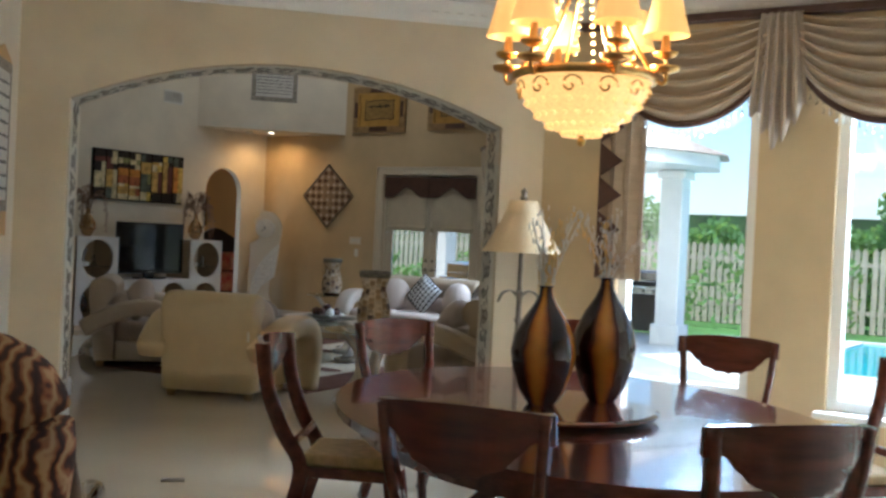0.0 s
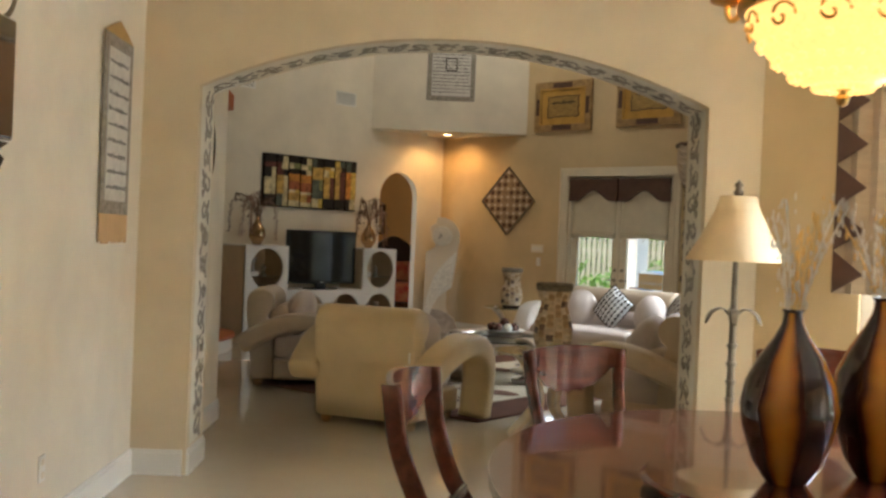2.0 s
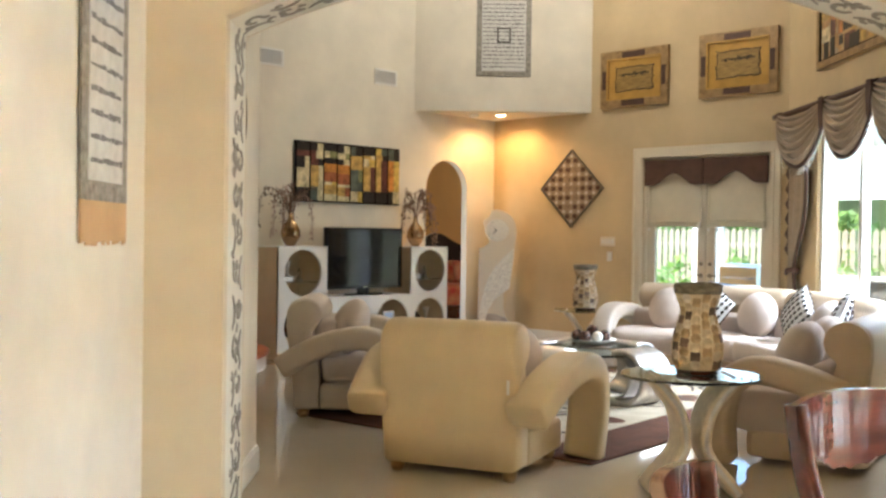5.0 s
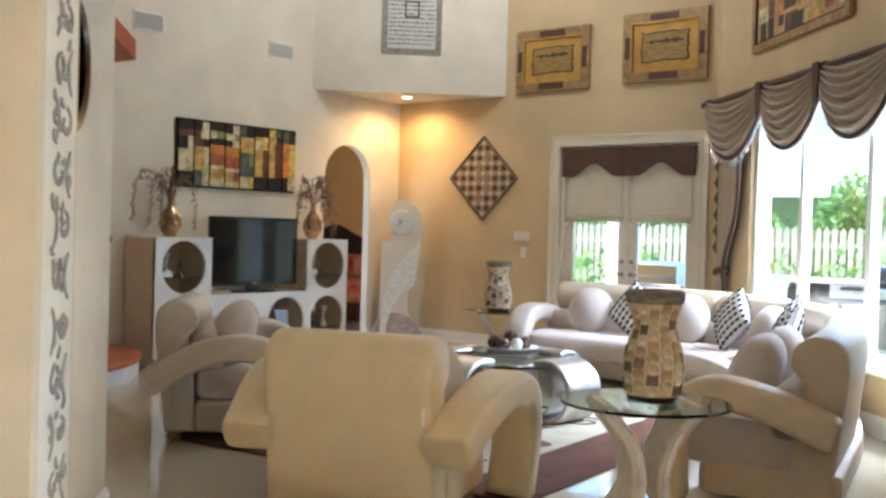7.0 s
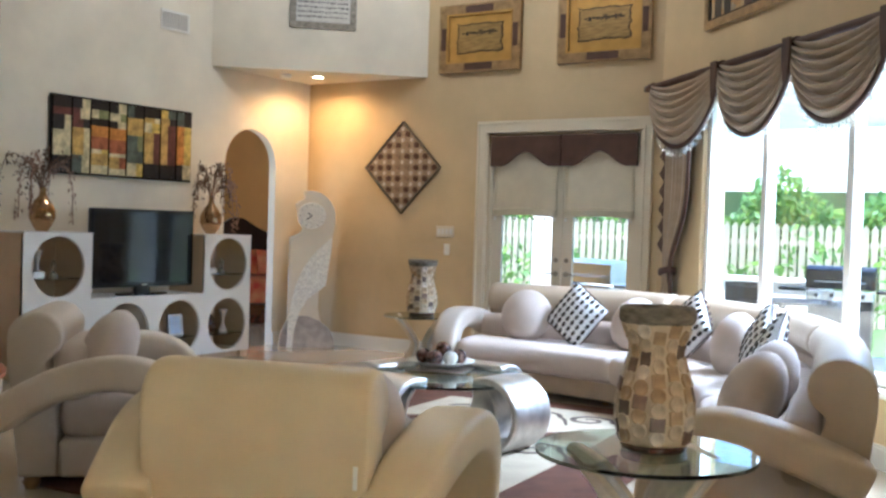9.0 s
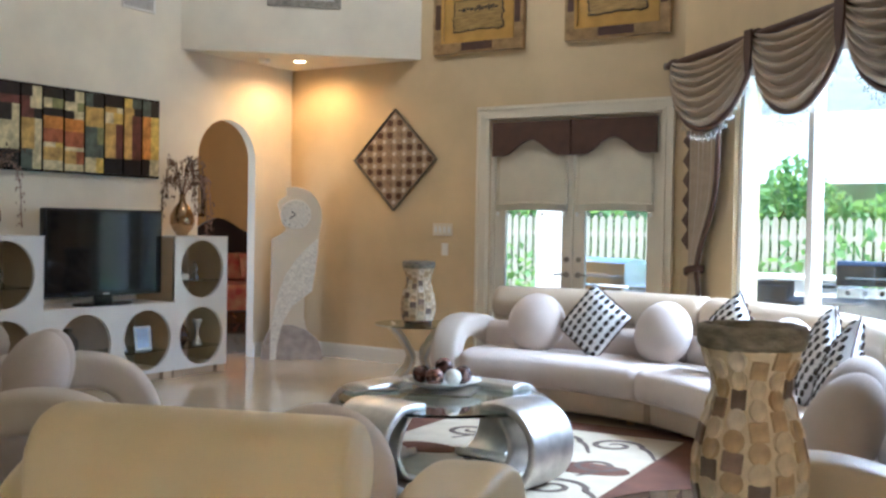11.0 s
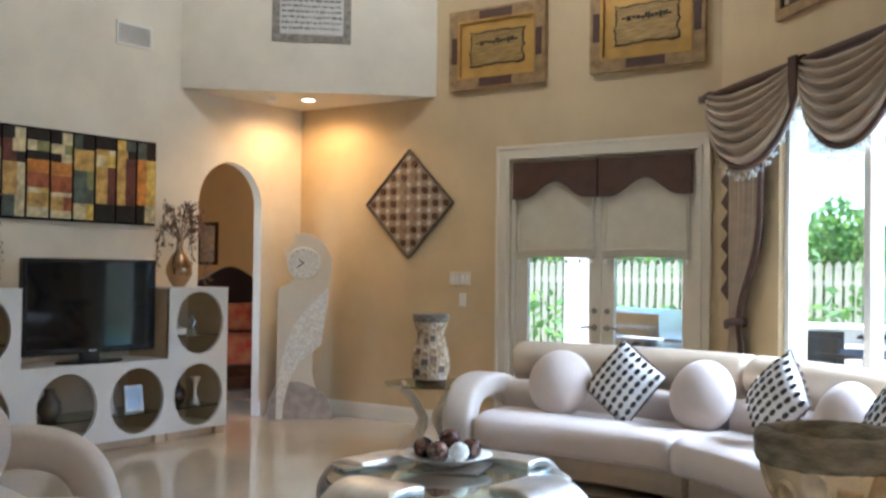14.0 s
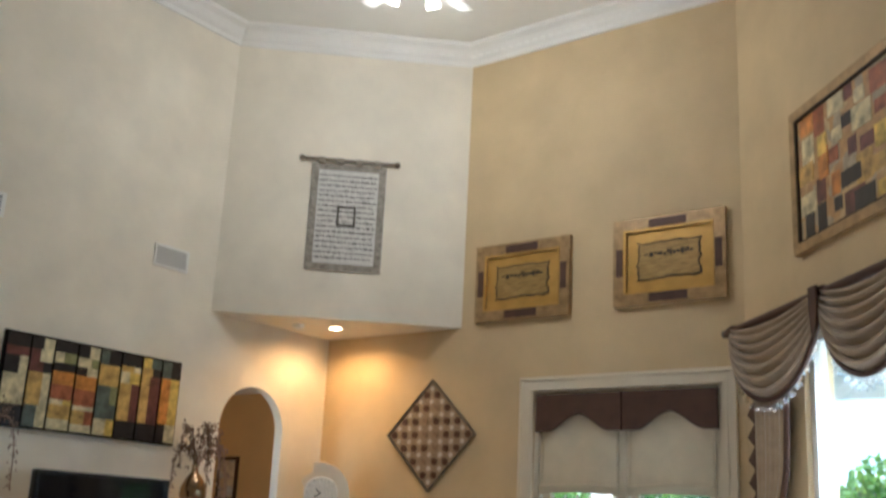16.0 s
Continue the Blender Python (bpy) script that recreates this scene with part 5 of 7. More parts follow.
_rng = random.Random(11)
STRIPS = ("14k 10m 20kc 34c 22k", "13kc 14mc 12mk 37oc 24sc", "12k 12cg 10k 15a 17r 06cy 16o 12c", "14kc 11cg 10kc 16a 19r 05c 16or 09c", "17sk 25o 22sg 17s 19cy", "14k 07oc 14cy 45om 20k", "12ys 10ok 58om 20k", "21sk 57ay 22kc")
for k, rows in enumerate(STRIPS):
    w = 1.68 / 8
    strip = part("strip", soft_box(w - 0.012, 0.012, 0.70, 0.003, m=pose(0, 0, -0.35), segs=1), BLACK, art, m=pose(-0.84 + w * (k + 0.5), -0.036, 0.0))
    colour_blocks(strip, w - 0.02, 0.69, -0.0062, _rng, rows)


def stem_vase(m, label, seed, scale=1.0):
    v = thing("stem_vase", m, label, "vase", "bronze vases")
    bm = bmesh.new()
    lathe(bm, [(0, 0), (0.05, 0), (0.055, 0.01), (0.085, 0.05), (0.115, 0.12), (0.11, 0.19), (0.075, 0.26), (0.035, 0.31), (0.026, 0.36), (0.035, 0.385), (0.03, 0.385), (0.022, 0.35), (0, 0.34)], 32)
    part("body", bm, BRONZE, v, smooth=True)
    rng = random.Random(seed)
    for k in range(15):
        a = rng.uniform(0, 2 * math.pi)
        reach, rise = rng.uniform(0.14, 0.34), rng.uniform(0.14, 0.36)
        c, s = math.cos(a), math.sin(a) * 1.1
        droop = rng.choice((0, 0, 0.35, 0.5))
        pts = [(0, 0, 0.34), (c * reach * 0.3, s * reach * 0.3, 0.36 + rise * 0.7), (c * reach * 0.8, s * reach * 0.8, 0.36 + rise)]
        if droop:
            pts += [(c * reach * 1.05, s * reach * 1.05, 0.36 + rise - droop * 0.4), (c * reach * 1.1, s * reach * 1.1, 0.36 + rise - droop)]
        path = curve_points(pts, 4)
        bm = bmesh.new()
        sweep(bm, path, circle(0.004, 5))
        for p in path[4:]:
            for _ in range(4 if not droop else 6):
                q = p + Vector((rng.uniform(-0.03, 0.03), rng.uniform(-0.03, 0.03), rng.uniform(-0.04, 0.03)))
                bmesh.ops.create_icosphere(bm, subdivisions=1, radius=rng.uniform(0.004, 0.010), matrix=Matrix.Translation(q) @ Matrix.Diagonal((1, 0.6, rng.uniform(0.7, 2.4), 1)))
        part("dried_stem", bm, DRIED if k % 3 else BLOSSOM, v)
    return v


stem_vase(pose(0.28, -3.82, 1.277), "bronze mirrored vase with drooping dried stems", 3)
stem_vase(pose(0.26, -1.80, 1.277), "bronze mirrored vase with dried blossoms", 8)


def small_decor(kind, m, label, material=None):
    d = thing(kind, m, label, kind.replace("_", " "))
    bm = bmesh.new()
    if kind == "hourglass_candlestick":
        lathe(bm, [(0, 0), (0.05, 0), (0.045, 0.02), (0.016, 0.09), (0.016, 0.14), (0.045, 0.22), (0.05, 0.24), (0, 0.24)], 20)
        part("body", bm, material or SILVER, d, smooth=True)
    elif kind == "photo_frame":
        frame_bars(bm, 0.16, 0.21, 0.02, -0.012, 0.012)
        part("frame", bm, SILVER, d, m=pose(0, 0, 0.106, -10))
        bm = bmesh.new()
        box(bm, -0.06, -0.006, -0.085, 0.06, 0.006, 0.085)
        part("photo", bm, mat("pale_blue_print", (0.55, 0.65, 0.82), 0.2, var=0.2), d, m=pose(0, 0, 0.106, -10))
    elif kind == "round_vase":
        lathe(bm, [(0, 0), (0.05, 0), (0.09, 0.07), (0.085, 0.14), (0.035, 0.2), (0.04, 0.24), (0, 0.235)], 24)
        part("body", bm, material or BROWN_GLAZE, d, smooth=True)
    elif kind == "crystal_figure":
        lathe(bm, [(0, 0), (0.04, 0), (0.035, 0.03), (0.012, 0.06), (0.03, 0.1), (0.012, 0.15), (0, 0.16)], 8)
        part("body", bm, CLEAR, d)
    elif kind == "silver_box":
        part("body", soft_box(0.12, 0.08, 0.06, 0.006, bm, segs=2), SILVER, d)
    return d


for _y, _z in ((-1.79, 0.868), (-3.82, 0.868)):
    small_decor("silver_box", pose(0.36, _y - 0.1, _z + 0.001, 0, 0, 90), "small silver box on a glass shelf")
    small_decor("crystal_figure", pose(0.34, _y + 0.08, _z + 0.001), "clear crystal figure on a glass shelf")
    small_decor("hourglass_candlestick", pose(0.25, _y - 0.02, _z + 0.001), "slim silver candlestick on a glass shelf")
    small_decor("round_vase", pose(0.34, _y - 0.1, _z - 0.614), "dark brown round vase on a glass shelf")
    small_decor("hourglass_candlestick", pose(0.36, _y + 0.1, _z - 0.614), "waisted silver candlestick on a glass shelf")
small_decor("hourglass_candlestick", pose(0.34, -2.54, 0.259), "waisted silver candlestick in the low unit")
small_decor("photo_frame", pose(0.36, -2.34, 0.259, 0, 0, 80), "silver photo frame with a pale blue print")
small_decor("round_vase", pose(0.3, -3.08, 0.259), "dark round vase in the low unit", PEWTER)

# ---- clock, wall art ----
clock = thing("grandfather_clock", pose(0.385, -0.395, 0, 0, 0, 45) @ Matrix.Diagonal((1.0, 1.0, 0.955, 1)), "sculpted ivory grandfather clock standing in the corner", "clock")


def clock_plate(outline, y0, y1):
    bm = bmesh.new()
    flat_panel(bm, [(x - 0.315, z) for x, z in outline], y0, y1)
    return bm


part("body", clock_plate([(0.10, 0.0), (0.098, 0.34), (0.10, 1.295), (0.128, 1.318), (0.195, 1.342), (0.245, 1.38), (0.262, 1.42), (0.205, 1.48), (0.185, 1.56), (0.18, 1.63), (0.155, 1.70), (0.20, 1.745), (0.262, 1.775), (0.252, 1.870), (0.34, 1.876), (0.42, 1.855), (0.49, 1.815), (0.545, 1.755), (0.585, 1.68), (0.605, 1.60), (0.608, 1.50), (0.59, 1.40), (0.577, 1.33), (0.565, 1.13), (0.515, 0.745), (0.435, 0.68), (0.43, 0.46), (0.47, 0.32), (0.50, 0.0)], -0.10, 0.10), IVORY, clock, bevel=0.006)
part("sweep_panel", clock_plate([(0.577, 1.325), (0.45, 1.21), (0.336, 1.075), (0.243, 0.92), (0.176, 0.745), (0.129, 0.535), (0.10, 0.345), (0.092, 0.004), (0.153, 0.004), (0.163, 0.15), (0.195, 0.32), (0.233, 0.44), (0.318, 0.59), (0.435, 0.682), (0.515, 0.745), (0.565, 1.13)], -0.125, -0.1005), SHELL, clock, "pale shell mosaic sweep", bevel=0.003)
part("base_panel", clock_plate([(0.156, 0.0), (0.166, 0.15), (0.200, 0.32), (0.218, 0.375), (0.318, 0.375), (0.45, 0.325), (0.583, 0.21), (0.63, 0.09), (0.63, 0.0)], -0.118, 0.06), GREY_STONE, clock, "grey stone base panel", bevel=0.003)
part("side_panel", clock_plate([(0.0, 0.0), (0.015, 0.13), (0.062, 0.26), (0.096, 0.32), (0.090, 0.0)], -0.112, 0.06), GREY_STONE, clock, "grey stone side panel", bevel=0.003)
bm = bmesh.new()
lathe(bm, [(0, 0), (0.155, 0), (0.16, 0.02), (0.152, 0.034), (0.146, 0.03), (0, 0.03)], 40, pose(0.022, -0.101, 1.575, 90))
dial = part("dial", bm, SHELL, clock, "round white shell dial", smooth=False)
bm = bmesh.new()
for ang, ln in ((-128, 0.08), (-55, 0.055)):
    box(bm, -0.005, -0.139, 0, 0.005, -0.133, ln, Matrix.Translation((0.022, 0, 1.575)) @ pose(0, 0, 0, 0, ang, 0))
part("pointer", bm, BLACK, dial, "thin black pointers")
bm = bmesh.new()
for k in range(12):
    box(bm, -0.003, -0.134, 0.122, 0.003, -0.1315, 0.138, Matrix.Translation((0.022, 0, 1.575)) @ pose(0, 0, 0, 0, 30 * k, 0))
part("hour_marks", bm, PEWTER, dial)

dia = thing("diamond_wall_art", pose(1.405, -0.003, 2.075, 0, 45, 0), "diamond shaped metal wall art set with studs", "wall art")
bm = bmesh.new()
frame_bars(bm, 0.735, 0.735, 0.012, -0.032, -0.002)
part("frame", bm, PEWTER, dia, "thin dark metal frame")
bm = bmesh.new()
box(bm, -0.35, -0.012, -0.35, 0.35, -0.002, 0.35)
part("plate", bm, mat("sanded_taupe_plate", (0.40, 0.305, 0.20), 0.7, var=0.15, scale=8), dia)
bm = bmesh.new()
for k in range(1, 8):
    t = -0.35 + 0.7 * k / 8
    box(bm, t - 0.003, -0.015, -0.35, t + 0.003, -0.0122, 0.35)
    box(bm, -0.35, -0.0155, t - 0.003, 0.35, -0.0125, t + 0.003)
part("lattice", bm, mat("dull_bronze_wire", (0.30, 0.225, 0.145), 0.6), dia, "thin metal lattice")
_st = bmesh.new()
lathe(_st, [(0.036, 0), (0.036, 0.010), (0.031, 0.013), (0, 0.013)], 16)
_studs = [mesh("stud", _st.copy(), mat("stud_" + _n, _c, 0.55, var=0.25, scale=20)) for _n, _c in (("umber", (0.10, 0.048, 0.03)), ("chalk", (0.68, 0.62, 0.52)), ("taupe", (0.30, 0.21, 0.13)))]
_st.free()
_rng = random.Random(2)
for i in range(8):
    for j in range(8):
        ob = new("stud", _studs[_rng.choice((0, 0, 0, 2)) if (i + j) % 2 == 0 else 1])
        ob.parent = dia
        k = 0.92 if (i + j) % 2 == 0 else 0.58
        ob.matrix_basis = pose(-0.306 + 0.0875 * i, -0.0125, -0.306 + 0.0875 * j, 90) @ Matrix.Diagonal((k, k, 1, 1))


def gilt_picture(m, w, h, label):
    p = thing("gilt_picture", m, label, "picture", "gilt calligraphy pictures")
    bm = bmesh.new()
    frame_bars(bm, w, h, 0.12, -0.05, -0.002)
    fr = part("frame", bm, GOLD, p, "broad antique gold frame")
    bm = bmesh.new()
    frame_bars(bm, w - 0.2, h - 0.2, 0.022, -0.058, -0.0505)
    part("inner_lip", bm, GOLD_MAT, fr)
    for x, z, a, b in ((0, h / 2 - 0.06, 0.17, 0.03), (0, -h / 2 + 0.06, 0.17, 0.03), (-w / 2 + 0.06, 0, 0.03, 0.12), (w / 2 - 0.06, 0, 0.03, 0.12)):
        bm = bmesh.new()
        box(bm, x - a, -0.056, z - b * 1.3 if b < 0.1 else z - b, x + a, -0.0505, z + b * 1.3 if b < 0.1 else z + b)
        part("inlay", bm, BROWN_CLOTH, fr, "dark brown inlay")
    bm = bmesh.new()
    box(bm, -w / 2 + 0.118, -0.03, -h / 2 + 0.118, w / 2 - 0.118, -0.004, h / 2 - 0.118)
    part("mount", bm, GOLD_MAT, p, "gilt mount")
    pw, ph = w * 0.27, h * 0.2
    edge = []
    rng = random.Random(5)
    for k in range(40):
        t = k / 40 * 4
        s, f = int(t), t - int(t)
        q = [(-1 + 2 * f, -1), (1, -1 + 2 * f), (1 - 2 * f, 1), (-1, 1 - 2 * f)][s]
        edge.append((q[0] * pw * rng.uniform(0.94, 1.04), q[1] * ph * rng.uniform(0.92, 1.06)))
    bm = bmesh.new()
    flat_panel(bm, [(x * 1.06, z * 1.09) for x, z in edge], -0.034, -0.031)
    part("ragged_border", bm, DARK_INK, p, "ragged dark border")
    bm = bmesh.new()
    flat_panel(bm, edge, -0.038, -0.0345)
    part("parchment", bm, PARCH, p)
    bm = bmesh.new()
    x = -pw * 0.8
    while x < pw * 0.8:
        l = rng.uniform(0.02, 0.05)
        box(bm, x, -0.041, ph * 0.25 + rng.uniform(-0.01, 0.01), x + l * 0.8, -0.0385, ph * 0.25 + rng.uniform(0.02, 0.045))
        x += l
    part("script_bars", bm, DARK_INK, p, "row of dark script strokes")
    return p


gilt_picture(pose(2.385, -0.003, 3.455), 1.01, 0.73, "broad gold framed calligraphy picture on the wall")
gilt_picture(pose(3.83, -0.003, 3.49), 1.01, 0.76, "broad gold framed calligraphy picture above the doors")

pic = thing("patchwork_picture", BAY @ pose(5.05, -0.003, 3.72), "large warm patchwork picture in a gold frame", "picture")
bm = bmesh.new()
frame_bars(bm, 1.9, 1.06, 0.07, -0.045, -0.002)
part("frame", bm, GOLD, pic)
bm = bmesh.new()
frame_bars(bm, 1.77, 0.93, 0.02, -0.04, -0.003)
part("inner_frame", bm, DARK_INK, pic, "thin black inner frame")
bm = bmesh.new()
box(bm, -0.87, -0.02, -0.45, 0.87, -0.004, 0.45)
canvas = part("canvas", bm, PATCHWORK, pic)
_rng = random.Random(21)
for k in range(9):
    for q in range(5):
        bm = bmesh.new()
        a, b = _rng.uniform(0.05, 0.13), _rng.uniform(0.04, 0.11)
        x, z = -0.75 + 0.19 * k + _rng.uniform(-0.05, 0.05), -0.36 + 0.18 * q + _rng.uniform(-0.04, 0.04)
        d = _rng.uniform(0.001, 0.004)
        box(bm, max(-0.86, x - a), -0.0205 - d, max(-0.44, z - b), min(0.86, x + a), -0.0195, min(0.44, z + b))
        part("colour_block", bm, PALETTE[_rng.choice((1, 2, 3, 4, 6, 3, 7, 0))], canvas)


def cloth_hanging(name, m, w, h, label, rows, rod=True, fringe=None, seed=1):
    """A woven wall hanging with a border, a field and script-like bars."""
    t = thing(name, m, label, "wall hanging")
    bm = bmesh.new()
    box(bm, -w / 2, -0.012, -h, w / 2, -0.004, 0)
    part("border", bm, mat("grey_woven_border", (0.30, 0.27, 0.22), 0.9, var=0.35, scale=30, grain=120, bump=0.3), t)
    bm = bmesh.new()
    box(bm, -w / 2 + 0.07, -0.016, -h + 0.07, w / 2 - 0.07, -0.0125, -0.07)
    part("field", bm, mat("pale_woven_field", (0.62, 0.60, 0.55), 0.9, var=0.1, scale=20, grain=150, bump=0.2), t)
    rng = random.Random(seed)
    bm = bmesh.new()
    for k in range(rows):
        z = -0.1 - (h - 0.2) * (k + 0.5) / rows
        x = -w / 2 + 0.085
        while x < w / 2 - 0.1:
            l = rng.uniform(0.015, 0.06)
            e = min(x + l, w / 2 - 0.085)
            box(bm, x, -0.0185, z - rng.uniform(0.004, 0.012), e, -0.0162, z + rng.uniform(0.004, 0.014))
            x = e + rng.uniform(0.006, 0.014)
    part("script_bars", bm, mat("grey_script", (0.20, 0.19, 0.18), 0.9, var=0.2), t, "rows of grey script bars")
    if rod:
        bm = bmesh.new()
        sweep(bm, [(-w / 2 - 0.09, -0.03, 0.03), (w / 2 + 0.09, -0.03, 0.03)], circle(0.014, 10))
        for s in (-1, 1):
            ball(bm, 0.03, pose(s * (w / 2 + 0.1), -0.03, 0.03), 10, 8)
        part("rod", bm, PEWTER, t, "dark rod with knobs")
        bm = bmesh.new()
        for k in range(4):
            x = -w / 2 + w * (k + 0.5) / 4
            box(bm, x - 0.03, -0.047, -0.01, x + 0.03, -0.012, 0.048)
        part("loops", bm, mat("woven_loop", (0.32, 0.28, 0.22), 0.9), t)
    if fringe:
        bm = bmesh.new()
        n = 26
        for k in range(n):
            x = -w / 2 + w * (k + 0.5) / n
            box(bm, x - w / n * 0.42, -0.012, -h - fringe + rng.uniform(0, 0.02), x + w / n * 0.42, -0.005, -h)
        part("fringe", bm, mat("apricot_fringe", (0.62, 0.40, 0.20), 0.9, var=0.15), t, "apricot cotton fringe")
    return t


_sx, _sy = (1.7) / 2, -0.8
SOFFIT = pose(0, -1.6, 0, 0, 0, math.degrees(math.atan2(1.6, 1.7)))
cloth_hanging("wall_hanging", SOFFIT @ pose(1.17, -0.003, 4.60), 0.72, 1.07, "grey woven script hanging on a rod", 17)
bm = bmesh.new()
frame_bars(bm, 0.18, 0.2, 0.02, -0.024, -0.016)
_h = new("medallion_frame", mesh("medallion_frame", bm, DARK_INK))
_h.parent = bpy.data.objects["wall_hanging"]
_h.matrix_basis = pose(0, 0, -0.53)

# vents, switches, downlights
for _y, _z in ((-2.12, 3.445), (-3.935, 3.475)):
    v = thing("air_vent", WEST_TURN @ pose(_y, -0.002, _z), "white slatted air vent high on the wall", "vent", "wall vents")
    bm = bmesh.new()
    frame_bars(bm, 0.38, 0.2, 0.022, -0.014, 0.0)
    part("frame", bm, WHITE, v)
    bm = bmesh.new()
    box(bm, -0.168, -0.003, -0.078, 0.168, -0.0005, 0.078)
    part("backing", bm, DARK_INK, v)
    bm = bmesh.new()
    for k in range(14):
        x = -0.155 + 0.0238 * k
        box(bm, x, -0.012, -0.078, x + 0.012, -0.0035, 0.078)
    part("slats", bm, WHITE, v)
sw = thing("light_switch", pose(2.0, -0.002, 1.375), "cream five gang light switch plate", "switch")
part("plate", soft_box(0.23, 0.008, 0.12, 0.003, m=pose(0, -0.004, -0.06), segs=1), IVORY, sw)
for k in range(4):
    part("rocker", soft_box(0.03, 0.006, 0.06, 0.002, m=pose(-0.078 + 0.052 * k, -0.011, -0.03), segs=1), CABINET, sw)
thermo = thing("wall_plate", pose(2.03, -0.002, 1.18), "small cream wall plate below the switches", "switch")
part("plate", soft_box(0.075, 0.008, 0.12, 0.003, m=pose(0, -0.004, -0.06), segs=1), WHITE, thermo)
dl = thing("downlight", pose(0.53, -0.48, 3.068), "lit recessed downlight in the soffit", "ceiling light")
bm = bmesh.new()
lathe(bm, [(0.055, 0.0), (0.085, -0.004), (0.085, 0.0)], 24)
part("ring", bm, WHITE, dl)
bm = bmesh.new()
lathe(bm, [(0, -0.002), (0.056, -0.002), (0.056, 0.0)], 24)
part("bulb", bm, BULB, dl, "glowing bulb")
sd = thing("smoke_detector", pose(0.33, -0.79, 3.068), "white round smoke detector in the soffit", "smoke detector")
bm = bmesh.new()
lathe(bm, [(0.06, 0), (0.058, -0.03), (0.04, -0.042), (0, -0.042)], 20)
part("body", bm, WHITE, sd, smooth=True)

# ---- ceiling fan with lights ----
fan = thing("ceiling_fan", pose(2.62, -2.08, H_LIVING), "white ceiling fan with lit frosted globes", "ceiling fan")
bm = bmesh.new()
lathe(bm, [(0, 0), (0.08, 0), (0.07, -0.05), (0.018, -0.07), (0.018, -0.35), (0.1, -0.37), (0.13, -0.42), (0.11, -0.5), (0.05, -0.53), (0.05, -0.56), (0, -0.56)], 28)
part("motor", bm, WHITE, fan, smooth=True)
for k in range(5):
    part("blade", soft_box(0.58, 0.13, 0.01, 0.004, m=pose(0.43, 0, -0.44, 8, 0, 0), segs=1), WHITE, fan, m=pose(0, 0, 0, 0, 0, 72 * k + 20))
for k in range(4):
    bm = bmesh.new()
    lathe(bm, [(0.025, 0), (0.04, -0.03), (0.062, -0.09), (0.06, -0.115), (0, -0.115)], 20, pose(0.2 * math.cos(k * math.pi / 2), 0.2 * math.sin(k * math.pi / 2), -0.53, 0, 0, 0) @ pose(0, 0, 0, 0, 0, 90 * k) @ pose(0, 0, 0, 0, -25, 0))
    sweep(bm, [(0.05 * math.cos(k * math.pi / 2), 0.05 * math.sin(k * math.pi / 2), -0.5), (0.2 * math.cos(k * math.pi / 2), 0.2 * math.sin(k * math.pi / 2), -0.52)], circle(0.012, 8))
    part("globe", bm, WARM_GLASS, fan, "lit frosted glass globe", smooth=True)

# ---- stair foot, room beyond the small arch ----
for k in range(3):
    st = thing("stair_step", pose(0, 0, 0.18 * k), "curved terracotta stair step beside the media wall", "step", "stair steps")
    bm = bmesh.new()
    prism(bm, [(0.02 + (1.82 - 0.3 * k) * math.cos(t * math.pi / 24), -6.9 + 0.25 * k + (2.64 - 0.6 * k) * math.sin(t * math.pi / 24)) for t in range(0, 13)] + [(0.02, -6.9 + 0.25 * k)], 0.001, 0.15)
    part("riser", bm, STUCCO, st, "pale riser")
    bm = bmesh.new()
    prism(bm, [(0.02 + (1.85 - 0.3 * k) * math.cos(t * math.pi / 24), -6.9 + 0.25 * k + (2.67 - 0.6 * k) * math.sin(t * math.pi / 24)) for t in range(0, 13)] + [(0.02, -6.9 + 0.25 * k)], 0.15, 0.18)
    part("tread", bm, TERRACOTTA, st, "terracotta tread")
# newel of the stair: a wooden block under a black iron post that ends in a volute
newel = thing("stair_newel", pose(1.86, -5.70, 0), "black iron newel post on an orange wooden block", "newel post")
part("block", soft_box(0.11, 0.11, 0.42, 0.008, segs=2), mat("orange_stained_wood", (0.40, 0.15, 0.045), 0.35, var=0.3, scale=5, grain=50, stretch=(6, 6, 1)), newel, "orange stained wooden block")
bm = bmesh.new()
lathe(bm, [(0, 0.42), (0.05, 0.42), (0.05, 0.435), (0.03, 0.45), (0.026, 0.9), (0.034, 0.92), (0.026, 0.94), (0.024, 1.42), (0.032, 1.44), (0, 1.45)], 16)
part("post", bm, BLACK, newel, smooth=True)
bm = bmesh.new()
sweep(bm, curve_points([(-0.02, -0.05, 1.50), (0.0, 0.0, 1.46), (0.03, 0.06, 1.40), (0.05, 0.10, 1.30), (0.045, 0.09, 1.21), (0.03, 0.06, 1.19)], 6), superellipse(0.022, 0.014, 10, 4))
part("volute", bm, BLACK, newel, "curled handrail end", smooth=True)
ledge = thing("wall_ledge", pose(0.0, -4.62, 3.1), "terracotta coloured ledge sloping along the wall", "ledge")
bm = bmesh.new()
flat_panel(bm, [(-0.9, 0.85), (0.3, -0.10), (0.3, 0.09), (-0.9, 1.04)], -0.35, -0.001)
part("slab", bm, TERRACOTTA, ledge, m=pose(0, 0, 0, 0, 0, 90))
ldark = thing("dark_carving", pose(0.17, -4.74, 3.43), "dark carved figure shape on the ledge", "ornament")
bm = bmesh.new()
lathe(bm, [(0, 0), (0.07, 0), (0.06, 0.1), (0.09, 0.25), (0.05, 0.42), (0.07, 0.5), (0, 0.55)], 12)
part("body", bm, BLACK, ldark)

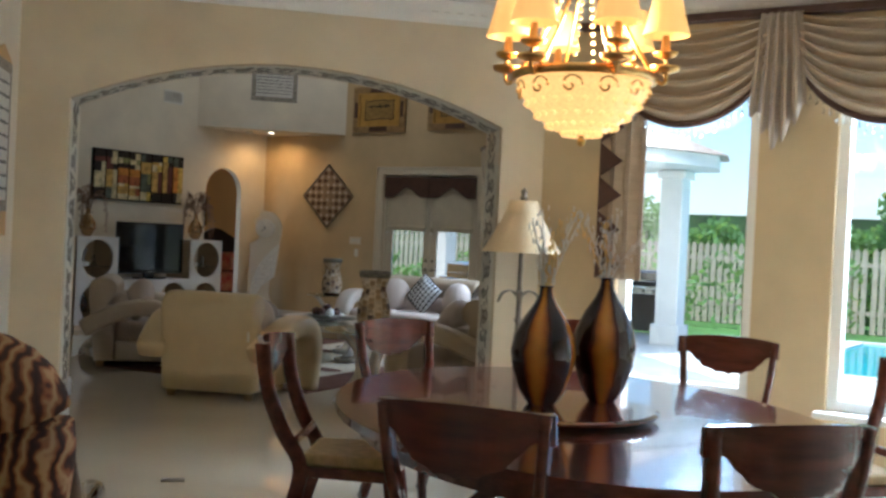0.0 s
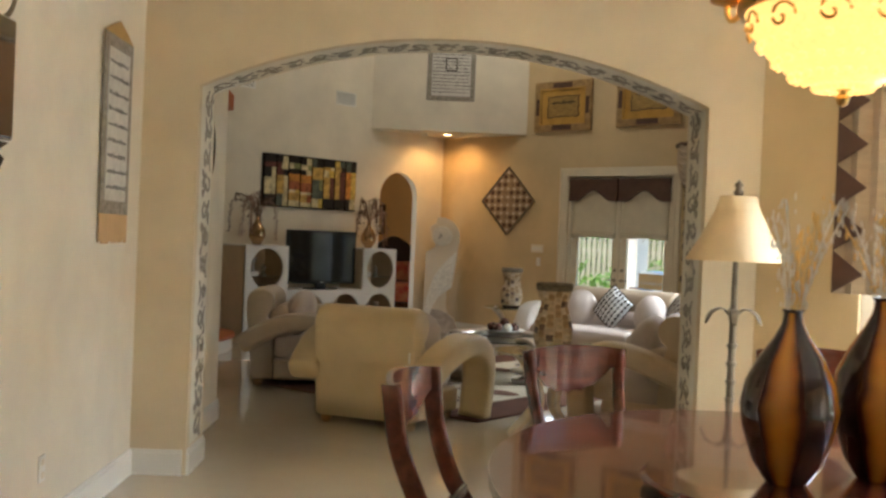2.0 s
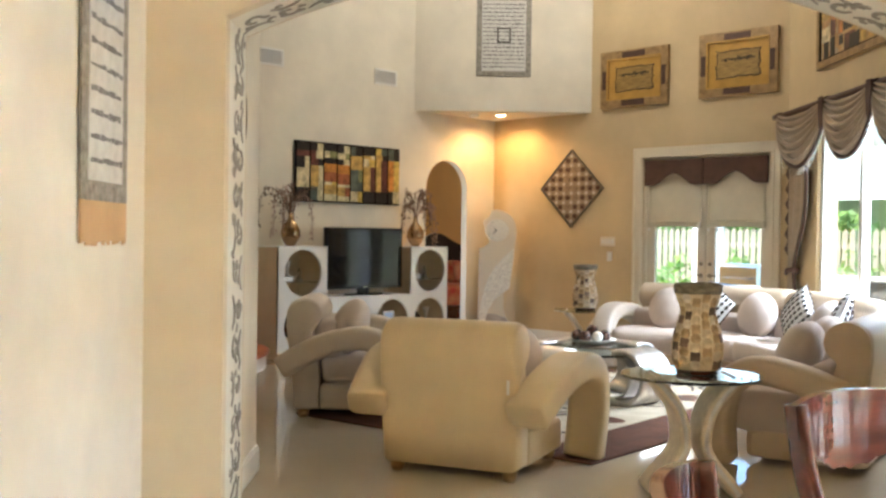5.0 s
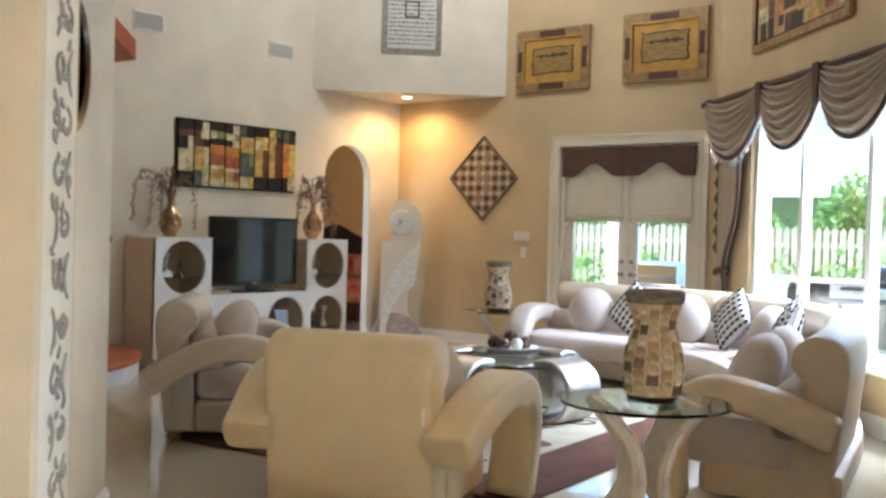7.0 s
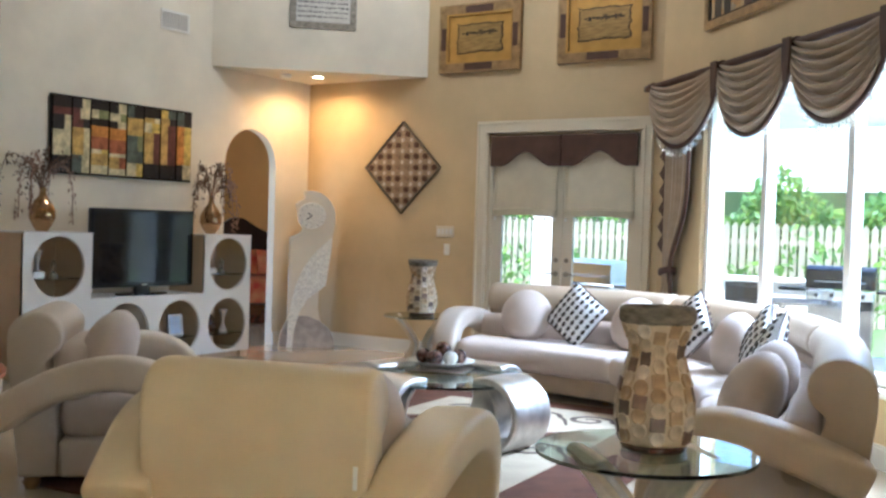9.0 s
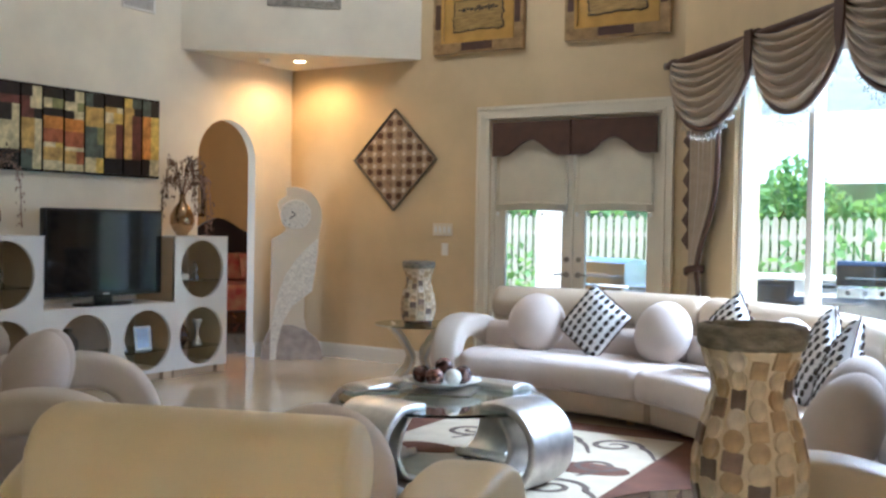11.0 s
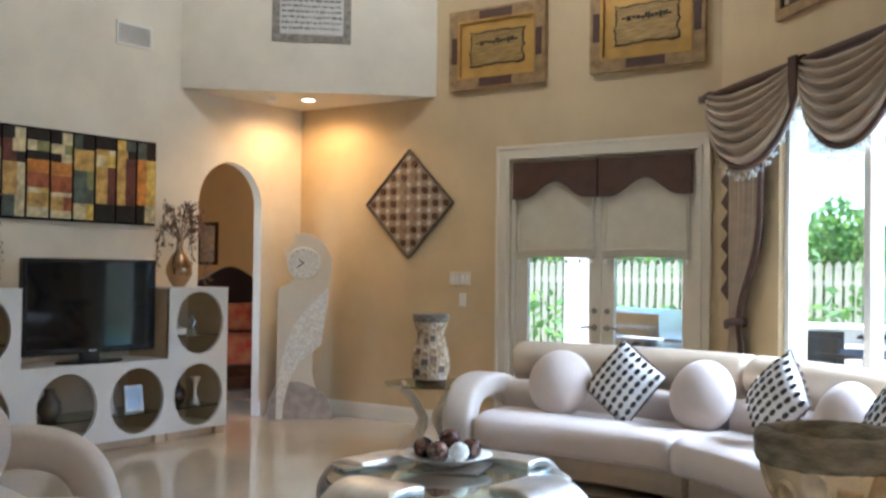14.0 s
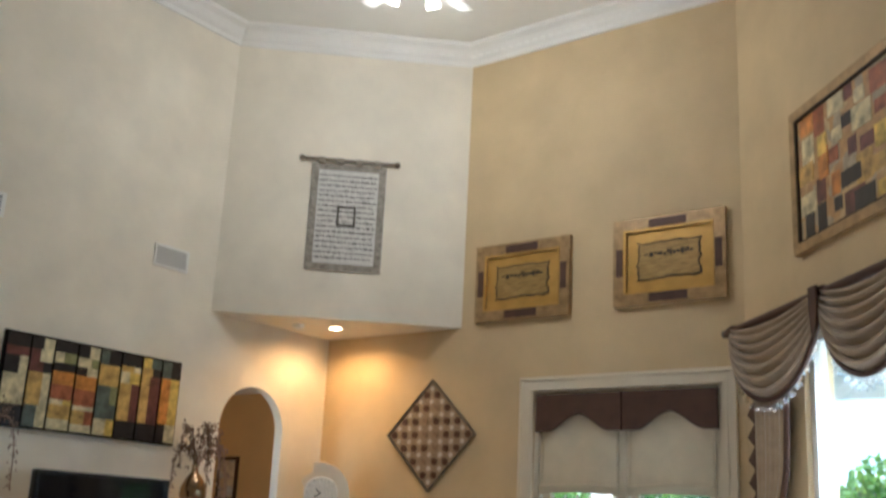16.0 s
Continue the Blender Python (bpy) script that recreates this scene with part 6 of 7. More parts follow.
bm = bmesh.new()
box(bm, -5.2, -3.5, 0, -5.0, 2.7, 3.0)
structure("wall_bedroom_far", bm, ORANGE_WALL, "apricot painted bedroom wall", "wall")
bm = bmesh.new()
box(bm, -5.0, 2.5, 0, 0.0, 2.7, 3.0)
box(bm, -0.22, 0.22, 0, 0.0, 2.5, 3.0)
structure("wall_bedroom_north", bm, ORANGE_WALL, "apricot painted bedroom side wall", "wall")
bm = bmesh.new()
# unseen south wall; its opening is added so the lamp outside reaches the bedroom
wall_panel(bm, -5.2, -0.10, 0, 3.0, -3.7, -3.5, [(-2.6, -0.8, 0.6, 2.5)])
structure("wall_bedroom_south", bm, ORANGE_WALL, "apricot painted bedroom wall with a window", "wall")
bm = bmesh.new()
box(bm, -5.2, -3.7, 3.0, -0.10, 2.7, 3.1)
structure("ceiling_bedroom", bm, CEIL, "white bedroom ceiling", "ceiling")
bed = thing("bed", pose(-2.25, 1.35, 0, 0, 0, 62), "dark carved bed with crimson and gold bedding", "bed")
bm = bmesh.new()
flat_panel(bm, [(-0.95, 0)] + [(-0.95 + 1.9 * k / 24, 1.0 + 0.42 * math.sin(math.pi * k / 24) + 0.05 * math.sin(5 * math.pi * k / 24)) for k in range(25)] + [(0.95, 0)], -0.05, 0.05)
part("headboard", bm, mat("black_walnut", (0.02, 0.01, 0.008), 0.3, var=0.3), bed, "dark arched headboard", m=pose(0, 0.6, 0))
part("mattress", soft_box(1.7, 1.2, 0.5, 0.08, m=pose(0, 0, 0.12)), RED_CLOTH, bed, "crimson bedspread", smooth=True)
part("bed_frame", soft_box(1.8, 1.25, 0.3, 0.02, m=pose(0, -0.02, 0.0), segs=1), BROWN_GLAZE, bed)
for k in range(3):
    part("bed_pillow", pillow_mesh(0.55, 0.4, 0.18), RED_CLOTH, bed, "crimson patterned pillow", smooth=True, m=pose(-0.5 + 0.5 * k, 0.38, 0.82, -20))
bp = thing("small_picture", pose(-4.15, 2.497, 1.8), "small dark framed picture on the bedroom wall", "picture")
bm = bmesh.new()
frame_bars(bm, 0.42, 0.62, 0.05, -0.03, -0.001)
part("frame", bm, BROWN_GLAZE, bp)
bm = bmesh.new()
box(bm, -0.17, -0.015, -0.27, 0.17, -0.003, 0.27)
part("print", bm, PATCHWORK, bp)

# round mirror on the wall beside the arch
STUB = TURNED @ pose(-1.9, 0, 0, 0, 0, 90)  # local x runs towards the arch, local y into the wall
rm = thing("wall_mirror", STUB @ pose(-9.62, -0.003, 2.03), "round mirror in a dark wooden frame", "mirror")
bm = bmesh.new()
lathe(bm, [(0.225, 0), (0.275, 0), (0.285, 0.02), (0.272, 0.042), (0.245, 0.046), (0.225, 0.03)], 48, pose(0, 0, 0, 90))
part("frame", bm, BROWN_GLAZE, rm, "turned dark wooden frame", smooth=True)
bm = bmesh.new()
lathe(bm, [(0, 0.004), (0.228, 0.004), (0.228, 0.012), (0, 0.012)], 40, pose(0, 0, 0, 90))
part("glass", bm, mat("mirror_silver", (0.86, 0.88, 0.88), 0.03, 1.0, var=0.01), rm, "silvered mirror glass")

# ---- dining room ----
table = thing("dining_table", pose(*uv(0.88, 13.72), 0, 0, 0, 45), "oval polished mahogany dining table", "dining table")


def ellipse(a, b, n=64):
    return [(a * math.cos(2 * math.pi * k / n), b * math.sin(2 * math.pi * k / n)) for k in range(n)]


bm = bmesh.new()
prism(bm, ellipse(1.05, 1.44), 0.725, 0.76)
part("tabletop", bm, MAHOGANY, table, "glossy mahogany top", bevel=0.008)
bm = bmesh.new()
_o, _i = ellipse(0.95, 1.34), ellipse(0.91, 1.30)
_n = len(_o)
_v = [[bm.verts.new((x, y, z)) for x, y in ring] for ring, z in ((_o, 0.725), (_o, 0.64), (_i, 0.64), (_i, 0.725))]
for a, b in ((0, 1), (1, 2), (2, 3), (3, 0)):
    for k in range(_n):
        bm.faces.new((_v[a][k], _v[a][(k + 1) % _n], _v[b][(k + 1) % _n], _v[b][k]))
part("apron", bm, MAHOGANY, table)
for y in (-0.6, 0.6):
    bm = bmesh.new()
    lathe(bm, [(0, 0.2), (0.13, 0.2), (0.15, 0.26), (0.08, 0.32), (0.07, 0.45), (0.11, 0.55), (0.2, 0.64), (0, 0.64)], 28, pose(0, y, 0))
    ped = part("pedestal", bm, MAHOGANY, table, smooth=True)
    for k in range(4):
        bm = bmesh.new()
        c, s = math.cos(math.pi / 4 + k * math.pi / 2), math.sin(math.pi / 4 + k * math.pi / 2)
        sweep(bm, curve_points([(0.08 * c, y + 0.08 * s, 0.3), (0.25 * c, y + 0.25 * s, 0.2), (0.42 * c, y + 0.42 * s, 0.06), (0.5 * c, y + 0.5 * s, 0.045)], 5), superellipse(0.035, 0.04, 12))
        part("foot", bm, MAHOGANY, ped, smooth=True)

susan = thing("lazy_susan", pose(*uv(0.72, 13.82), 0.76), "round mahogany turntable on the dining table", "turntable")
bm = bmesh.new()
lathe(bm, [(0, 0), (0.2, 0), (0.2, 0.012), (0, 0.012)], 40)
part("base", bm, MAHOGANY, susan)
bm = bmesh.new()
lathe(bm, [(0, 0.013), (0.42, 0.014), (0.455, 0.025), (0.455, 0.034), (0.44, 0.042), (0, 0.042)], 56)
part("disc", bm, MAHOGANY, susan, smooth=False)


def striped_vase(m, h, label, seed):
    v = thing("striped_vase", m, label, "vase", "amber striped vases")
    k = h / 0.5
    prof = [(0.0, 0), (0.055, 0), (0.062, 0.008), (0.098, 0.06), (0.128, 0.15), (0.138, 0.22), (0.126, 0.29), (0.092, 0.36), (0.05, 0.42), (0.03, 0.46), (0.026, 0.49), (0.034, 0.5), (0.026, 0.498), (0.018, 0.46), (0, 0.45)]
    bm = bmesh.new()
    lathe(bm, [(a, b * k) for a, b in prof[:11]], 48)
    part("body", bm, VASE_GLAZE, v, smooth=True)
    bm = bmesh.new()
    lathe(bm, [(a, b * k) for a, b in prof[10:]], 32)
    part("lip", bm, BROWN_GLAZE, v, "dark glazed lip", smooth=True)
    rng = random.Random(seed)
    for q in range(7):
        a = rng.uniform(0, 6.28)
        reach = rng.uniform(0.05, 0.17)
        rise = rng.uniform(0.18, 0.34)
        pts = [(0, 0, h - 0.1), (math.cos(a) * 0.02, math.sin(a) * 0.02, h), (math.cos(a) * reach * 0.5, math.sin(a) * reach * 0.5, h + rise * 0.5), (math.cos(a) * reach, math.sin(a) * reach, h + rise)]
        path = curve_points(pts, 4)
        bm = bmesh.new()
        sweep(bm, path, circle(0.0028, 5))
        for p in path[5:]:
            for _ in range(3):
                d = p + Vector((rng.uniform(-0.025, 0.025), rng.uniform(-0.025, 0.025), rng.uniform(-0.02, 0.02)))
                bmesh.ops.create_icosphere(bm, subdivisions=1, radius=rng.uniform(0.003, 0.007), matrix=Matrix.Translation(d) @ Matrix.Diagonal((0.7, 0.5, 2.6, 1)))
        part("twig", bm, (SILVER, SILVER, GILT)[q % 3], v, "shiny beaded twig")
    return v


striped_vase(pose(10.26, -9.31, 0.802), 0.50, "amber and brown striped vase with silvery twigs", 1)
striped_vase(pose(10.41, -9.03, 0.802, 0, 0, 10), 0.54, "taller amber and brown striped vase with twigs", 2)


def dining_chair(m, label):
    """Mahogany chair facing +y, origin under its seat."""
    c = thing("dining_chair", m, label, "chair", "dining chairs")
    bm = bmesh.new()
    prism(bm, [(-0.22, -0.21), (0.22, -0.21), (0.26, 0.24), (-0.26, 0.24)], 0.40, 0.45)
    part("seat_frame", bm, MAHOGANY, c, bevel=0.008)
    bm = bmesh.new()
    prism(bm, [(-0.2, -0.19), (0.2, -0.19), (0.24, 0.22), (-0.24, 0.22)], 0.45, 0.5)
    part("seat", bm, SEAT_PAD, c, "pale gold upholstered seat", bevel=0.018, segments=3)
    for s in (-1, 1):
        path = curve_points([(s * 0.21, -0.33, 0.0), (s * 0.205, -0.24, 0.22), (s * 0.21, -0.19, 0.44), (s * 0.218, -0.275, 0.60), (s * 0.238, -0.345, 0.79), (s * 0.255, -0.372, 0.985)], 5)
        bm = bmesh.new()
        sweep(bm, path, superellipse(0.018, 0.034, 12, 4), ups=[(0, 1, 0.2)] * len(path))
        part("back_post", bm, MAHOGANY, c, smooth=True)
        path = curve_points([(s * 0.235, 0.2, 0.42), (s * 0.24, 0.225, 0.25), (s * 0.235, 0.25, 0.0)], 5)
        bm = bmesh.new()
        sweep(bm, path, superellipse(0.02, 0.022, 12, 3), ups=[(0, 1, 0)] * len(path))
        part("leg", bm, MAHOGANY, c, smooth=True)
    # curved top rail with a scalloped lower edge
    bm = bmesh.new()
    n = 24
    front, back = [], []
    for k in range(n + 1):
        t = k / n * 2 - 1
        x = t * 0.278
        y = -0.362 - 0.07 * (1 - t * t)
        top = 0.985 + 0.018 * (1 - t * t)
        low = 0.90 - 0.11 * max(0, 1 - (t / 0.72) ** 2) ** 0.6 - 0.006 * math.cos(t * 26)
        front.append((bm.verts.new((x, y + 0.012, top)), bm.verts.new((x, y + 0.022, low))))
        back.append((bm.verts.new((x, y - 0.012, top)), bm.verts.new((x, y - 0.002, low))))
    for k in range(n):
        bm.faces.new((front[k][0], front[k + 1][0], front[k + 1][1], front[k][1]))
        bm.faces.new((back[k][0], back[k][1], back[k + 1][1], back[k + 1][0]))
        bm.faces.new((front[k][0], back[k][0], back[k + 1][0], front[k + 1][0]))
        bm.faces.new((front[k][1], front[k + 1][1], back[k + 1][1], back[k][1]))
    for k in (0, n):
        bm.faces.new((front[k][0], front[k][1], back[k][1], back[k][0]))
    part("top_rail", bm, MAHOGANY, c, "curved top rail with a scalloped edge", smooth=False)
    bm = bmesh.new()
    box(bm, -0.2, -0.225, 0.54, 0.2, -0.205, 0.58)
    part("back_rail", bm, MAHOGANY, c, bevel=0.006)
    return c


def seat_at(u, v, face):
    """A chair at u, v; face is the way it looks, in degrees from the u axis of the dining room."""
    x, y = uv(u, v)
    return pose(x, y, 0, 0, 0, 45 + face - 90)


first = dining_chair(seat_at(-0.05, 13.28, -16), "polished mahogany dining chair beside the oval table")
for _u, _v, _f in ((0.50, 12.43, -62), (1.50, 12.15, -97), (1.92, 12.93, -127), (2.24, 13.62, 178)):
    copy_thing(first, seat_at(_u, _v, _f))
copy_thing(first, pose(11.23, -9.90, 0, 0, 0, 48))
copy_thing(first, pose(10.59, -10.24, 0, 0, 0, 13))

# animal print armchair with carved wood
leo = thing("print_armchair", pose(*uv(-1.41, 15.22), 0, 0, 0, -135) @ Matrix.Diagonal((1.07, 1.07, 1.07, 1)), "animal print armchair with carved dark wood arms", "armchair")
part("seat_base", soft_box(0.66, 0.62, 0.3, 0.06, m=pose(0, 0, 0.18)), LEOPARD, leo, smooth=True)
bm = bmesh.new()
soft_box(0.60, 0.2, 0.64, 0.095, bm, pose(0, 0.3, 0.36, -8, 0, 0), 6)
part("backrest", bm, LEOPARD, leo, smooth=True)
bm = bmesh.new()
_path = curve_points([(-0.3, 0.34, 0.78), (-0.31, 0.36, 0.95), (-0.24, 0.37, 1.05), (0, 0.37, 1.07), (0.24, 0.37, 1.05), (0.31, 0.36, 0.95), (0.3, 0.34, 0.78)], 5)
sweep(bm, _path, superellipse(0.1, 0.1, 18, 2.0))
part("top_roll", bm, LEOPARD, leo, smooth=True)
for s in (-1, 1):
    bm = bmesh.new()
    path = curve_points([(s * 0.36, 0.3, 0.92), (s * 0.37, 0.2, 0.8), (s * 0.37, 0.0, 0.68), (s * 0.38, -0.25, 0.66), (s * 0.38, -0.36, 0.6), (s * 0.38, -0.33, 0.53), (s * 0.38, -0.27, 0.56)], 5)
    sweep(bm, path, superellipse(0.035, 0.04, 14, 2.5))
    ar = part("arm", bm, BROWN_GLAZE, leo, "carved dark wood arm", smooth=True)
    bm = bmesh.new()
    sweep(bm, curve_points([(s * 0.37, -0.24, 0.6), (s * 0.35, -0.22, 0.4), (s * 0.33, -0.26, 0.2), (s * 0.35, -0.3, 0.0)], 5), superellipse(0.03, 0.035, 12))
    part("front_leg", bm, BROWN_GLAZE, leo, smooth=True)
    bm = bmesh.new()
    sweep(bm, [(s * 0.28, 0.28, 0.2), (s * 0.29, 0.36, 0.0)], superellipse(0.03, 0.03, 10))
    part("rear_leg", bm, BROWN_GLAZE, leo)

# chandelier
ch = thing("chandelier", pose(10.3, -9.13, 0), "gilt crystal basket chandelier with amber shades", "chandelier")
bm = bmesh.new()
lathe(bm, [(0, 1.95), (0.06, 1.955), (0.14, 1.985), (0.22, 2.05), (0.275, 2.13), (0.295, 2.19), (0.285, 2.19), (0.21, 2.06), (0.13, 2.0), (0, 1.97)], 40)
part("bowl", bm, CRYSTAL, ch, "lit crystal bead bowl", smooth=True)
bm = bmesh.new()
for k in range(24):
    a = 2 * math.pi * k / 24
    for r, z in ((0.08, 1.957), (0.15, 1.987), (0.2, 2.03), (0.245, 2.08), (0.28, 2.14)):
        ball(bm, 0.013, pose(r * math.cos(a + z * 3), r * math.sin(a + z * 3), z), 8, 6)
part("beading", bm, CRYSTAL, ch, "strings of lit crystal beads", smooth=True)
bm = bmesh.new()
lathe(bm, [(0.29, 2.18), (0.31, 2.18), (0.315, 2.2), (0.31, 2.215), (0.29, 2.215), (0.285, 2.2)], 48)
part("rim", bm, GILT, ch, "gilt rim", smooth=True)
bm = bmesh.new()
for k in range(12):
    a = 2 * math.pi * (k + 0.5) / 12
    line = [(0.05 * (1 - t / 14) * math.cos(0.55 * t), 0.05 * (1 - t / 14) * math.sin(0.55 * t)) for t in range(14)]
    pts = [Vector(((0.285 - 0.15 * max(0, -q)) * math.cos(a + p / 0.28), (0.285 - 0.15 * max(0, -q)) * math.sin(a + p / 0.28), 2.13 + q)) for p, q in line]
    sweep(bm, pts, circle(0.005, 5))
part("scrollwork", bm, GILT, ch, "gilt scrolls round the bowl")
for k in range(6):
    a = 2 * math.pi * k / 6 + 0.3
    c, s = math.cos(a), math.sin(a)
    bm = bmesh.new()
    sweep(bm, curve_points([(0.3 * c, 0.3 * s, 2.2), (0.18 * c, 0.18 * s, 2.4), (0.08 * c, 0.08 * s, 2.62), (0.03 * c, 0.03 * s, 2.72)], 5), circle(0.009, 7))
    part("basket_bar", bm, GILT, ch, smooth=True)
    bm = bmesh.new()
    for t in range(12):
        f = t / 11
        ball(bm, 0.011, pose((0.26 - 0.19 * f) * math.cos(a + 0.5), (0.26 - 0.19 * f) * math.sin(a + 0.5), 2.2 + 0.42 * f ** 0.8), 8, 6)
    part("bead_string", bm, CRYSTAL, ch, "string of crystal beads", smooth=True)
    bm = bmesh.new()
    sweep(bm, curve_points([(0.3 * c, 0.3 * s, 2.2), (0.335 * c, 0.335 * s, 2.175), (0.35 * c, 0.35 * s, 2.22), (0.34 * c, 0.34 * s, 2.3)], 5), circle(0.009, 7))
    lathe(bm, [(0.012, 0), (0.05, 0.015), (0.055, 0.03), (0.02, 0.035), (0.014, 0.1), (0, 0.1)], 14, pose(0.34 * c, 0.34 * s, 2.28))
    lathe(bm, [(0.02, 0), (0.06, 0.012), (0.066, 0.03), (0.03, 0.035)], 16, pose(0.34 * c, 0.34 * s, 2.22))
    arm = part("candle_arm", bm, GILT, ch, "gilt candle arm", smooth=True)
    bm = bmesh.new()
    lathe(bm, [(0.10, 2.38), (0.082, 2.45), (0.058, 2.55), (0.056, 2.55), (0.08, 2.45), (0.098, 2.38)], 28, pose(0.34 * c, 0.34 * s, 0))
    part("candle_shade", bm, BULB_SHADE, arm, "lit amber fabric shade", smooth=True)
bm = bmesh.new()
lathe(bm, [(0, 2.68), (0.05, 2.7), (0.06, 2.74), (0.02, 2.78), (0.01, 3.15), (0.07, 3.17), (0.08, 3.199), (0, 3.199)], 20)
part("stem", bm, GILT, ch, "gilt stem", smooth=True)
bm = bmesh.new()
lathe(bm, [(0, 1.90), (0.015, 1.91), (0.02, 1.93), (0.01, 1.945), (0.03, 1.955), (0, 1.96)], 14)
part("drop_finial", bm, GILT, ch, smooth=True)

# floor lamp
fl = thing("floor_lamp", pose(8.79, -6.86, 0), "palm leaf floor lamp with a flared parchment shade", "floor lamp")
bm = bmesh.new()
lathe(bm, [(0, 0), (0.15, 0), (0.155, 0.02), (0.1, 0.04), (0.03, 0.06), (0.02, 0.1), (0.022, 0.6), (0.018, 1.05), (0.014, 1.45), (0.01, 1.76), (0, 1.76)], 20)
for k in range(9):
    lathe(bm, [(0.022, 0), (0.03, 0.02), (0.022, 0.03)], 14, pose(0, 0, 0.12 + 0.1 * k))
part("stem", bm, PEWTER, fl, "ringed pewter stem", smooth=True)
for z, r in ((1.12, 0.17), (0.42, 0.19)):
    for k in range(6):
        a = 60 * k
        pts = curve_points([(0.01, 0, z - 0.03), (r * 0.4, 0, z + 0.02), (r * 0.8, 0, z), (r, 0, z - 0.06)], 4)
        bm = bmesh.new()
        n = len(pts)
        sweep(bm, pts, superellipse(0.022, 0.003, 10, 2), scales=[0.3 + 0.8 * math.sin(math.pi * (0.1 + 0.85 * i / n)) for i in range(n)])
        part("palm_leaf", bm, PEWTER, fl, smooth=True, m=pose(0, 0, 0, 0, 0, a))
bm = bmesh.new()
n = 40
_r = []
for rr, z in ((0.275, 1.405), (0.272, 1.415), (0.19, 1.55), (0.125, 1.68), (0.098, 1.765), (0.095, 1.765), (0.122, 1.68), (0.187, 1.55), (0.268, 1.415), (0.272, 1.405)):
    _r.append([bm.verts.new((rr * (1 + 0.02 * (k % 5 == 0)) * math.cos(2 * math.pi * k / n), rr * (1 + 0.02 * (k % 5 == 0)) * math.sin(2 * math.pi * k / n), z)) for k in range(n)])
for a, b in zip(_r, _r[1:]):
    for k in range(n):
        bm.faces.new((a[k], a[(k + 1) % n], b[(k + 1) % n], b[k]))
part("shade", bm, LAMP_SHADE, fl, "flared parchment shade", smooth=True)
bm = bmesh.new()
lathe(bm, [(0, 1.76), (0.02, 1.765), (0.03, 1.79), (0.015, 1.805), (0.026, 1.83), (0, 1.86)], 14)
part("finial", bm, PEWTER, fl, smooth=True)

# left wall of the dining room
DW = TURNED @ pose(-2.05, 0, 0, 0, 0, 90)  # local x runs towards the arch, local y into the wall
cloth_hanging("narrow_hanging", DW @ pose(-11.17, -0.004, 2.46), 0.52, 0.94, "narrow grey script hanging with an apricot fringe", 9, rod=False, fringe=0.16, seed=7)
bm = bmesh.new()
flat_panel(bm, [(-0.26, 0), (-0.16, 0.04), (0, 0.09), (0.16, 0.04), (0.26, 0)], -0.014, -0.004)
_t = new("crest", mesh("crest", bm, GOLD_MAT))
_t.parent = bpy.data.objects["narrow_hanging"]
wc = thing("wall_clock", DW @ pose(-12.90, -0.004, 2.38), "dark wooden pendulum wall clock with a round dial", "clock")
bm = bmesh.new()
lathe(bm, [(0, 0), (0.2, 0), (0.21, 0.03), (0.18, 0.06), (0.16, 0.05), (0, 0.05)], 36, pose(0, 0, 0, 90))
part("bezel", bm, BROWN_GLAZE, wc, smooth=True)
bm = bmesh.new()
lathe(bm, [(0, 0.052), (0.158, 0.052), (0.158, 0.05)], 36, pose(0, 0, 0, 90))
part("dial", bm, IVORY, wc, "cream dial")
part("case", soft_box(0.2, 0.09, 0.46, 0.015, m=pose(0, -0.045, -0.62)), BROWN_GLAZE, wc, "dark case below the dial")
bm = bmesh.new()
lathe(bm, [(0, 0), (0.03, 0.01), (0.045, 0.05), (0.02, 0.08), (0.06, 0.11), (0, 0.12)], 16, pose(0, -0.05, -0.74))
part("drop", bm, BROWN_GLAZE, wc, "turned drop", smooth=True)
outlet = thing("wall_outlet", DW @ pose(-12.1, -0.002, 0.36), "cream double socket plate on the wall", "outlet")
part("plate", soft_box(0.075, 0.008, 0.12, 0.003, m=pose(0, -0.004, -0.06), segs=1), WHITE, outlet)
for z in (-0.03, 0.03):
    part("socket", soft_box(0.035, 0.005, 0.03, 0.002, m=pose(0, -0.0105, z - 0.015), segs=1), IVORY, outlet)
fv = thing("floor_vent", pose(7.72, -8.98, 0.001, 0, 0, 45), "small dark brass floor socket cover", "floor plate")
part("plate", soft_box(0.13, 0.08, 0.004, 0.001, segs=1), PEWTER, fv)

# ---- outside ----
pool = thing("swimming_pool", pose(0, 0, 0), "turquoise swimming pool behind the house", "pool", kind="structure")
bm = bmesh.new()
box(bm, 8.6, 0.6, -0.10, 22, 6.0, -0.026)
part("water", bm, WATER, pool)
bm = bmesh.new()
for a, b, c, d in ((8.3, 0.3, 22.3, 0.6), (8.3, 6.0, 22.3, 6.3), (8.3, 0.6, 8.6, 6.0)):
    box(bm, a, b, -0.1, c, d, 0.0)
part("coping", bm, PAVE, pool, "pale stone coping")


def column(x, y, w=0.36, h=2.75):
    c = thing("patio_column", pose(x, y, -0.03), "square white stucco patio column", "column", "patio columns")
    part("shaft", soft_box(w, w, h, 0.01, segs=1), STUCCO, c)
    part("base", soft_box(w + 0.1, w + 0.1, 0.32, 0.012, segs=1), STUCCO, c)
    part("capital", soft_box(w + 0.1, w + 0.1, 0.12, 0.01, m=pose(0, 0, h - 0.14), segs=1), STUCCO, c)
    return c


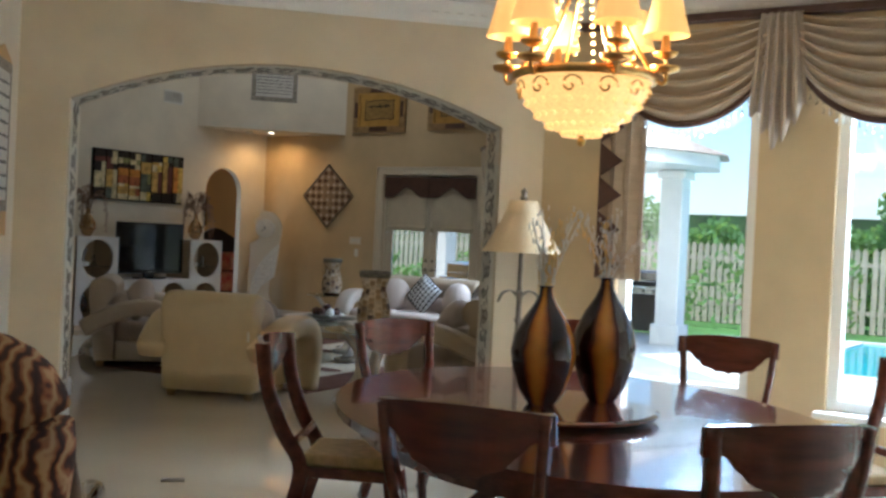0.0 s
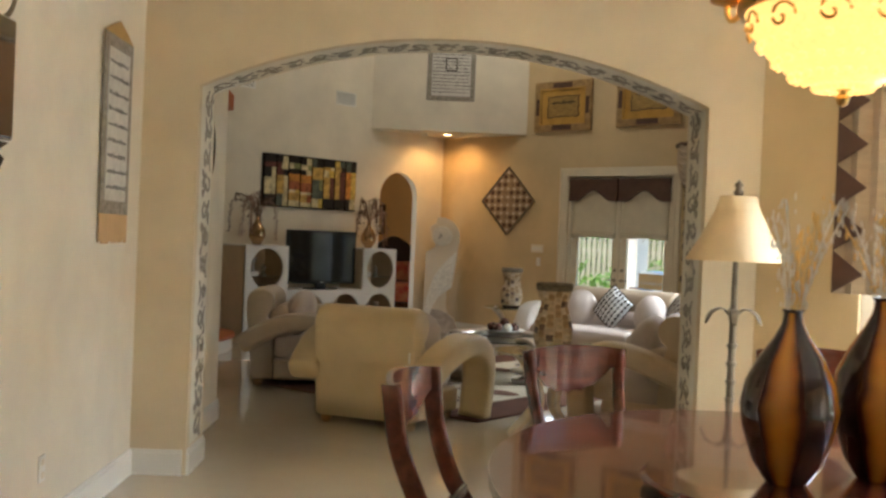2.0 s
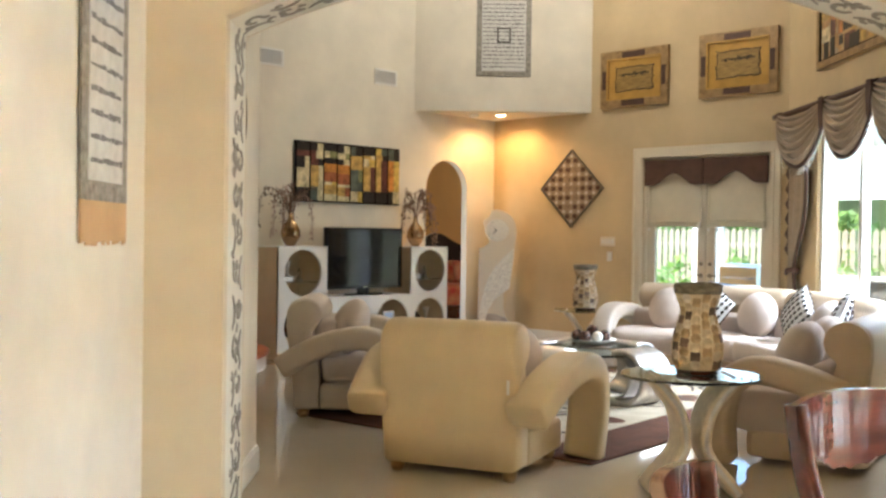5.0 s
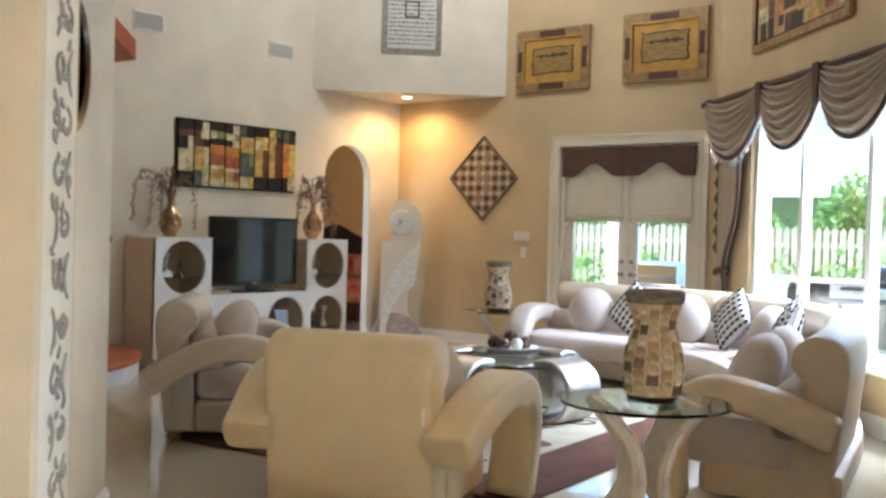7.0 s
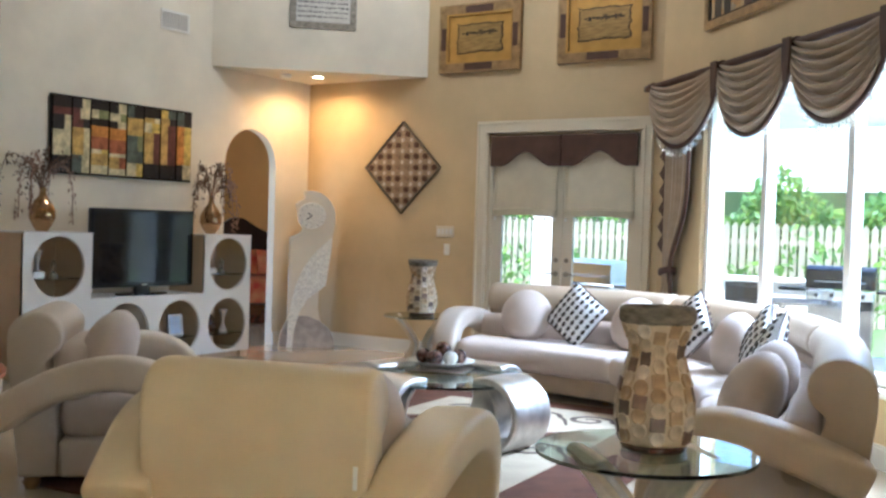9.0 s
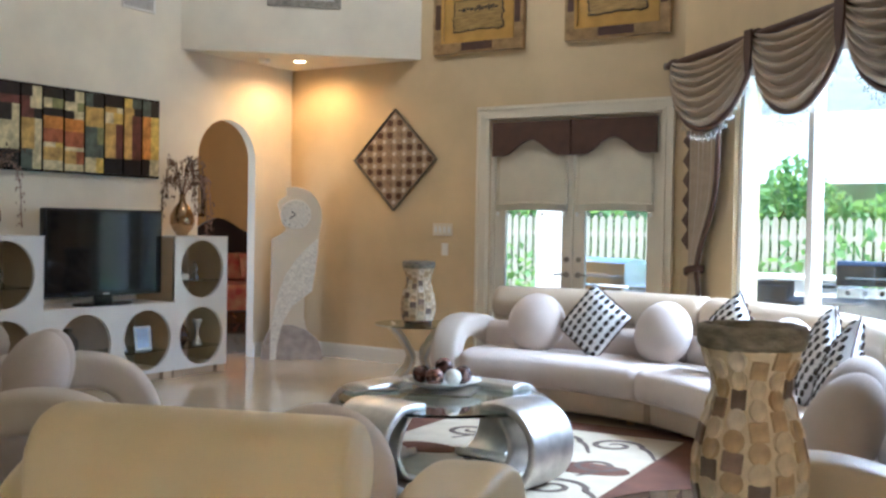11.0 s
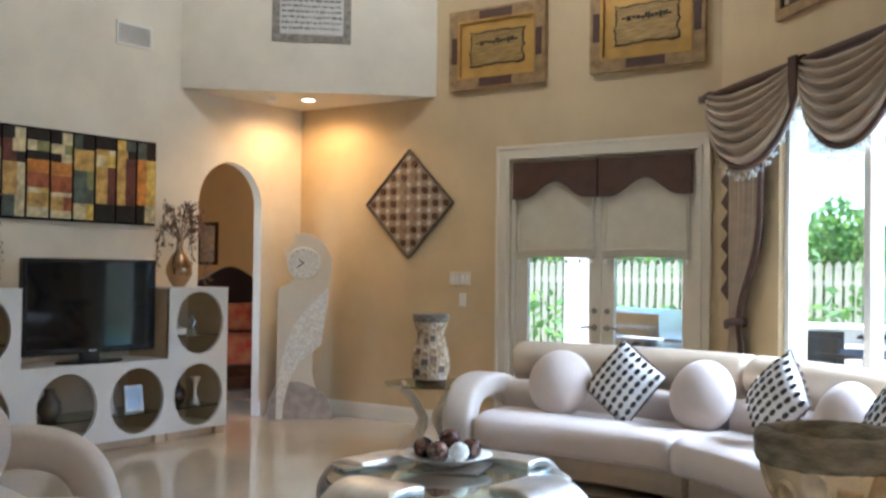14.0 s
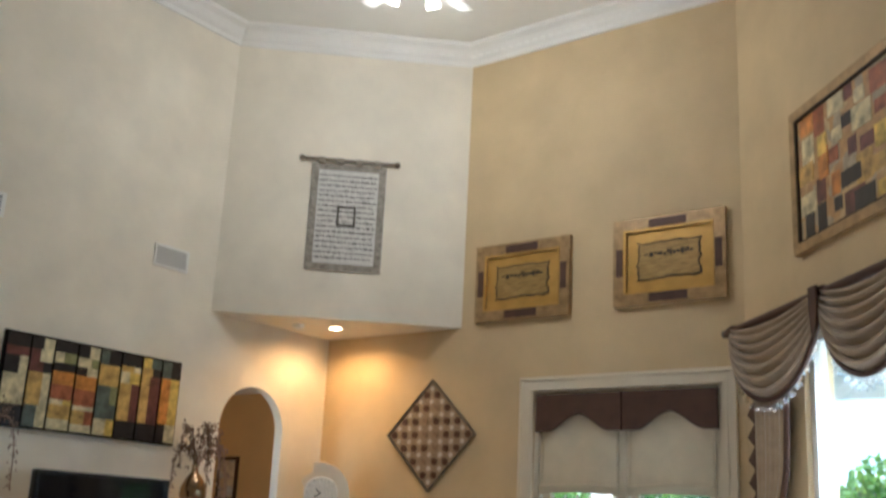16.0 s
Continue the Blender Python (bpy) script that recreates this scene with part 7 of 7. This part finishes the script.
column(6.35, 2.55)
column(1.6, 3.2)
roof = thing("patio_roof", pose(0, 0, 0), "pale covered patio roof on columns", "roof", kind="structure")
bm = bmesh.new()
prism(bm, [(3.6, 0.23), (4.62, 0.23), (5.9, -1.0), (7.2, 2.0), (6.9, 3.0), (3.6, 3.3)], 2.72, 2.9)
part("soffit", bm, ROOF_GREY, roof)
bm = bmesh.new()
_eave = [bm.verts.new((x, y, 2.905)) for x, y in ((3.5, 0.23), (4.62, 0.26), (6.0, -1.0), (7.35, 2.0), (7.0, 3.15), (3.5, 3.45))]
_top = bm.verts.new((4.3, 0.9, 4.1))
bm.faces.new(_eave[::-1])
for _k in range(6):
    bm.faces.new((_eave[_k], _eave[(_k + 1) % 6], _top))
part("hip", bm, mat("grey_roof_tile", (0.34, 0.28, 0.23), 0.8, var=0.2, scale=6, grain=40), roof, "sloping grey tiled roof")


def fence_run(x0, y0, x1, y1):
    f = thing("fence", pose(x0, y0, -0.12, 0, 0, math.degrees(math.atan2(y1 - y0, x1 - x0))), "weathered wooden picket fence behind the hedge", "fence", "garden fences")
    L = math.hypot(x1 - x0, y1 - y0)
    sl = bmesh.new()
    flat_panel(sl, [(-0.055, 0.02), (0.055, 0.02), (0.055, 1.72), (0, 1.8), (-0.055, 1.72)], -0.012, 0.012)
    me = mesh("slat", sl, FENCE)
    n = int(L / 0.15)
    for k in range(n):
        ob = new("slat", me)
        ob.parent = f
        ob.matrix_basis = pose(0.15 * (k + 0.5), 0, 0.01 * math.sin(k * 1.7))
    for z in (0.4, 1.4):
        bm = bmesh.new()
        box(bm, 0, 0.0125, z, L, 0.05, z + 0.09)
        part("rail", bm, FENCE, f)
    return f


fence_run(-6, 9.0, 8.0, 9.6)
fence_run(8.0, 9.6, 22.0, 8.6)


def hedge(name, x0, y0, x1, y1, h, count, seed, z0=0.0, deep=0.9):
    """A bank of foliage: many small leaves on an uneven outline."""
    rng = np.random.default_rng(seed)
    t = rng.random(count)
    bulge = 0.75 + 0.25 * np.sin(t * 31 + seed) * np.sin(t * 13)
    zz = z0 + rng.random(count) ** 0.8 * h * bulge
    off = (rng.random(count) - 0.5) * deep
    dx, dy = x1 - x0, y1 - y0
    L = math.hypot(dx, dy)
    c = np.stack([x0 + dx * t - dy / L * off, y0 + dy * t + dx / L * off, zz], 1)
    a = rng.normal(size=(count, 3))
    a /= np.linalg.norm(a, axis=1, keepdims=True)
    b = np.cross(a, rng.normal(size=(count, 3)))
    b /= np.linalg.norm(b, axis=1, keepdims=True)
    s = (0.05 + 0.09 * rng.random(count))[:, None]
    verts = np.stack([c - a * s, c + b * s * 0.5, c + a * s, c - b * s * 0.5], 1).reshape(-1, 3)
    faces = np.arange(count * 4).reshape(-1, 4)
    me = bpy.data.meshes.new(name)
    me.from_pydata(verts.tolist(), [], faces.tolist())
    me.materials.append(HEDGE)
    return tagged(new(name, me), "leafy green hedge along the fence", "hedge", kind="stuff")


hedge("hedge", -6, 9.9, 8, 10.4, 2.75, 14000, 1)
hedge("hedge", 8, 10.4, 22, 9.6, 3.7, 14000, 2)
hedge("hedge", -6, 8.4, 3.0, 8.5, 1.3, 900, 3, deep=0.7)
hedge("hedge", 3.2, 7.9, 8.0, 8.6, 1.9, 500, 4)
bm = bmesh.new()
box(bm, -8, 13, -0.1, 24, 13.3, 2.4)
structure("wall_garden", bm, mat("garden_wall_green", (0.05, 0.09, 0.03), 0.9, var=0.5, scale=1.2, grain=8), "ivy covered garden wall behind the hedge", "garden wall")


def grill(m, label, side=True):
    g = thing("barbecue_grill", m, label, "grill", "barbecue grills")
    part("cart", soft_box(0.75, 0.5, 0.72, 0.015, m=pose(0, 0, 0.06), segs=1), STEEL if side else BLACK, g, "cart with doors")
    bm = bmesh.new()
    n = 14
    prof = [(-0.27, 0.0)] + [(-0.27 + 0.54 * k / n, 0.08 + 0.2 * math.sin(math.pi * (0.25 + 0.7 * k / n)) ** 0.8) for k in range(n + 1)] + [(0.27, 0.0)]
    a = [bm.verts.new((-0.4, y, 0.84 + z)) for y, z in prof]
    b = [bm.verts.new((0.4, y, 0.84 + z)) for y, z in prof]
    for k in range(len(prof)):
        j = (k + 1) % len(prof)
        bm.faces.new((a[k], a[j], b[j], b[k]))
    bm.faces.new(a)
    bm.faces.new(b[::-1])
    lid = part("lid", bm, STEEL if side else BLACK, g, "domed lid", smooth=False)
    bm = bmesh.new()
    sweep(bm, [(-0.3, -0.31, 0.93), (0.3, -0.31, 0.93)], circle(0.014, 8))
    part("lid_handle", bm, STEEL, lid)
    for s in (-1, 1):
        part("side_shelf", soft_box(0.32, 0.46, 0.04, 0.008, m=pose(s * 0.57, 0, 0.8), segs=1), STEEL if side else BLACK, g)
    part("control_panel", soft_box(0.78, 0.04, 0.12, 0.008, m=pose(0, -0.27, 0.7), segs=1), STEEL, g)
    for k in range(4):
        bm = bmesh.new()
        lathe(bm, [(0, 0), (0.028, 0), (0.024, 0.03), (0, 0.03)], 12, pose(-0.27 + 0.18 * k, -0.29, 0.76, 90))
        part("knob", bm, BLACK, g)
    return g


grill(pose(2.95, 2.1, -0.03, 0, 0, -24), "stainless steel barbecue grill on the patio")
grill(pose(5.25, 4.1, -0.03, 0, 0, 8), "dark covered barbecue grill on the patio", False)


def patio_chair(m):
    c = thing("patio_chair", m, "dark wicker patio chair by the table", "chair", "patio chairs")
    part("seat", soft_box(0.52, 0.5, 0.08, 0.02, m=pose(0, 0, 0.38)), WICKER, c)
    part("backrest", soft_box(0.52, 0.06, 0.46, 0.02, m=pose(0, -0.24, 0.42, 8)), WICKER, c)
    for x in (-0.23, 0.23):
        for y in (-0.21, 0.21):
            bm = bmesh.new()
            sweep(bm, [(x, y, 0), (x, y, 0.4)], circle(0.02, 8))
            part("leg", bm, WICKER, c)
        part("armrest", soft_box(0.06, 0.48, 0.04, 0.012, m=pose(x, 0, 0.62)), WICKER, c)
    return c


pc = patio_chair(pose(4.35, 2.3, -0.03, 0, 0, 150))
copy_thing(pc, pose(4.3, 3.35, -0.03, 0, 0, 200))
copy_thing(pc, pose(1.95, 1.4, -0.03, 0, 0, -30))
pt = thing("patio_table", pose(4.9, 2.75, -0.03), "round dark patio table", "table")
bm = bmesh.new()
lathe(bm, [(0, 0), (0.3, 0), (0.28, 0.03), (0.04, 0.05), (0.04, 0.68), (0.5, 0.7), (0.5, 0.73), (0, 0.73)], 32)
part("table_body", bm, WICKER, pt)
counter = thing("outdoor_counter", pose(3.2, 4.9, -0.03, 0, 0, -4), "low stucco outdoor counter with a stone top", "counter")
part("base", soft_box(3.4, 0.6, 0.85, 0.01, segs=1), STUCCO, counter)
part("worktop", soft_box(3.5, 0.7, 0.05, 0.01, m=pose(0, 0, 0.85), segs=1), PAVE, counter)

for _ob in bpy.data.objects:
    if _ob.name.split(".")[0] in ("bead_fringe", "tassel_fringe", "script_bars", "scrollwork", "dots", "slats", "beading", "bead_string", "relief"):
        _ob["kind"] = "stuff"
